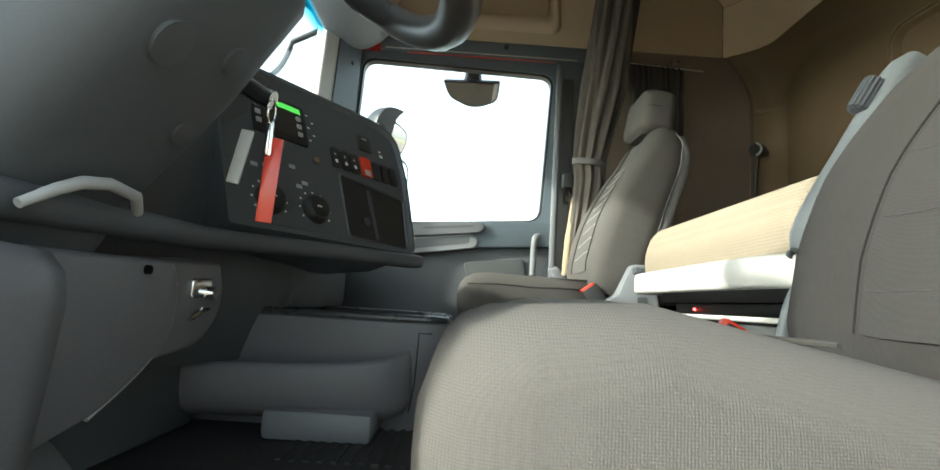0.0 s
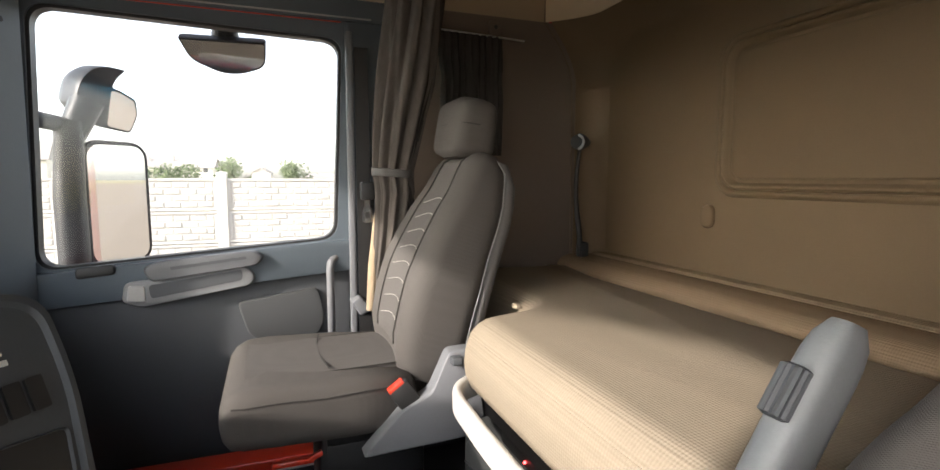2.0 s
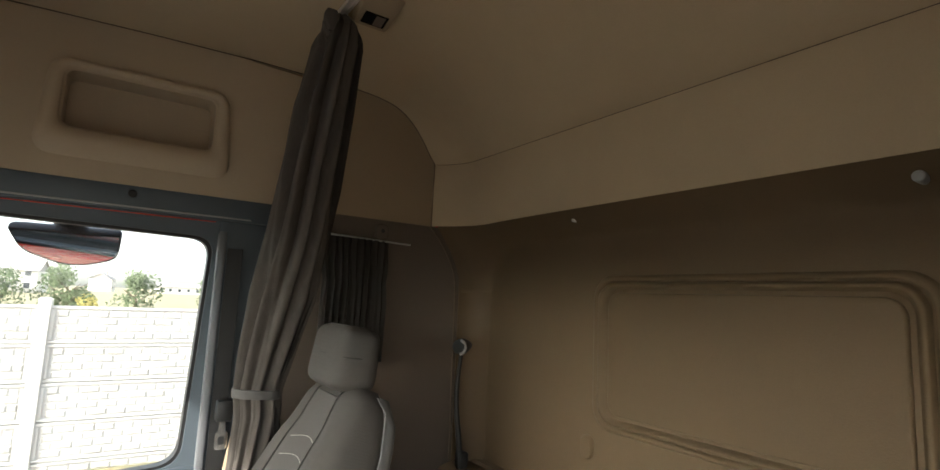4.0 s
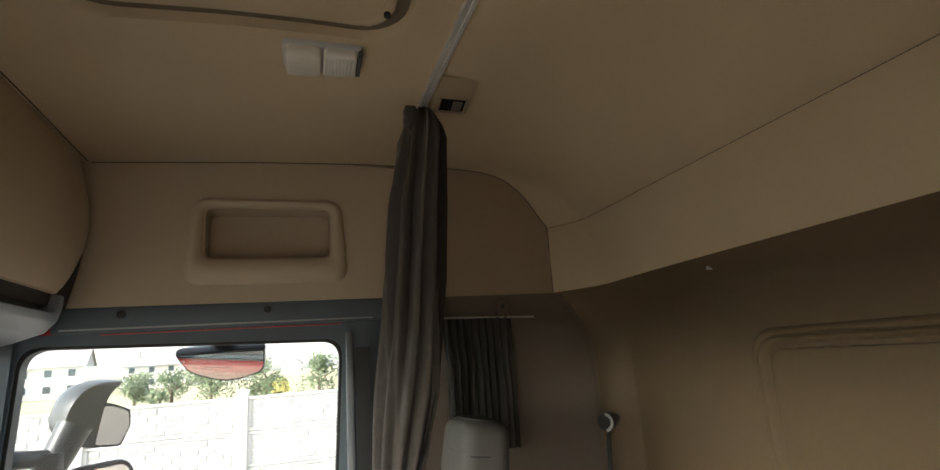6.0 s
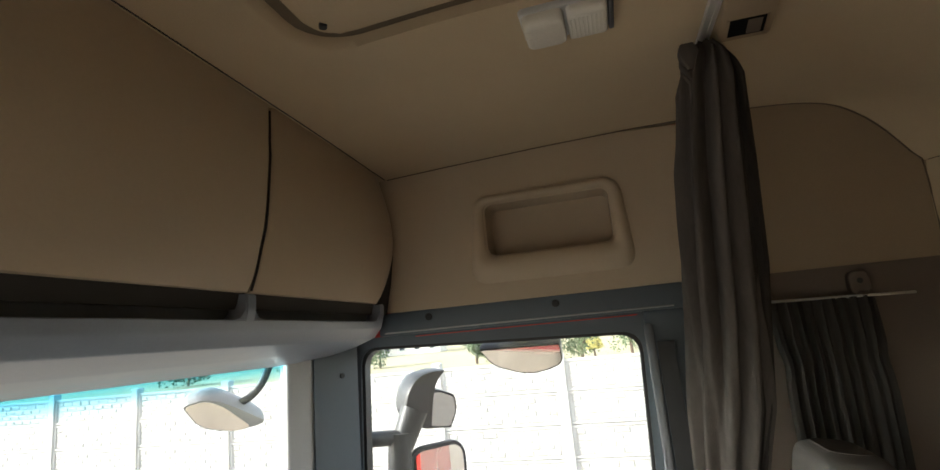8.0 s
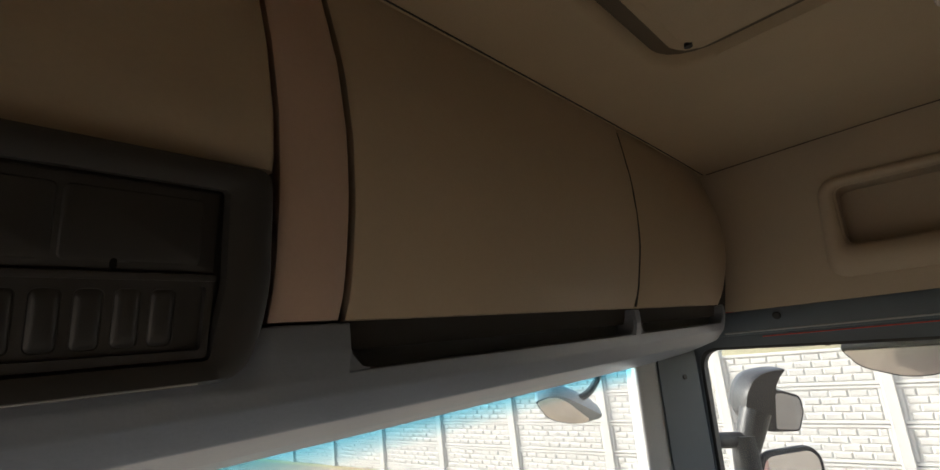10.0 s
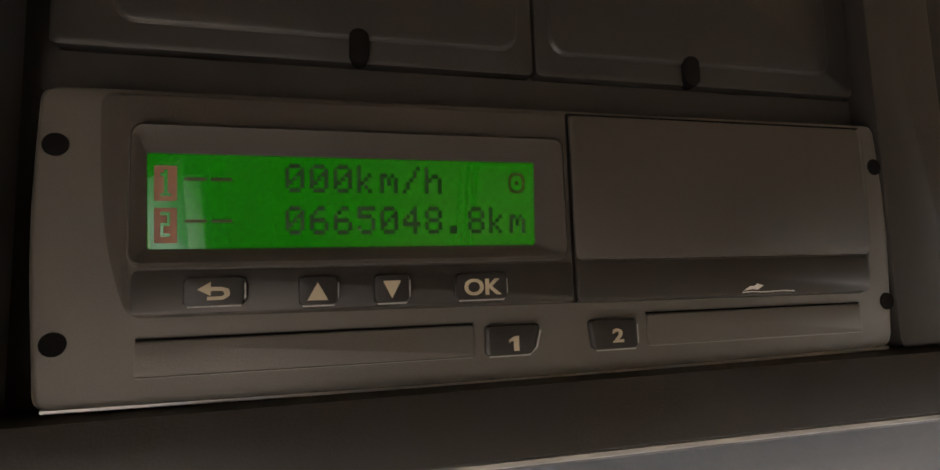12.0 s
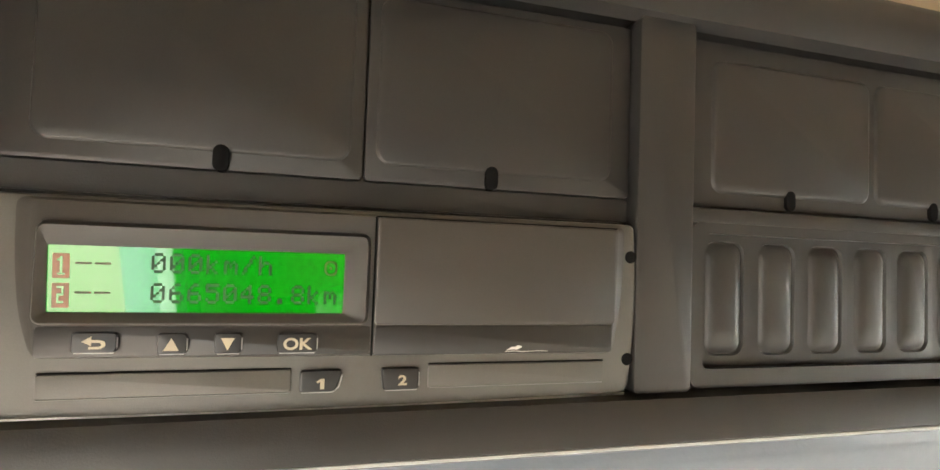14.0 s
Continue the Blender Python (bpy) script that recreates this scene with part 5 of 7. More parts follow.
part("stud", bm, M_LGREY, front, "small pale stud")
bm = B()
tube(bm, [Vector((0.345, -0.47, 0.440)), Vector((0.325, -0.450, 0.441))] + [Vector((0.28 - 0.06 * k, -0.445, 0.441)) for k in range(11)] + arc((-0.345, -0.446, 0.441), (-0.368, -0.447, 0.438), (-0.368, -0.447, 0.405), 6), 0.0055, 8)
part("lid_edge", bm, M_RIM, bunk, "pale edge of the storage lid", 50)
bm = B()
slab(bm, rpoly([(-0.44, FZ), (-0.345, FZ), (-0.43, 0.225), (-0.44, 0.225)], 0.006), yz(-0.36), yz(0.34))
part("kick_board", bm, M_STORE, bunk, "dark sloping kick board", 40)
bm = B()
span(bm, (-0.33, -1.22, 0.475), (0.30, -0.47, 0.52))
span(bm, (-1.02, -1.22, 0.475), (1.02, -0.68, 0.52))
span(bm, (1.0, -1.22, 0.0), (1.02, -0.45, 0.475))
span(bm, (-1.02, -1.22, 0.0), (-1.0, -0.70, 0.475))
part("bunk_base", bm, M_BLACK, bunk, "black bunk base", 0)
# gap contents: small box with a light
bm = B()
span(bm, (-0.32, -0.80, 0.442), (0.22, -0.475, 0.474), 0.006)
ctl = part("control_box", bm, M_BLACK, bunk, "black box in the gap", 30)
bm = B()
tube(bm, [(0.10, -0.474, 0.458), (0.10, -0.470, 0.458)], 0.003, 8)
part("indicator", bm, M_LED, ctl, "red indicator light")
# front rail, rounded at its passenger end
bm = B()
path = [Vector((-0.405, -0.66, 0.526))] + arc((-0.405, -0.50, 0.524), (-0.400, -0.392, 0.520), (-0.29, -0.385, 0.519), 10) + [Vector((-0.10, -0.383, 0.519)), Vector((0.10, -0.385, 0.519))] + arc((0.24, -0.390, 0.520), (0.352, -0.395, 0.521), (0.360, -0.490, 0.524), 10) + [Vector((0.360, -0.66, 0.526))]
rows = []
for k, p in enumerate(path):
    d = (path[min(k + 1, len(path) - 1)] - path[max(k - 1, 0)]).normalized()
    nn = Vector((d.y, -d.x, 0))
    rows.append([p + nn * q[0] + Vector((0, 0, q[1])) for q in rrect(0.022, 0.056, 0.010, 4)])
rings(bm, rows)
part("front_rail", bm, M_RIM, bunk, "pale rounded bunk rail", 50)

mattress = thing("mattress", (0, -0.75, 0.52), "beige woven mattress lying on the bunk", "mattress")
PLAN = rpoly([(-1.015, -0.67), (-0.50, -0.66), (-0.455, -0.615), (-0.425, -0.49), (-0.375, -0.435), (0.345, -0.435), (0.395, -0.48), (0.425, -0.615), (0.47, -0.66), (1.015, -0.67), (1.015, -1.076), (-1.015, -1.076)], [0.04, 0.03, 0.03, 0.06, 0.05, 0.05, 0.05, 0.03, 0.03, 0.04, 0.012, 0.012], 6)
bm = B()
rows = []
random.seed(4)


def inset(pts, k):
    out = []
    m = len(pts)
    for q in range(m):
        a, b = Vector(pts[q - 1]), Vector(pts[(q + 1) % m])
        d = (b - a).normalized()
        out.append(Vector(pts[q]) + Vector((-d.y, d.x)) * -k)
    return out


area = sum(PLAN[q - 1][0] * PLAN[q][1] - PLAN[q][0] * PLAN[q - 1][1] for q in range(len(PLAN)))
sg = 1 if area < 0 else -1
for k, z in ((0.03, 0.522), (0.008, 0.535), (-0.003, 0.56), (-0.006, 0.59), (-0.004, 0.615), (0.001, 0.634), (0.007, 0.650), (0.015, 0.664), (0.025, 0.675), (0.037, 0.683), (0.052, 0.688), (0.068, 0.690)):
    rows.append([Vector((*p, z + (0.004 * noise.noise(Vector((p[0] * 6, p[1] * 6, z * 9)))))) for p in inset(PLAN, sg * k)])
rings(bm, rows)
bmesh.ops.triangulate(bm, faces=[f for f in bm.faces if len(f.verts) > 4])
part("cover", bm, M_MATT, mattress, "beige ribbed woven cover", 50)
bm = B()
tube(bm, [Vector((*p, 0.652)) for p in inset(PLAN, sg * 0.0085)], 0.0018, 6)
part("piping", bm, M_MATT, mattress, "stitched seam", 50)
bm = B()
box(bm, (0.415, -0.605, 0.690), (0.03, 0.018, 0.012), 0.004)
part("zip_tab", bm, M_MATT, mattress, "corner tab", 40)

# ---- centre console tray, red box, dashboard ----
tray = thing("console_tray", (0.08, 0.36, FZ), "grey console with a shallow tray on top", "console")
TP = rpoly([(-0.115, 0.70), (-0.115, 0.15), (-0.085, 0.115), (0.235, 0.115), (0.295, 0.175), (0.315, 0.70)], [0.01, 0.03, 0.03, 0.06, 0.05, 0.01], 6)
TC = Vector((0.10, 0.42))


def tray_ring(d, z):
    """The tray's outline drawn in by d metres at height z."""
    return [Vector((TC.x + (p[0] - TC.x) * (1 - d / 0.21), TC.y + (p[1] - TC.y) * (1 - d / 0.29), z)) for p in TP]


bm = B()
rings(bm, [tray_ring(d, z) for d, z in ((0.05, FZ), (0.038, 0.21), (0.020, 0.26), (0.006, 0.32), (0.001, 0.36), (0.0, 0.389), (0.004, 0.3925), (0.02, 0.3925))])
part("body", bm, M_CONS, tray, "dark grey console body", 45)
bm = B()
span(bm, (-0.190, 0.246, FZ), (0.02, 0.448, 0.225), 0.012)
part("foot", bm, M_GREY, tray, "pale grey moulded foot", 40)
bm = B()
rings(bm, [tray_ring(d, z) for d, z in ((0.003, 0.393), (0.001, 0.398), (0.003, 0.404), (0.008, 0.4065), (0.014, 0.405), (0.019, 0.400), (0.022, 0.3932))], True, False)
part("rim", bm, M_GLOSS, tray, "rounded dark tray rim", 50)
bm = B()
rings(bm, [tray_ring(d, z) for d, z in ((0.021, 0.393), (0.023, 0.3955), (0.05, 0.3955))])
part("tray_mat", bm, M_TRAY, tray, "blue grey ribbed tray mat", 30)
bm = B()
tube(bm, [(-0.088, 0.270, 0.3955), (0.27, 0.275, 0.3955)], 0.0022, 6)
part("mat_joint", bm, M_DARK, tray)
bm = B()
slab(bm, [Vector(p) + Vector((0.085, 0.150)) for p in rrect(0.075, 0.024, 0.011, 5)], xy(0.394), xy(0.3985))
part("finger_hole", bm, M_DEEP, tray, "black finger hole")
# the bulging side pocket
bm = B()
rows = []
for y, d, z0, z1 in ((0.188, 0.004, 0.235, 0.338), (0.20, 0.024, 0.215, 0.334), (0.235, 0.046, 0.205, 0.322), (0.30, 0.058, 0.20, 0.312), (0.40, 0.066, 0.20, 0.306), (0.52, 0.078, 0.20, 0.302), (0.66, 0.095, 0.20, 0.300)):
    x = -0.102
    rows.append([Vector((x + 0.03, y, z0)), Vector((x - d * 0.5, y, z0)), Vector((x - d * 0.85, y, z0 + 0.02)), Vector((x - d * 0.98, y, z0 + 0.05)), Vector((x - d, y, z1 - 0.014)), Vector((x - d + 0.003, y, z1 - 0.003)), Vector((x - d + 0.009, y, z1)), Vector((x - d + 0.016, y, z1 - 0.007)), Vector((x - d * 0.4, y, z1 - 0.03)), Vector((x + 0.03, y, z1 - 0.03))])
rings(bm, rows)
part("side_pocket", bm, M_CONS, tray, "dark grey bulging side pocket", 50)
bm = B()
span(bm, (-0.02, 0.22, FZ), (0.20, 0.40, 0.205), 0.012)
part("foot", bm, M_GREY, tray, "grey plinth block", 40)
bm = B()
tube(bm, [(-0.117, 0.152, 0.372), (-0.1165, 0.178, 0.372), (-0.113, 0.179, 0.33), (-0.104, 0.181, 0.27), (-0.09, 0.19, 0.215)], 0.0016, 5)
part("joint", bm, M_SEAM, tray)

redbox = thing("red_case", (0.96, 0.2, 0.03), "glossy red case on a black vented box beside the door", "case")
bm = B()
slab(bm, rpoly([(0.89, -0.15), (0.985, -0.15), (0.985, 0.60), (0.89, 0.60)], 0.015), xy(0.108), xy(0.145), 0.010)
part("lid", bm, M_RED, redbox, "glossy red lid", 40)
bm = B()
slab(bm, rpoly([(0.885, -0.155), (1.03, -0.155), (1.03, 0.605), (0.885, 0.605)], 0.015), xy(0.03), xy(0.1065), 0.006)
part("box", bm, M_BLACK, redbox, "black box", 40)
bm = B()
tube(bm, [(0.886, 0.59, 0.108), (0.885, 0.2, 0.108), (0.886, -0.14, 0.110)], 0.0035, 6)
part("lid_edge", bm, M_ALU, redbox, "shiny lid edge")
for z in (0.040, 0.052, 0.064):
    bm = B()
    span(bm, (0.879, -0.14, z), (0.89, 0.22, z + 0.005), 0.001)
    part("vent_slat", bm, M_GREY, redbox, "grey vent slat")
strap = thing("seat_adjuster", (0.50, -0.06, 0.34), "red release handle under the passenger cushion", "handle")
bm = B()
box(bm, (0.50, -0.045, 0.330), (0.014, 0.085, 0.015), 0.005)
box(bm, (0.50, -0.103, 0.338), (0.014, 0.040, 0.015), 0.005, Euler((radians(-24), 0, 0)).to_matrix())
part("grip", bm, M_RED, strap, "red grip", 40)
bm = B()
box(bm, (0.50, -0.125, 0.360), (0.012, 0.014, 0.050), 0.003)
part("stem", bm, M_BLACK, strap, "black stem", 40)
toolbar = thing("seat_runner", (0.60, -0.30, 0.03), "dark metal seat runner with levers", "runner")
bm = B()
span(bm, (0.585, -0.44, 0.03), (0.625, -0.17, 0.125), 0.006)
part("rail", bm, M_BLACK, toolbar, "black metal rail", 40)
bm = B()
tube(bm, [(0.584, -0.19, 0.128), (0.584, -0.42, 0.130)], 0.0035, 6)
part("edge", bm, M_GREY, toolbar, "worn grey edge", 40)
bm = B()
tube(bm, [(0.578, -0.27, 0.090), (0.578, -0.35, 0.098), (0.578, -0.355, 0.075)], 0.006, 6)
part("lever", bm, M_GREY, toolbar, "grey lever", 40)

# dashboard
dash = thing("dashboard", (0, 0.6, FZ), "dark grey wraparound dashboard", "dashboard")
DO = Vector((-0.013, 0.338, 0.726))
DU = Vector((0.8279, -0.5609, 0))
DV = Vector((0.2032, 0.2998, 0.9321)).normalized()
DN = DU.cross(DV)
if DN.y > 0:
    DN = -DN


def dp(d):
    return lambda p: DO + DU * (p[0] / 1000) + DV * (p[1] / 1000) + DN * (d / 1000)


def dr(u0, v0, u1, v1, r=4.0, n=4):
    return [Vector(((u0 + u1) / 2 + p[0], (v0 + v1) / 2 + p[1])) for p in rrect(u1 - u0, v1 - v0, r, n)]


M_STACK = mat("black_dash_plastic", (0.064, 0.070, 0.074), 0.5, scale=260, bump=0.15)
STACK = rpoly([(-360, -205), (118, -205), (152, 0), (148, 132), (60, 152), (-360, 150)], [10, 30, 60, 60, 40, 10], 8)
STIN = rpoly([(-350, -188), (102, -188), (134, 0), (130, 116), (50, 132), (-350, 130)], [8, 22, 50, 50, 36, 8], 8)
bm = B()
rows = [[dp(-230)(Vector(p).lerp(Vector((-100, 0)), 0.18)) for p in STACK], [dp(-120)(Vector(p).lerp(Vector((-100, 0)), 0.03)) for p in STACK], [dp(-6)(p) for p in STACK], [dp(6)(Vector(a).lerp(Vector(b), 0.2)) for a, b in zip(STACK, STIN)], [dp(7)(Vector(a).lerp(Vector(b), 0.7)) for a, b in zip(STACK, STIN)], [dp(0)(p) for p in STIN]]
rings(bm, rows)
stack = part("instrument_panel", bm, M_STACK, dash, "dark centre stack angled to the driver", 45)
PKO = rpoly([(-92, -183), (94, -188), (118, -58), (-88, -36)], 10, 5)
PKI = [Vector(p).lerp(Vector((8, -115)), 0.05) for p in PKO]
bm = B()
rings(bm, [[dp(0.5)(p) for p in PKO], [dp(5)(Vector(a).lerp(Vector(b), 0.4)) for a, b in zip(PKO, PKI)], [dp(1.2)(p) for p in PKI]], True, False)
part("pocket_rim", bm, M_STACK, stack, "dark pocket rim", 45)
bm = B()
slab(bm, PKI, dp(-2), dp(1.2))
part("pocket", bm, M_BLACK, stack, "deep black open pocket", 0)
bm = B()
slab(bm, dr(-10, -180, 0, -60, 3), dp(1.3), dp(3.0), 0.0)
slab(bm, dr(-35, -150, -18, -130, 8), dp(1.3), dp(2.2), 0.0)
part("pocket_divider", bm, M_STACK, stack, "black divider", 30)


def plate(name, u0, v0, u1, v1, m, label, d=3.0, r=3.0, parent=None, bev=0.0008):
    return part(name, slab(B(), dr(u0, v0, u1, v1, r), dp(-1), dp(d), bev), m, parent or stack, label, 40)


radio = plate("radio", -285, 0, -160, 92, M_BLACK, "black radio with lit green bar", 4)
part("display_bar", slab(B(), dr(-272, 72, -170, 84, 1), dp(4), dp(4.6)), M_NAV, radio, "lit green bar", 0)
part("screen", slab(B(), dr(-262, 14, -186, 68, 2), dp(4), dp(4.5)), M_FASC, radio, "dark grey screen", 0)
for v in (18, 36, 54):
    for u in (-279, -183):
        part("radio_key", slab(B(), dr(u, v, u + 11, v + 10, 1.5), dp(4), dp(6)), M_LGREY, radio, "pale radio key", 30)
for k in range(5):
    part("marking", slab(B(), dr(-152 + (k % 2) * 12, 20 + k * 15, -146 + (k % 2) * 12, 23 + k * 15, 0.5), dp(-1), dp(0.5)), M_WHITE, stack, "", 0)
sw = plate("hazard_switch", -10, -24, 19, 24, M_RED, "red hazard switch", 6, 3)
part("mark", slab(B(), dr(-4, -22, 13, -8, 1), dp(6), dp(6.5)), M_LGREY, sw, "pale mark", 0)
part("mark", slab(B(), dr(-1, 4, 10, 14, 1), dp(6), dp(6.5)), M_REDP, sw, "", 0)
plate("lighter_plate", -3, 46, 34, 86, M_FASC, "dark square plate", 4, 3)
part("mark", slab(B(), dr(8, 76, 24, 80, 1), dp(4), dp(4.5)), M_LGREY, stack, "pale mark", 0)
for k, u in enumerate((-98, -70, -42, 28, 56, 84)):
    rk = plate("rocker_switch", u, -24, u + 22, 22, M_BLACK, "black rocker switch", 5, 3)
    if k < 3:
        part("mark", slab(B(), dr(u + 6, -14, u + 13, -6, 1), dp(5), dp(5.5)), M_WHITE, rk, "white mark", 0)
        part("mark", slab(B(), dr(u + 6, 4, u + 11, 9, 1), dp(5), dp(5.5)), M_LGREY, rk, "", 0)
part("mark", slab(B(), dr(66, 46, 76, 54, 1), dp(-1), dp(0.6)), M_WHITE, stack, "white mark", 0)
part("mark", slab(B(), dr(66, 60, 73, 64, 1), dp(-1), dp(0.6)), M_WHITE, stack, "", 0)
bm = B()
tube(bm, [dp(0)((-148, -28)), dp(8)((-148, -28))], 0.007, 12)
part("lighter", bm, M_CHROME, stack, "chrome lighter knob")
for u in (-270, -168):
    bm = B()
    tube(bm, [dp(-1)((u, -139)), dp(10)((u, -139)), dp(16)((u, -139))], [0.030, 0.028, 0.022], 24)
    kn = part("heater_knob", bm, M_BLACK, stack, "black heater knob with white marks", 40)
    for q in range(9):
        bm = B()
        a = radians(-120 + 30 * q)
        slab(bm, [Vector((u + 36 * math.sin(a), -139 + 36 * math.cos(a))) + Vector(p) for p in rrect(4, 4, 1, 2)], dp(-1), dp(0.7))
        part("dial_mark", bm, M_WHITE, kn, "white dial mark", 0)
    bm = B()
    slab(bm, dr(u - 8, -140.5, u + 4, -137.5, 0.8), dp(15.5), dp(16.6))
    part("pointer", bm, M_WHITE, kn, "white pointer", 0)
for u, v in ((-300, -78), (-275, -74), (-215, -60), (-190, -90), (-205, -100)):
    part("heater_mark", slab(B(), dr(u, v, u + 14, v + 8, 1.5), dp(-1), dp(0.6)), M_LGREY, stack, "pale marking", 0)
# dash top, passenger side and driver side
bm = B()
rows = []
for x, y0, z1 in ((-1.06, 0.62, 0.80), (-0.75, 0.60, 0.85), (-0.45, 0.57, 0.875), (-0.10, 0.47, 0.878), (0.06, 0.46, 0.872), (0.16, 0.52, 0.82), (0.30, 0.56, 0.735), (0.70, 0.60, 0.72), (1.06, 0.66, 0.71)):
    rows.append([Vector((x, 0.88, 0.30)), Vector((x, y0 + 0.06, 0.30)), Vector((x, y0, 0.45)), Vector((x, y0, z1 - 0.05)), Vector((x, y0 + 0.03, z1 - 0.01)), Vector((x, y0 + 0.08, z1)), Vector((x, 0.88, z1 - 0.02))])
rings(bm, rows)
part("dash_body", bm, M_DARK, dash, "dark grey padded dash top", 50)
bm = B()
rows = []
for x, y0, z1 in ((-1.04, 0.70, 0.80), (-0.75, 0.68, 0.85), (-0.45, 0.65, 0.875), (-0.10, 0.56, 0.878), (0.06, 0.54, 0.872), (0.16, 0.60, 0.82), (0.30, 0.64, 0.735), (0.70, 0.68, 0.72), (1.04, 0.74, 0.71)):
    rows.append([Vector((x, y0, z1 - 0.006)), Vector((x, y0 + 0.006, z1 + 0.003)), Vector((x, 0.85, z1 - 0.012)), Vector((x, 0.85, z1 - 0.03))])
rings(bm, rows)
part("dash_top", bm, M_DASHT, dash, "pale grey padded dash top", 50)
bm = B()
slab(bm, rpoly([(-0.06, 0.60), (0.05, 0.50), (0.12, 0.54), (0.02, 0.66)], 0.02), xy(0.868), xy(0.880), 0.004)
part("dash_tray", bm, M_LGREY, dash, "pale lid on the dash top", 40)
bm = B()
rows = []
LIP = [(0.062, 0.235, 0.530), (0.045, 0.215, 0.525), (-0.15, 0.345, 0.520), (-0.34, 0.462, 0.512), (-0.45, 0.475, 0.505), (-0.70, 0.455, 0.495), (-1.05, 0.44, 0.485)]
for k, p in enumerate(LIP):
    rows.append([Vector(p) + Vector((0.3 * q[0], q[0], q[1])) for q in rrect(0.05, 0.030, 0.013, 5)])
rings(bm, rows)
part("dash_lip", bm, M_DARK, dash, "dark grey rounded lower dash lip", 50)
# driver's knee panels with the latch
bm = B()
rows = []
for x, dy, dz in ((-1.05, 0.02, -0.01), (-0.90, 0.0, 0.0), (-0.80, 0.0, 0.0), (-0.772, 0.004, -0.002), (-0.762, 0.018, -0.008), (-0.758, 0.06, -0.03)):
    rows.append([Vector((x, 0.70, 0.462 + dz)), Vector((x, 0.45 + dy, 0.463 + dz)), Vector((x, 0.418 + dy, 0.458 + dz)), Vector((x, 0.405 + dy, 0.444 + dz)), Vector((x, 0.400 + dy, 0.42 + dz)), Vector((x, 0.410 + dy, 0.30)), Vector((x, 0.48 + dy, 0.18)), Vector((x, 0.70, 0.16))])
rings(bm, rows)
part("knee_panel", bm, M_CONS, dash, "dark grey knee panel with rounded top", 50)
bm = B()
KP2 = rpoly([(-0.755, 0.462), (-0.530, 0.466), (-0.512, 0.42), (-0.522, 0.372), (-0.575, 0.335), (-0.640, 0.305), (-0.755, 0.285)], [0.005, 0.012, 0.03, 0.04, 0.04, 0.03, 0.005], 6)
slab(bm, KP2, xz(0.60), xz(0.450), 0.012)
kp = part("fuse_cover", bm, M_CONS, dash, "dark grey curved fuse cover", 50)
bm = B()
tube(bm, [Vector((p[0], 0.4595, p[1])) for p in rpoly([(-0.515, 0.440), (-0.512, 0.415), (-0.522, 0.370), (-0.575, 0.333), (-0.645, 0.302)], [0, 0.02, 0.03, 0.03, 0], 5)], 0.0026, 6)
part("cover_edge", bm, M_LGREY, kp, "pale shiny cover edge", 60)
bm = B()
slab(bm, [Vector(p) + Vector((-0.594, 0.452)) for p in rrect(0.016, 0.010, 0.005, 4)], xz(0.46), xz(0.4485))
part("cover_hole", bm, M_DEEP, kp, "small dark hole", 0)
bm = B()
slab(bm, rpoly([(-0.500, 0.470), (-0.345, 0.480), (-0.325, 0.44), (-0.330, 0.395), (-0.380, 0.350), (-0.500, 0.340)], [0.005, 0.014, 0.02, 0.03, 0.03, 0.005], 6), xz(0.62), xz(0.480), 0.012)
lk = part("latch_plate", bm, M_CONS, dash, "dark latch plate with rounded corner", 50)
bm = B()
slab(bm, rpoly([(-0.440, 0.448), (-0.385, 0.450), (-0.378, 0.432), (-0.395, 0.420), (-0.440, 0.420)], 0.006, 4), xz(0.482), xz(0.4735), 0.003)
tube(bm, [(-0.395, 0.474, 0.428), (-0.395, 0.462, 0.428)], 0.010, 12)
tube(bm, [(-0.445, 0.470, 0.392), (-0.425, 0.466, 0.402), (-0.400, 0.468, 0.404)], [0.004, 0.006, 0.004], 8)
part("latch", bm, M_CHROME, lk, "bright metal latch", 40)
bm = B()
span(bm, (-0.50, 0.60, 0.17), (-0.10, 0.86, 0.44), 0.02)
part("tunnel_side", bm, M_DARK, dash, "dark lower dash side", 40)
pedal = thing("pedal", (-0.60, 0.60, 0.10), "grey foot pedal in the driver footwell", "pedal")
bm = B()
slab(bm, rpoly([(-0.66, -0.05), (-0.53, -0.05), (-0.53, 0.05), (-0.66, 0.05)], 0.02, 5), lambda p: Vector((p[0], 0.56 + p[1] * 0.5, 0.215 + p[1] * 0.5)), lambda p: Vector((p[0], 0.55 + p[1] * 0.5, 0.228 + p[1] * 0.5)), 0.004)
part("pad", bm, M_GREY, pedal, "grey rubber pedal pad", 40)
bm = B()
tube(bm, [(-0.595, 0.575, 0.21), (-0.595, 0.70, 0.15), (-0.595, 0.80, 0.04)], 0.012, 10)
part("pedal_arm", bm, M_BLACK, pedal, "black pedal arm", 50)
bm = B()
span(bm, (-0.02, 0.46, 0.40), (0.50, 0.62, 0.60), 0.02)
part("lower_body", bm, M_DARK, dash, "", 40)

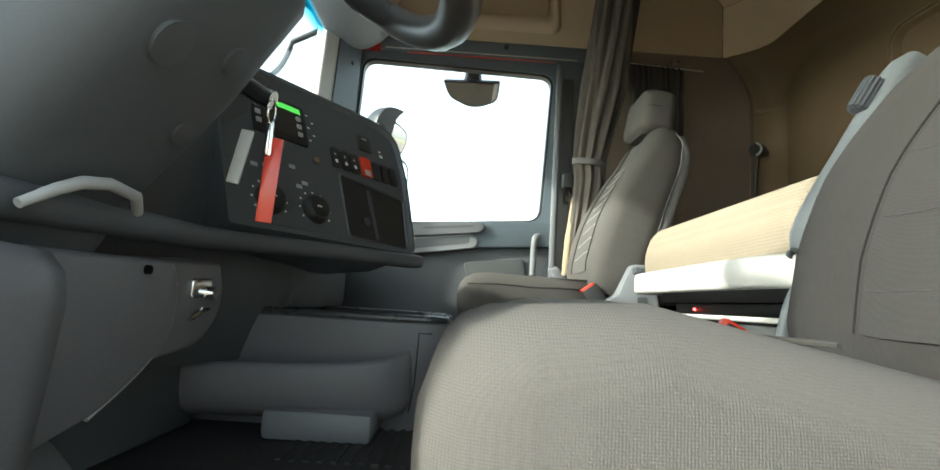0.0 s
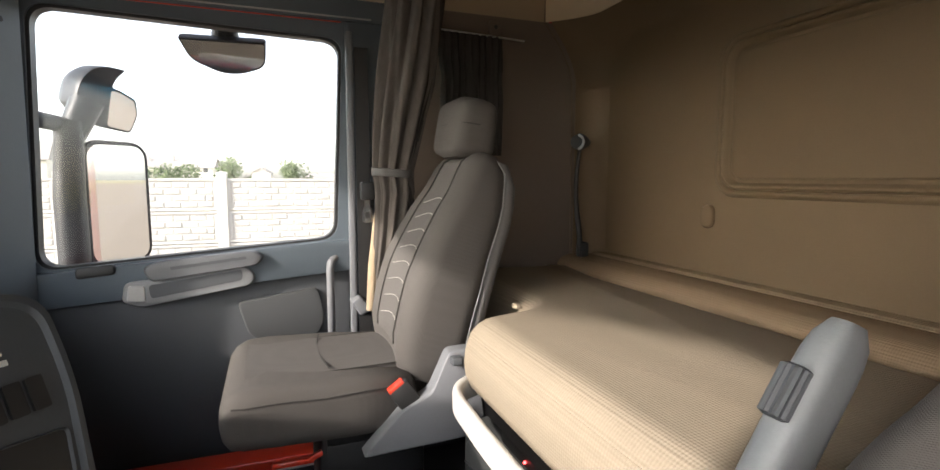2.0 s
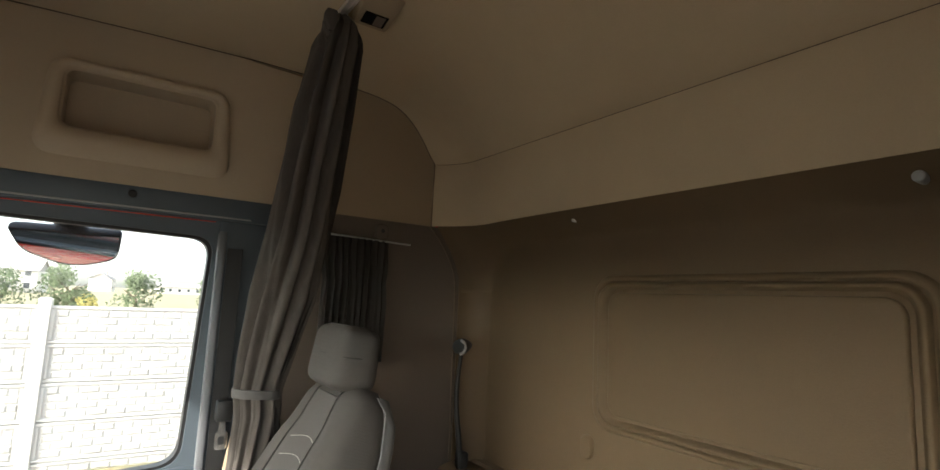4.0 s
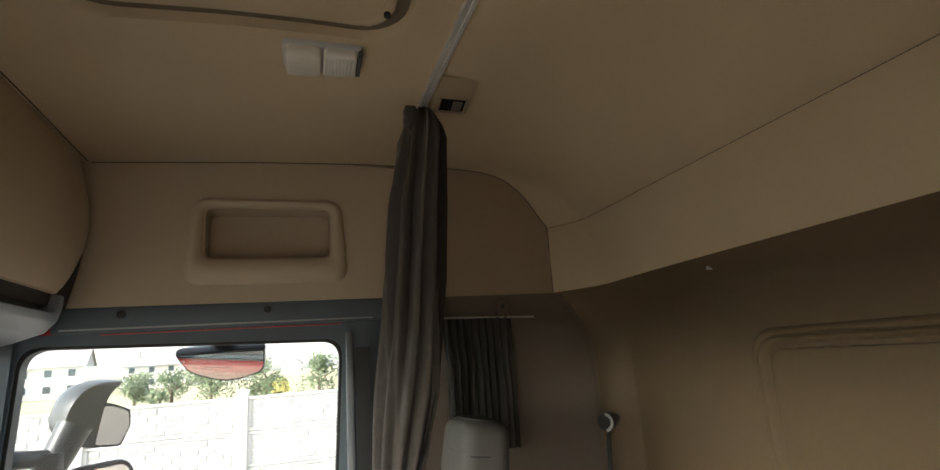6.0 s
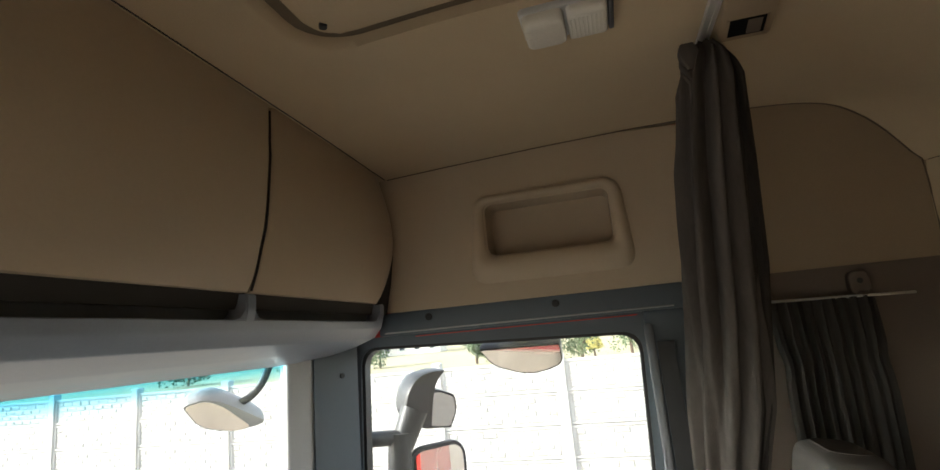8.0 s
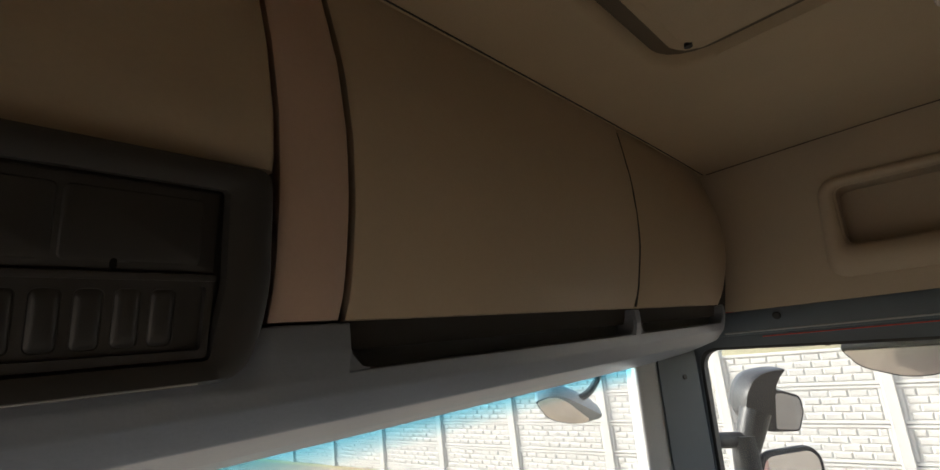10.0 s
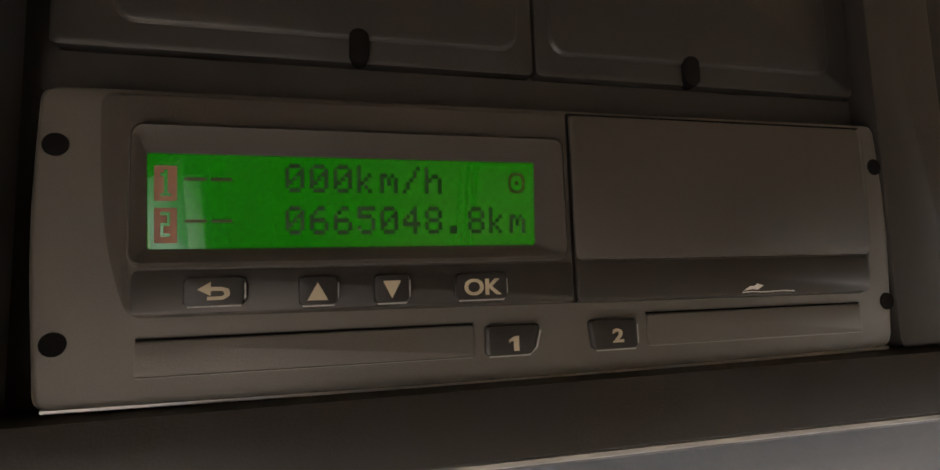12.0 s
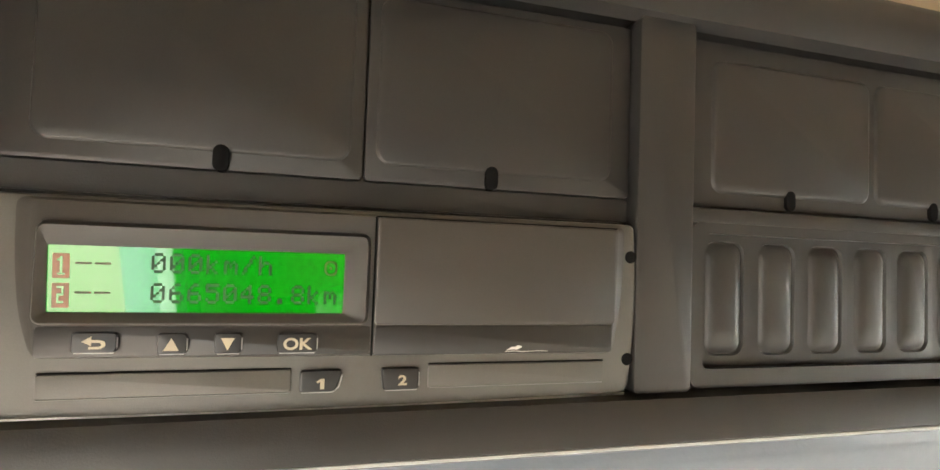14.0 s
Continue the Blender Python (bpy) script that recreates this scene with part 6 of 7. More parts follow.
# steering column and wheel
wheel = thing("steering_wheel", (-0.745, 0.29, 0.855), "dark grey four-spoke steering wheel with buttons", "steering wheel")
WC = Vector((-0.745, 0.292, 0.856))
A = radians(50)
WU, WV, WN = Vector((1, 0, 0)), Vector((0, math.sin(A), math.cos(A))), Vector((0, -math.cos(A), math.sin(A)))
bm = B()
R = 0.222
rows = []
for k in range(48):
    a = 2 * math.pi * k / 48
    d = math.cos(a) * WU + math.sin(a) * WV
    rows.append([WC + d * (R + 0.0205 * math.cos(b)) + WN * (0.0185 * math.sin(b)) for b in [2 * math.pi * q / 12 for q in range(12)]])
vs = [[bm.verts.new(p) for p in r] for r in rows]
for k in range(48):
    for q in range(12):
        bm.faces.new((vs[k][q], vs[(k + 1) % 48][q], vs[(k + 1) % 48][(q + 1) % 12], vs[k][(q + 1) % 12]))
part("rim", bm, mat("worn_wheel_leather", (0.056, 0.052, 0.049), 0.42, scale=300, bump=0.10), wheel, "worn grey leather rim", 60)


def wp(d):
    return lambda p: WC + WU * p[0] + WV * p[1] + WN * d


bm = B()
hub = rpoly([(-0.10, 0.055), (-0.075, -0.09), (0.075, -0.09), (0.10, 0.055)], 0.045, 6)
slab(bm, hub, wp(-0.055), wp(-0.005), 0.02)
part("hub", bm, M_DARK, wheel, "dark airbag hub", 50)
for s in (-1, 1):
    for v0, v1, w in ((0.02, 0.045, 0.03), (-0.06, -0.10, 0.026)):
        bm = B()
        tube(bm, [wp(-0.03)((s * 0.08, v0)), wp(-0.02)((s * 0.15, (v0 + v1) / 2)), wp(-0.002)((s * math.sqrt(R * R - v1 * v1), v1))], [w, w * 0.7, w * 0.5], 10)
        part("spoke", bm, M_DARK, wheel, "dark spoke", 50)
    bm = B()
    slab(bm, rpoly([(s * 0.085, 0.045), (s * 0.15, 0.055), (s * 0.15, -0.03), (s * 0.085, -0.05)], 0.012), wp(-0.03), wp(0.004), 0.006)
    pd = part("button_pad", bm, M_BLACK, wheel, "black button pad", 50)
    for r in range(3):
        for c in range(2):
            bm = B()
            x0, y0 = 0.092 + 0.028 * c, -0.028 + 0.024 * r
            slab(bm, rpoly([(s * x0, y0), (s * (x0 + 0.022), y0), (s * (x0 + 0.022), y0 + 0.018), (s * x0, y0 + 0.018)], 0.004), wp(0.003), wp(0.008), 0.002)
            part("wheel_button", bm, M_GREY if (r + c) % 2 else M_LGREY, pd, "grey wheel button", 40)
column = thing("steering_column", (-0.74, 0.42, 0.62), "dark grey steering column cowl with stalks", "steering column")
bm = B()
rows = []
for d, w, h in ((-0.06, 0.15, 0.13), (-0.10, 0.20, 0.17), (-0.22, 0.22, 0.19), (-0.36, 0.22, 0.20), (-0.50, 0.24, 0.24)):
    rows.append((WC + WN * d + WV * (-0.015), WU, WV, w, h, 0.05))
pad(bm, rows, 5)
part("cowl", bm, M_DARK, column, "dark grey column cowl", 50)
for p, rr in (((-0.790, 0.343, 0.625), 0.016), ((-0.714, 0.328, 0.646), 0.012), ((-0.696, 0.378, 0.580), 0.010)):
    bm = B()
    q = Vector(p)
    d = Vector((0, -0.82, -0.58))
    tube(bm, [q - d * 0.006, q + d * 0.003, q + d * 0.0045, q + d * 0.003, q - d * 0.004], [rr * 1.25, rr * 1.25, rr * 1.1, rr * 0.95, rr * 0.8], 16)
    part("screw_boss", bm, M_STACK, column, "dark moulded screw boss", 50)
    bm = B()
    tube(bm, [q - d * 0.004, q + d * 0.0032], rr * 0.85, 14)
    part("screw_well", bm, M_DEEP, column, "dark screw well")
bm = B()
tube(bm, [(-0.815, 0.418, 0.487), (-0.790, 0.412, 0.503), (-0.768, 0.410, 0.513), (-0.735, 0.410, 0.519), (-0.690, 0.415, 0.517), (-0.668, 0.425, 0.505)], [0.004, 0.005, 0.0055, 0.0055, 0.0055, 0.005], 10)
part("adjusting_lever", bm, M_LGREY, column, "dark column adjusting lever", 60)
for s, dd in ((-1, 0.0), (1, -0.02)):
    bm = B()
    tube(bm, [WC + WN * (-0.14) + WU * s * 0.08, WC + WN * (-0.12 + dd) + WU * s * 0.16 + WV * 0.01, WC + WN * (-0.10 + dd) + WU * s * 0.20 + WV * 0.015], [0.008, 0.009, 0.012], 10)
    part("stalk", bm, M_BLACK, column, "black column stalk", 50)
keys = thing("key_bunch", (-0.615, 0.345, 0.60), "bunch of keys with a red strap hanging from the ignition", "keys")
KP = Vector((-0.618, 0.338, 0.650))
bm = B()
tube(bm, [KP + Vector((-0.01, 0.05, 0.03)), KP, KP + Vector((0, -0.012, -0.004))], 0.011, 12)
part("ignition_barrel", bm, M_CHROME, keys, "bright ignition barrel")
bm = B()
tube(bm, [KP + Vector((0.012 * math.cos(a), -0.012, -0.016 + 0.014 * math.sin(a))) for a in [2 * math.pi * q / 16 for q in range(17)]], 0.0013, 6)
part("ring", bm, M_CHROME, keys, "steel key ring")
bm = B()
box(bm, KP + Vector((0.002, -0.012, -0.048)), (0.014, 0.004, 0.036), 0.0015)
tube(bm, [KP + Vector((0.002, -0.012, -0.03)), KP + Vector((0.002, -0.012, -0.066))], 0.005, 8)
part("key", bm, M_CHROME, keys, "steel key")
bm = B()
box(bm, KP + Vector((-0.010, 0.012, -0.072)), (0.004, 0.014, 0.060), 0.0015, Euler((radians(10), 0, 0)).to_matrix())
part("fob", bm, M_LGREY, keys, "pale grey key fob")
bm = B()
box(bm, KP + Vector((0.006, -0.016, -0.092)), (0.003, 0.017, 0.095), 0.001, Euler((radians(2), 0, radians(12))).to_matrix())
part("strap", bm, M_RED, keys, "red cloth strap")

# ---- curtains, lamps and roof fittings ----


def folds(name, parent, m, top, bot, w_top, w_bot, n, depth, label, gather=None, seed=1):
    """A hanging cloth between two edges with folds; gather (v, factor) draws it together."""
    rng = random.Random(seed)
    ph = [rng.uniform(0, 6.28) for _ in range(4)]
    top, bot = [Vector(p) for p in top], [Vector(p) for p in bot]

    def fn(u, v):
        a = interp(v, [(k / (len(top) - 1), p.x) for k, p in enumerate(top)])
        b = interp(v, [(k / (len(top) - 1), p.y) for k, p in enumerate(top)])
        c = interp(v, [(k / (len(top) - 1), p.z) for k, p in enumerate(top)])
        w = w_top + (w_bot - w_top) * v
        if gather:
            w *= 1 - gather[1] * math.exp(-((v - gather[0]) / 0.10) ** 2)
        q = (u - 0.5) * w
        f = depth * (math.sin(u * n * 6.283 + ph[0] + 0.6 * math.sin(v * 3 + ph[1])) + 0.45 * math.sin(u * n * 2.3 * 6.283 + ph[2] + v * 2))
        f *= min(1, 0.5 + v * 1.5)
        d = bot[0]
        return Vector((a, b, c)) + d * q + Vector((-d.y, d.x, 0)) * f

    bm = B()
    sheet(bm, fn, 64, 40, (-0.002, 0.001, 0))
    return part(name, bm, m, parent, label, 70)


curtain = thing("cab_curtain", (0.98, -0.36, 0.57), "grey brown pleated curtain tied back at the door pillar", "curtain")
CP = [(2.058, 0.590, -0.445, 0.022, 0.020), (2.02, 0.580, -0.442, 0.050, 0.030), (1.96, 0.575, -0.432, 0.055, 0.052), (1.80, 0.605, -0.418, 0.055, 0.066), (1.60, 0.655, -0.410, 0.052, 0.070), (1.48, 0.690, -0.408, 0.050, 0.072), (1.30, 0.790, -0.408, 0.045, 0.076), (1.15, 0.865, -0.400, 0.040, 0.066), (1.04, 0.905, -0.392, 0.034, 0.056), (0.97, 0.922, -0.402, 0.038, 0.054), (0.85, 0.940, -0.392, 0.034, 0.048), (0.66, 0.962, -0.366, 0.030, 0.036)]


def bunch(name, parent, m, rows, label, seed):
    """A hanging cloth drawn together into one bunch of folds; rows of z, x, y and half depths along x and y."""
    rng = random.Random(seed)
    ph = [rng.uniform(0, 6.28) for _ in range(6)]
    bm = B()
    out = []
    tab = sorted(rows)
    for k in range(73):
        z = rows[0][0] + (rows[-1][0] - rows[0][0]) * k / 72
        x, y, a, b = [interp(z, [(r[0], r[c]) for r in tab]) for c in (1, 2, 3, 4)]
        ring = []
        for q in range(120):
            w = 6.28319 * q / 120
            wob = 0.5 * math.sin(z * 4 + ph[3])
            r = 1.10 - 0.42 * abs(math.sin(4.5 * w + ph[0] + wob)) ** 3 + 0.22 * abs(math.sin(10.5 * w)) * math.exp(-((z - 2.005) / 0.035) ** 2) + 0.10 * math.sin(11 * w + ph[1] + 0.8 * math.sin(z * 6 + ph[4])) + 0.05 * math.sin(19 * w + ph[2] + z * 3)
            r += 0.05 * noise.noise(Vector((2 * math.cos(w), 2 * math.sin(w), z * 5 + seed)))
            ring.append(Vector((x + a * r * math.cos(w), y + b * r * math.sin(w), z + 0.006 * math.sin(5 * w + ph[5]) * (k == 72))))
        out.append(ring)
    rings(bm, out)
    return part(name, bm, m, parent, label, 70)


bunch("drape", curtain, M_CURT, CP, "bunched grey brown cloth", 3)
# a second, slimmer bunch in a darker colour, set rearward of the drape
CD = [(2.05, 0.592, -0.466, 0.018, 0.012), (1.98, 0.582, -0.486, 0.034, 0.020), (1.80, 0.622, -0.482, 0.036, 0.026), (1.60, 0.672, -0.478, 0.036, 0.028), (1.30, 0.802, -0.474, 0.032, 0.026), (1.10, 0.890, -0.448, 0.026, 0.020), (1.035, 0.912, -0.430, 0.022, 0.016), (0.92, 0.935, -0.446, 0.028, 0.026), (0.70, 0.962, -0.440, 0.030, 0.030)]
bunch("dark_side", curtain, M_CURT2, CD, "darker bunch on the rearward side", 7)
# gathers at the top, hooked along the rail
for k in range(7):
    x = 0.560 + 0.013 * k
    bm = B()
    rows = []
    for q in range(9):
        t = q / 8
        z = 2.036 - 0.014 * k - 0.055 * t
        rows.append([Vector((x - 0.03 + 0.002 * k + 0.004 * math.sin(3 * t + k) + a, -0.402 - 0.002 * k + b, z)) for a, b in rrect(0.010 + 0.010 * math.sin(math.pi * t), 0.016 + 0.022 * math.sin(math.pi * min(1, t + 0.15)), 0.005, 3)])
    rings(bm, rows)
    part("pleat", bm, M_CURT, curtain, "", 70)
bm = B()
tube(bm, [(0.950, -0.362, 0.965), (0.955, -0.350, 0.87), (0.962, -0.336, 0.72), (0.966, -0.328, 0.575)], [0.008, 0.013, 0.017, 0.016], 10)
part("lining", bm, M_LINING, curtain, "sandy lining edge", 60)
bm = B()
rows = []
for q in range(25):
    a = 2 * math.pi * q / 24
    out = Vector((math.cos(a), math.sin(a), 0))
    rows.append((Vector((0.905, -0.392, 1.033)) + Vector((0.038 * out.x, 0.064 * out.y, 0.005 * out.y)), out, Vector((0, 0, 1)), 0.007, 0.026, 0.003))
pad(bm, rows, 3, False)
part("tie_band", bm, M_SHELL, curtain, "dark cloth tie-back band", 60)
rail = thing("curtain_rail", (0, -0.447, 2.06), "slim aluminium curtain rail under the roof", "rail")
bm = B()
pts = [(x / 10 * 0.62, -0.449, roof_z(x / 10 * 0.62, -0.449) - 0.006) for x in range(-10, 11)]
rings(bm, [[Vector(p) + Vector((0, a, b)) for a, b in ((-0.011, 0.006), (-0.011, -0.006), (-0.003, -0.006), (-0.003, -0.002), (0.003, -0.002), (0.003, -0.006), (0.011, -0.006), (0.011, 0.006))] for p in pts])
part("profile", bm, M_RAIL, rail, "aluminium profile", 30)

small = thing("side_curtain", (1.01, -0.75, 1.2), "short dark curtain on a thin rod over the bunk", "curtain")
folds("drape", small, M_CURT2, [(1.000, -0.700, 1.520), (0.99, -0.702, 1.35), (0.99, -0.70, 1.10)], [Vector((0.06, -1, 0))], 0.245, 0.23, 9.3, 0.008, "gathered dark cloth", (0.45, 0.06), 8)
bm = B()
tube(bm, [(1.000, -0.57, 1.526), (1.010, -0.912, 1.517)], 0.0035, 8)
part("rod", bm, M_ALU, small, "thin metal rod")
for y in (-0.575, -0.802):
    bm = B()
    slab(bm, [Vector(p) + Vector((y, 1.553)) for p in rrect(0.048, 0.062, 0.018, 5)], yz(1.036), yz(1.016), 0.006)
    box(bm, (1.014, y, 1.524), (0.020, 0.020, 0.014), 0.004)
    bk = part("rod_bracket", bm, M_SIDE, small, "taupe rod bracket", 40)
    bm = B()
    slab(bm, [Vector(p) + Vector((y, 1.558)) for p in rrect(0.014, 0.014, 0.0069, 6)], yz(1.018), yz(1.0145))
    part("screw", bm, M_BLACK, bk, "black screw")

LX, LY = 0.421, -0.180
lz = roof_z(LX, LY)
lamp = thing("ceiling_lamp", (LX, LY, lz - 0.02), "white interior lamp with two prismatic lenses on the roof, off", "lamp")
lr = Euler((0, 0, radians(-1.5))).to_matrix()


def lamp_pad(y0, y1, w0, w1, z0, z1, rr):
    """A rounded block hanging from the roof between y0 and y1, narrowing downwards."""
    out = B()
    ym = (y0 + y1) / 2
    rows = []
    for k, (w, h, z) in enumerate(((w0, y1 - y0, z0), (w0, y1 - y0, z0 + (z1 - z0) * 0.5), (w0 * 0.6 + w1 * 0.4, (y1 - y0) * 0.985, z0 + (z1 - z0) * 0.85), (w1, (y1 - y0) * 0.94, z1))):
        rows.append([Vector((LX, LY, lz + z)) + lr @ Vector((p[0], ym + p[1], 0)) for p in rrect(w, h, rr, 4)])
    rings(out, rows)
    return out


part("base", lamp_pad(-0.086, 0.086, 0.106, 0.102, 0.004, -0.012, 0.012), M_PALE, lamp, "pale lamp base", 40)
part("lens", lamp_pad(0.004, 0.081, 0.098, 0.080, -0.010, -0.034, 0.014), M_LENS, lamp, "frosted bulging lens", 50)
part("lens", lamp_pad(-0.074, -0.001, 0.098, 0.080, -0.010, -0.030, 0.010), M_LENS, lamp, "frosted ribbed lens", 50)
for q in range(9):
    bm = B()
    box(bm, Vector((LX, LY, lz - 0.0302)) + lr @ Vector((0.004, -0.066 + 0.0075 * q, 0)), (0.066, 0.0034, 0.0016), 0.0006, lr)
    part("lens_rib", bm, M_LENS, lamp)
bm = B()
box(bm, Vector((LX, LY, lz - 0.012)) + lr @ Vector((0.0, -0.081, 0)), (0.096, 0.010, 0.022), 0.003, lr)
part("switch", bm, M_DARK, lamp, "dark rocker switch at the end", 40)
vz = roof_z(0.50, -0.50)
vent = thing("roof_vent", (0.495, -0.511, vz - 0.03), "small beige wedge shaped vent housing on the roof", "vent")
bm = B()
rings(bm, [[Vector((x, -0.511 + e * 0.052 * k, vz + 0.01)) for e in (-1, 1)] + [Vector((x, -0.511 + 0.048 * k, vz - d)), Vector((x, -0.511 - 0.048 * k, vz - d))] for x, k, d in ((0.432, 0.94, 0.004), (0.440, 1.0, 0.010), (0.480, 1.0, 0.022), (0.540, 0.98, 0.040), (0.552, 0.95, 0.040), (0.562, 0.90, 0.026))])
bmesh.ops.bevel(bm, geom=[e for e in bm.edges if abs(e.verts[0].co.x - e.verts[1].co.x) > 0.004 and e.verts[0].co.z < vz], offset=0.004, segments=2, affect="EDGES", profile=0.5)
# darker than the roof's beige: the housing's shading is put into its colour
part("housing", bm, M_UPPER, vent, "beige housing, darkened for its shading", 40)
vr = Euler((0, radians(16.5), 0)).to_matrix()
bm = B()
box(bm, (0.519, -0.511, vz - 0.0330), (0.042, 0.066, 0.004), 0.0015, vr)
part("opening", bm, M_DEEP, vent, "dark opening", 30)
bm = B()
box(bm, (0.519, -0.524, vz - 0.0345), (0.034, 0.026, 0.004), 0.001, vr)
part("louvre", bm, M_SIDE, vent, "taupe louvre", 30)
for e in (-1, 1):
    bm = B()
    box(bm, (0.519, -0.511 + e * 0.0355, vz - 0.0345), (0.046, 0.005, 0.004), 0.0012, vr)
    part("opening_edge", bm, M_UPPER, vent, "beige edge", 30)
hatch = thing("roof_hatch", (0, HATCH[1], 2.11), "beige roof hatch panel in a rounded recess", "hatch")
bm = B()
HP = rrect(2 * HATCH[2] - 0.12, 2 * HATCH[3] - 0.12, 0.07, 8)
rings(bm, [[Vector((p[0] * k, HATCH[1] + p[1] * k, roof_z(p[0] * k, HATCH[1] + p[1] * k) + 0.004 + dz)) for p in HP] for k, dz in ((1.0, 0.004), (1.0, -0.002), (0.99, -0.004), (0.80, -0.004), (0.6, -0.004), (0.4, -0.004), (0.2, -0.004))])
part("panel", bm, M_ROOF, hatch, "beige felt hatch panel", 60)


def fine(pts, n=8):
    return [Vector(a).lerp(Vector(b), q / n) for a, b in zip(pts, pts[1:] + pts[:1]) for q in range(n)]


def on_roof(d):
    return lambda p: Vector((p[0], HATCH[1] + p[1], roof_z(p[0], HATCH[1] + p[1]) + d))


# brown ring added in the groove, its colour stands for the shade there
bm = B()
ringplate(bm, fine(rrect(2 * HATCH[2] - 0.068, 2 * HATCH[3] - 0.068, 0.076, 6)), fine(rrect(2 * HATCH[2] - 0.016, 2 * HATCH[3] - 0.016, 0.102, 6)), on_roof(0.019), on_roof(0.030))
part("shade_ring", bm, mat("brown_groove_shade", (0.12, 0.092, 0.058), 0.85, scale=200, bump=0.2), hatch, "brown ring painting the shade in the groove", 50)
for x, y in ((0.245, -0.300), (0.258, 0.240)):
    bm = B()
    tube(bm, [(x, y, roof_z(x, y) + 0.008), (x, y, roof_z(x, y) - 0.003)], 0.0075, 12)
    part("screw", bm, M_BLACK, hatch, "black screw")

belt = thing("seat_belt", (1.03, -0.335, 0.5), "black seat belt with steel tongue on the pillar", "seat belt")
bm = B()
rings(bm, [[Vector((1.043, -0.345, z)), Vector((1.043, -0.300, z)), Vector((1.040, -0.300, z)), Vector((1.040, -0.345, z))] for z in (0.45, 0.7, 1.0, 1.45)])
part("webbing", bm, M_BLACK, belt, "black webbing", 0)
bm = B()
box(bm, (0.988, -0.326, 0.975), (0.040, 0.044, 0.060), 0.006)
part("guide", bm, M_BLACK, belt, "black plastic guide", 40)
bm = B()
ringplate(bm, [Vector(p) * 0.45 + Vector((-0.322, 0.895)) for p in rrect(0.034, 0.05, 0.008, 3)], [Vector(p) + Vector((-0.322, 0.895)) for p in rrect(0.034, 0.05, 0.008, 3)], yz(0.969), yz(0.973))
slab(bm, [(-0.332, 0.915), (-0.312, 0.915), (-0.314, 0.965), (-0.330, 0.965)], yz(0.970), yz(0.973))
part("tongue", bm, M_CHROME, belt, "steel tongue", 0)
bm = B()
slab(bm, rpoly([(-0.345, 0.565), (-0.30, 0.545), (-0.265, 0.60), (-0.30, 0.615)], 0.01), yz(1.05), yz(1.00), 0.01)
part("anchor_cover", bm, M_GREY, belt, "grey anchor cover", 40)

cord = thing("reading_lamp", (0.93, -1.13, 0.75), "small black reading lamp with cord on the corner", "lamp")
bm = B()
tube(bm, [(0.985, -1.175, 1.155), (0.965, -1.145, 1.155), (0.950, -1.122, 1.154), (0.938, -1.100, 1.153)], [0.014, 0.024, 0.030, 0.027], 16)
part("head", bm, M_BLACK, cord, "black round lamp head", 50)
bm = B()
tube(bm, [Vector((0.938, -1.100, 1.153)) + Vector((-0.55, -0.83, 0)) * (0.026 * math.cos(a)) + Vector((-0.006, 0.006, 0.027 * math.sin(a))) for a in [radians(-75 + 10 * q) for q in range(16)]], 0.0050, 8)
part("ring", bm, M_PALE, cord, "pale lamp ring", 50)
bm = B()
tube(bm, arc((0.962, -1.130, 1.135), (0.985, -1.120, 1.00), (0.965, -1.125, 0.88), 10) + arc((0.965, -1.125, 0.88), (0.945, -1.128, 0.80), (0.948, -1.130, 0.72), 8)[1:], [0.007 + 0.004 * min(1, q / 14) for q in range(19)], 8)
part("flex", bm, M_BLACK, cord, "black flexible cord", 60)
bm = B()
box(bm, (0.955, -1.145, 0.745), (0.046, 0.036, 0.06), 0.01)
part("socket", bm, M_BLACK, cord, "black socket", 40)

# ---- mirrors outside the cab ----


M_HOUSING = mat("black_mirror_plastic", (0.022, 0.024, 0.027), 0.42, scale=30, bump=0.0, grain=0.04, spec=0.3)
M_CASE = mat("grey_mirror_plastic", (0.20, 0.205, 0.21), 0.45, scale=30, bump=0.0, grain=0.04)


def mirror(name, c, right, up, outline, pane, label, depth, arms, hm=None):
    """A mirror: outline of its housing and of its glass, across and up, in metres."""
    c, right = Vector(c), Vector(right).normalized()
    up = (Vector(up) - right * right.dot(Vector(up))).normalized()
    nrm = right.cross(up)
    th = thing(name, c - up * 0.05, label, "mirror", "truck mirrors")
    mid = sum((Vector(p) for p in outline), Vector((0, 0))) / len(outline)
    bm = B()
    rows = []
    for k, d in ((0.985, -0.006), (1.0, 0.0), (1.0, 0.014), (0.96, depth * 0.5), (0.80, depth * 0.85), (0.45, depth)):
        rows.append([c + right * q.x + up * q.y - nrm * d for q in [mid.lerp(Vector(p), k) for p in outline]])
    rings(bm, rows)
    part("housing", bm, hm or M_HOUSING, th, "dark mirror housing" if hm is None else "grey mirror housing", 50)
    gm = sum((Vector(p) for p in pane), Vector((0, 0))) / len(pane)
    bm = B()
    rows = []
    for k, d in ((1.0, 0.002), (1.0, 0.007)):
        rows.append([c + right * q.x + up * q.y + nrm * d for q in [gm.lerp(Vector(p), k) for p in pane]])
    rings(bm, rows)
    part("glass", bm, M_MIRROR, th, "mirror glass", 0)
    for a in arms:
        bm = B()
        tube(bm, a[0], a[1], 12)
        part("arm", bm, M_HOUSING, th, "dark mirror arm", 60)
    return th


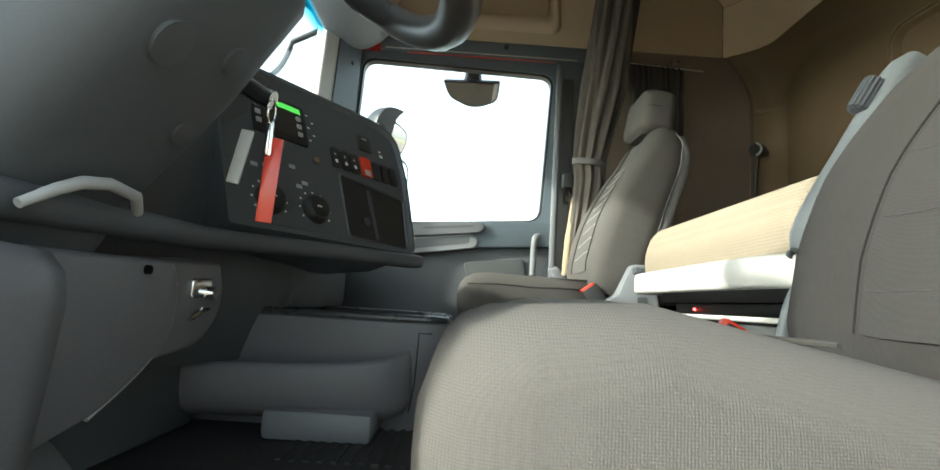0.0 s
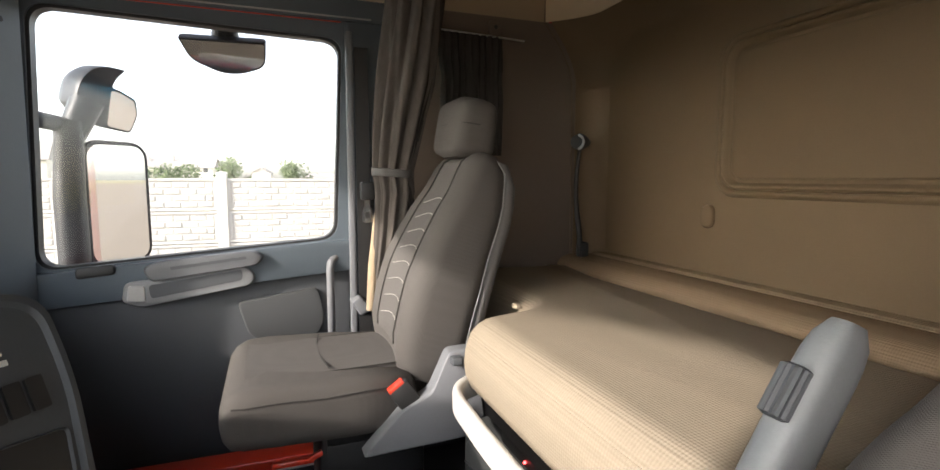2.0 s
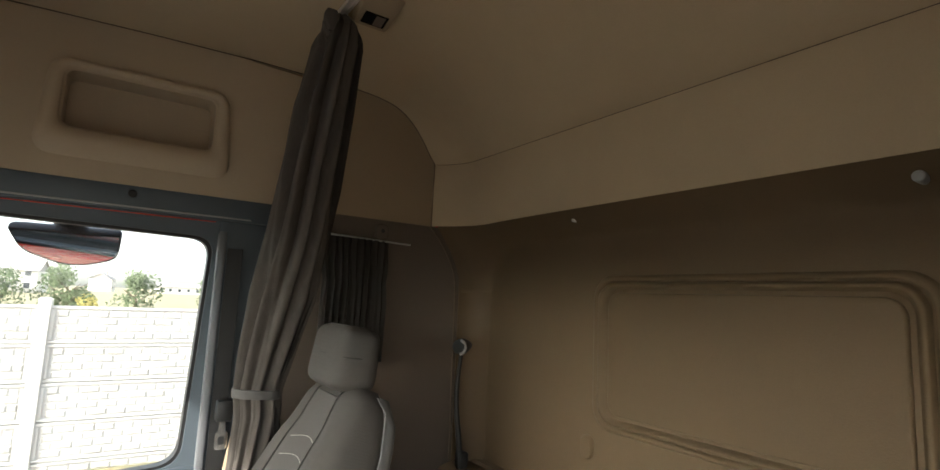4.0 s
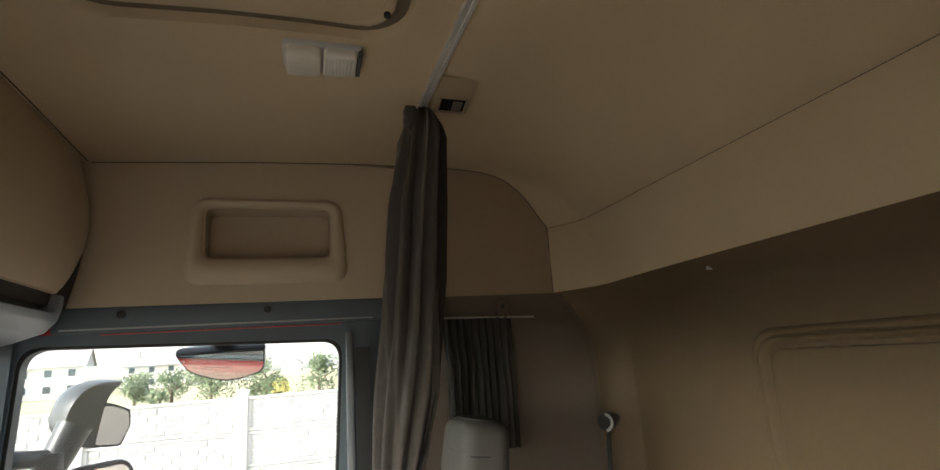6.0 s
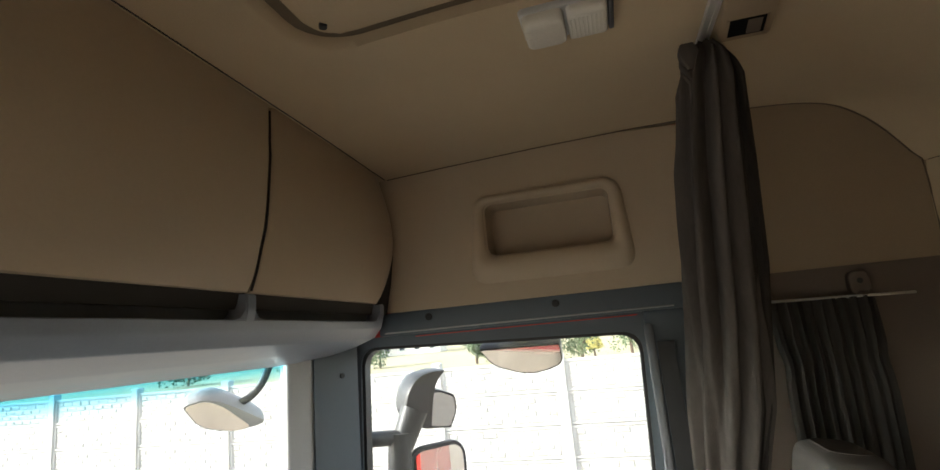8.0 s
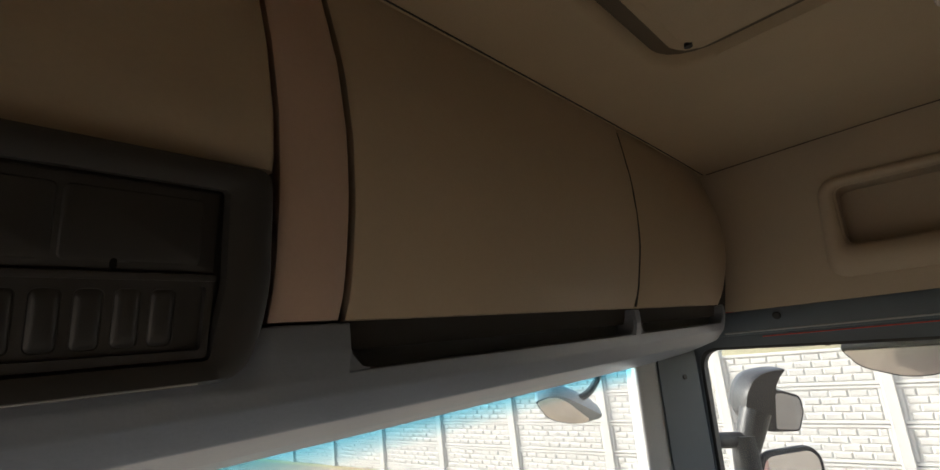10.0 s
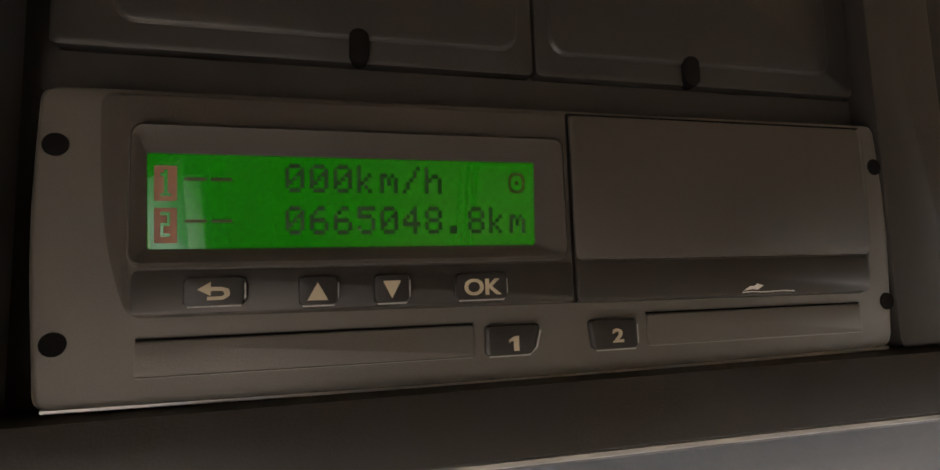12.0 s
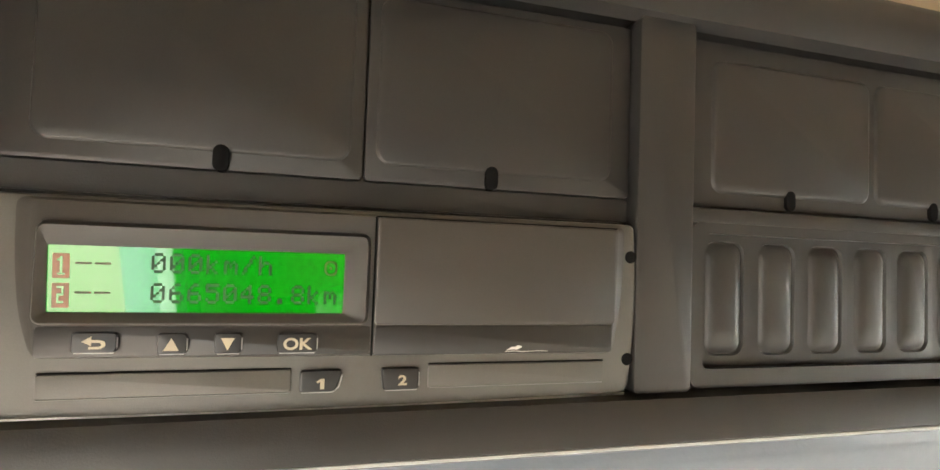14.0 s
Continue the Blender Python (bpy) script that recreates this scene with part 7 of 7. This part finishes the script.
MR = (0.764, -0.645, 0)
mirror("main_mirror", (1.404, 0.48, 0.925), MR, (0, 0, 1), rrect(0.238, 0.440, 0.060, 6), rrect(0.210, 0.408, 0.046, 6), "large main mirror on the passenger side", 0.06, [[[(1.30, 0.590, 0.66), (1.30, 0.592, 0.95), (1.315, 0.585, 1.20)], [0.046, 0.046, 0.040]], [[(1.12, 0.72, 1.235), (1.22, 0.66, 1.20), (1.32, 0.59, 1.185)], 0.026]])
mirror("wide_angle_mirror", (1.415, 0.505, 1.285), MR, Vector((0, 0, 1)) + 0.2 * Vector(MR).normalized().cross(Vector((0, 0, 1))), rpoly([(-0.103, -0.030), (-0.090, 0.054), (-0.050, 0.103), (0.007, 0.117), (0.066, 0.114), (0.034, 0.082), (0.020, 0.046), (0.046, 0.043), (0.114, 0.016), (0.127, -0.040), (0.104, -0.107), (-0.012, -0.094), (-0.080, -0.062)], [0.03, 0.04, 0.04, 0.03, 0.003, 0.03, 0.012, 0.02, 0.014, 0.014, 0.014, 0.02, 0.02], 5), rpoly([(0.018, 0.036), (0.048, 0.034), (0.107, 0.010), (0.119, -0.040), (0.098, -0.099), (0.012, -0.086)], [0.01, 0.02, 0.012, 0.012, 0.012, 0.01], 5), "wide angle mirror above the main mirror", 0.13, [[[(1.37, 0.545, 1.27), (1.33, 0.585, 1.15)], [0.05, 0.04]]])
KM = 1.18
mirror("kerb_mirror", (1.215, 0.100, 1.432), (-0.10, -0.99, 0.0), (-0.68, 0.0, 0.73), rpoly([(p[0], p[1] * KM) for p in ((-0.137, 0.045), (-0.112, -0.022), (-0.02, -0.062), (0.04, -0.062), (0.122, -0.035), (0.132, 0.045))], [0.008, 0.03, 0.04, 0.04, 0.03, 0.008], 6), rpoly([(p[0], p[1] * KM) for p in ((-0.130, 0.039), (-0.107, -0.018), (-0.02, -0.056), (0.04, -0.056), (0.117, -0.030), (0.126, 0.039))], [0.006, 0.03, 0.04, 0.04, 0.03, 0.006], 6), "kerb mirror hanging over the door window", 0.05, [[[(1.25, 0.10, 1.46), (1.20, 0.10, 1.55)], [0.05, 0.035]]])
mirror("front_mirror", (1.02, 1.065, 1.335), (0.79, -0.60, -0.22), (-0.55, -0.30, 0.60), rpoly([(-0.140, 0.030), (-0.080, 0.075), (0.0, 0.055), (0.145, -0.012), (0.060, -0.075), (-0.06, -0.065)], [0.02, 0.04, 0.06, 0.03, 0.05, 0.05], 6), rpoly([(-0.132, 0.028), (-0.078, 0.066), (-0.02, 0.045), (0.10, -0.040), (0.055, -0.068), (-0.057, -0.060)], [0.02, 0.04, 0.05, 0.03, 0.05, 0.05], 6), "grey front mirror on a curved arm by the windscreen", 0.07, [[arc((1.045, 1.05, 1.365), (1.12, 0.98, 1.37), (1.10, 0.93, 1.56), 10) + [Vector((1.09, 0.70, 1.68))], 0.013]], M_CASE)

# ---- outside: ground, fence, field, houses, trees ----
GZ = -1.15
bm = B()
ax = [-400, -120, -40, -15, -5, 2, 6, 8, 9, 10, 14, 20, 30, 45, 70, 110, 180, 300, 500, 900]
ay = [-900, -400, -150, -60, -25, -10, 0, 10, 25, 45, 70, 110, 200, 400, 900]
vs = [[bm.verts.new((x, y, GZ + (0.0 if x < 10 else 0.3 * noise.noise(Vector((x * 0.03, y * 0.03, 0)))))) for y in ay] for x in ax]
for i in range(len(ax) - 1):
    for j in range(len(ay) - 1):
        bm.faces.new((vs[i][j], vs[i + 1][j], vs[i + 1][j + 1], vs[i][j + 1]))
gm = mat("dry_grass_and_gravel", (0.30, 0.265, 0.15), 0.95, scale=3.0, bump=0.4, grain=0.25, big=0.3, bigscale=0.06, dist=0.05)
part("ground", bm, gm, None, "dry yellowish grass and gravel ground", 60, "ground", "structure")
bm = B()
slab(bm, [(-30, -300), (90, -300), (90, -22), (8.0, -18), (8.0, 80), (-30, 80)], xy(GZ - 0.5), xy(GZ + 0.012))
part("yard", bm, mat("pale_gravel_yard", (0.25, 0.205, 0.155), 0.95, scale=6, bump=0.5, grain=0.2, big=0.2, bigscale=0.4, dist=0.03), None, "pale gravel yard beside the truck", 0, "ground", "structure")

fence = thing("fence", (8.3, 12, GZ), "pale concrete panel fence with brick relief", "fence")
SP = 2.08


def fence_panel_mesh():
    bm = B()
    L, H = SP - 0.14, 0.50
    span(bm, (-0.02, -L / 2, 0), (0.03, L / 2, H))
    for z0, z1 in ((0.0, 0.045), (0.455, 0.50)):
        span(bm, (-0.045, -L / 2, z0 + 0.004), (-0.02, L / 2, z1 - 0.004), 0.006, 1)
    span(bm, (-0.045, -L / 2, 0.05), (-0.02, -L / 2 + 0.05, 0.45), 0.005, 1)
    span(bm, (-0.045, L / 2 - 0.05, 0.05), (-0.02, L / 2, 0.45), 0.005, 1)
    rng = random.Random(5)
    for r in range(4):
        z0 = 0.053 + r * 0.0995
        y = -L / 2 + 0.06
        first = True
        while y < L / 2 - 0.07:
            w = 0.11 if (first and r % 2) else 0.225
            first = False
            y1 = min(y + w, L / 2 - 0.06)
            if y1 - y > 0.04:
                d = 0.035 + rng.uniform(-0.005, 0.006)
                a = [(-0.02, y, z0), (-0.02, y1 - 0.01, z0), (-0.02, y1 - 0.01, z0 + 0.092), (-0.02, y, z0 + 0.092)]
                b = [(-d, y + 0.018, z0 + 0.016), (-d + 0.004, y1 - 0.028, z0 + 0.018), (-d - 0.006, y1 - 0.026, z0 + 0.078), (-d, y + 0.02, z0 + 0.076)]
                rings(bm, [a, b])
            y = y1
    me = bpy.data.meshes.new("fence_panel")
    bmesh.ops.recalc_face_normals(bm, faces=bm.faces)
    bm.to_mesh(me)
    bm.free()
    me.materials.append(M_CONC)
    return me


pm = fence_panel_mesh()
bm = B()
span(bm, (-0.08, -0.075, 0), (0.08, 0.075, 2.25), 0.012, 1)
rings(bm, [[Vector((a * k, b * k, z)) for a, b in ((-0.085, -0.08), (0.085, -0.08), (0.085, 0.08), (-0.085, 0.08))] for k, z in ((1.0, 2.245), (1.0, 2.262), (0.5, 2.28))])
pmesh = bpy.data.meshes.new("fence_post")
bmesh.ops.recalc_face_normals(bm, faces=bm.faces)
bm.to_mesh(pmesh)
bm.free()
pmesh.materials.append(M_CONC)
Y0 = 0.66
for k in range(-3, 26):
    ob = new("fence_post", pmesh)
    ob.parent = fence
    ob.matrix_parent_inverse = Matrix.Translation(-fence.location)
    ob.location = (8.3, Y0 + k * SP, GZ)
    for r in range(5):
        ob = new("fence_panel", pm)
        ob.parent = fence
        ob.matrix_parent_inverse = Matrix.Translation(-fence.location)
        ob.location = (8.3, Y0 + (k + 0.5) * SP, GZ - 0.35 + r * 0.506)


def tree(x, y, h, w, seed, label):
    rng = random.Random(seed)
    tr = thing("tree", (x, y, GZ), label, "tree", "trees beyond the fence")
    bm = B()
    tube(bm, [(x, y, GZ), (x + 0.1, y, GZ + h * 0.25), (x, y + 0.1, GZ + h * 0.6)], [0.16, 0.12, 0.05], 7)
    for q in range(6):
        a = rng.uniform(0, 6.28)
        z = GZ + h * rng.uniform(0.2, 0.5)
        tube(bm, [(x, y, z), (x + w * 0.3 * math.cos(a), y + w * 0.3 * math.sin(a), z + h * 0.18)], [0.06, 0.02], 5)
    part("trunk", bm, M_BARK, tr, "brown trunk and limbs", 50)
    bm = B()
    lobes = []
    for q in range(9):
        a, rr = rng.uniform(0, 6.28), w * 0.5 * math.sqrt(rng.uniform(0, 0.6))
        zz = h * rng.uniform(0.25, 0.8)
        lobes.append((Vector((x + rr * math.cos(a), y + rr * math.sin(a), GZ + zz)), w * rng.uniform(0.16, 0.30)))
    for q in range(1500):
        c, r = rng.choice(lobes)
        d = Vector((rng.gauss(0, 1), rng.gauss(0, 1), rng.gauss(0, 0.9))).normalized()
        p = c + d * r * rng.uniform(0.55, 1.1)
        s = w * rng.uniform(0.018, 0.045)
        e1 = Vector((rng.gauss(0, 1), rng.gauss(0, 1), rng.gauss(0, 1))).normalized()
        e2 = e1.orthogonal().normalized()
        bm.faces.new([bm.verts.new(p + v) for v in (e1 * s, e2 * s * 0.7, -e1 * s, -e2 * s * 0.7)])
    part("crown", bm, M_LEAF, tr, "dense dark green crown", 0)


M_BARK = mat("bark", (0.10, 0.07, 0.05), 0.9, scale=8, bump=0.6, dist=0.02)
M_LEAF = mat("green_leaves", (0.075, 0.105, 0.045), 0.7, scale=1.5, grain=0.3, bump=0)
for k, (x, y, h, w) in enumerate(((46, 2.3, 4.0, 3.9), (44, -1.7, 3.7, 2.9), (46, 6.3, 3.5, 3.2), (52, 13, 3.6, 3.6), (49, 9.6, 3.2, 3.0), (60, 27, 4.4, 4.6), (58, 36, 4.6, 5), (46, -7.5, 3.6, 3), (55, 50, 5, 6))):
    tree(x, y, h, w, 20 + k, "bushy dark green tree beyond the fence")
shrub = thing("flowering_shrub", (45.2, 1.2, GZ), "yellow flowering shrub beyond the fence", "shrub")
rng = random.Random(3)
bm = B()
for q in range(350):
    d = Vector((rng.gauss(0, 1), rng.gauss(0, 1), abs(rng.gauss(0, 1)))).normalized()
    p = Vector((45.2, 1.2, GZ + 0.8)) + Vector((d.x * 0.7, d.y * 0.8, d.z * 1.1)) * rng.uniform(0.4, 1)
    e1 = Vector((rng.gauss(0, 1), rng.gauss(0, 1), rng.gauss(0, 1))).normalized() * 0.12
    e2 = e1.orthogonal().normalized() * 0.09
    bm.faces.new([bm.verts.new(p + v) for v in (e1, e2, -e1, -e2)])
part("blossom", bm, mat("yellow_blossom", (0.50, 0.44, 0.14), 0.8, bump=0), shrub, "yellow blossom", 0)
bm = B()
tube(bm, [(45.2, 1.2, GZ), (45.26, 1.27, GZ + 1.2)], [0.1, 0.04], 6)
part("stem", bm, M_BARK, shrub, "brown stem")

M_WALL = mat("pale_house_render", (0.62, 0.58, 0.52), 0.9, scale=3, bump=0.2, big=0.1, bigscale=0.5)
# tile colour is lightened to put the distant haze into it
M_TILE = mat("haze_paled_roof_tiles", (0.34, 0.315, 0.30), 0.85, scale=6, bump=0.4, dist=0.02)
M_PANE = mat("dark_window_pane", (0.05, 0.06, 0.07), 0.15, bump=0)


def house(x, y, w, d, h, rh, turn, label, storeys=2):
    hs = thing("house", (x, y, GZ), label, "house", "houses beyond the field")
    m = Matrix.Translation((x, y, GZ)) @ Matrix.Rotation(radians(turn), 4, "Z")
    bm = B()
    span(bm, (-d / 2, -w / 2, 0), (d / 2, w / 2, h))
    bm.transform(m)
    part("wall", bm, M_WALL, hs, "pale rendered walls", 0)
    bm = B()
    rings(bm, [[Vector((-d / 2 - 0.5, yy, h)), Vector((0, yy, h + rh)), Vector((d / 2 + 0.5, yy, h)), Vector((0, yy, h + rh - 0.35))] for yy in (-w / 2 - 0.4, w / 2 + 0.4)])
    rings(bm, [[Vector((-d / 2, yy, h)), Vector((0, yy, h + rh - 0.3)), Vector((d / 2, yy, h))] for yy in (-w / 2, w / 2)])
    bm.transform(m)
    rf = part("roof", bm, M_TILE, hs, "grey brown tiled gable roof, paled for haze", 0)
    bm = B()
    span(bm, (-d * 0.2 - 0.3, w * 0.2, h), (-d * 0.2 + 0.3, w * 0.2 + 0.6, h + rh + 0.6))
    bm.transform(m)
    part("chimney", bm, M_TILE, rf, "brick chimney", 0)
    for s in range(storeys):
        for q in range(max(2, int(w / 3.2))):
            yy = -w / 2 + (q + 0.5) * w / max(2, int(w / 3.2))
            bm = B()
            span(bm, (-d / 2 - 0.06, yy - 0.65, 1.0 + s * 2.8), (-d / 2 + 0.05, yy + 0.65, 2.4 + s * 2.8))
            bm.transform(m)
            wd = part("window", bm, M_PALE, hs, "white framed window", 0)
            bm = B()
            span(bm, (-d / 2 - 0.08, yy - 0.55, 1.1 + s * 2.8), (-d / 2 - 0.05, yy + 0.55, 2.3 + s * 2.8))
            bm.transform(m)
            part("pane", bm, M_PANE, wd, "", 0)


house(120, 45, 14, 10, 5.6, 3.6, 8, "pale two-storey house with grey roof")
house(135, 66, 20, 10, 5.2, 3.0, -5, "long pale house with grey roof")
house(150, 34, 12, 10, 5.4, 3.4, 12, "pale house with brown gable roof")
house(128, 84, 16, 10, 5.5, 3.8, 3, "pale house with hipped grey roof")
house(160, 20, 14, 9, 5.0, 3.0, -8, "distant pale house with brown roof")
house(140, 104, 18, 10, 5.6, 3.4, 5, "pale farmhouse with grey roof")
house(128, 72, 10, 9, 6.4, 3.6, 80, "pale gabled house with grey roof")
house(112, 60, 9, 12, 4.6, 2.6, 3, "low pale house with pale grey roof")
house(131, 55, 10, 9, 6.2, 3.6, 84, "pale gabled house with brown roof")
house(258, 44.5, 8, 9, 7.3, 3.8, 4, "distant white house with brown roof")
house(264, 35.5, 9, 9, 6.4, 3.6, -6, "distant white house with hipped brown roof")
house(260, 24.5, 9, 9, 6.3, 3.8, 82, "distant gabled house with brown roof")
house(266, 2.5, 7, 8, 5.0, 2.6, 78, "small distant gabled house with brown roof")
house(272, -26, 18, 8, 3.0, 2.0, 3, "low distant row house with grey roof", 1)
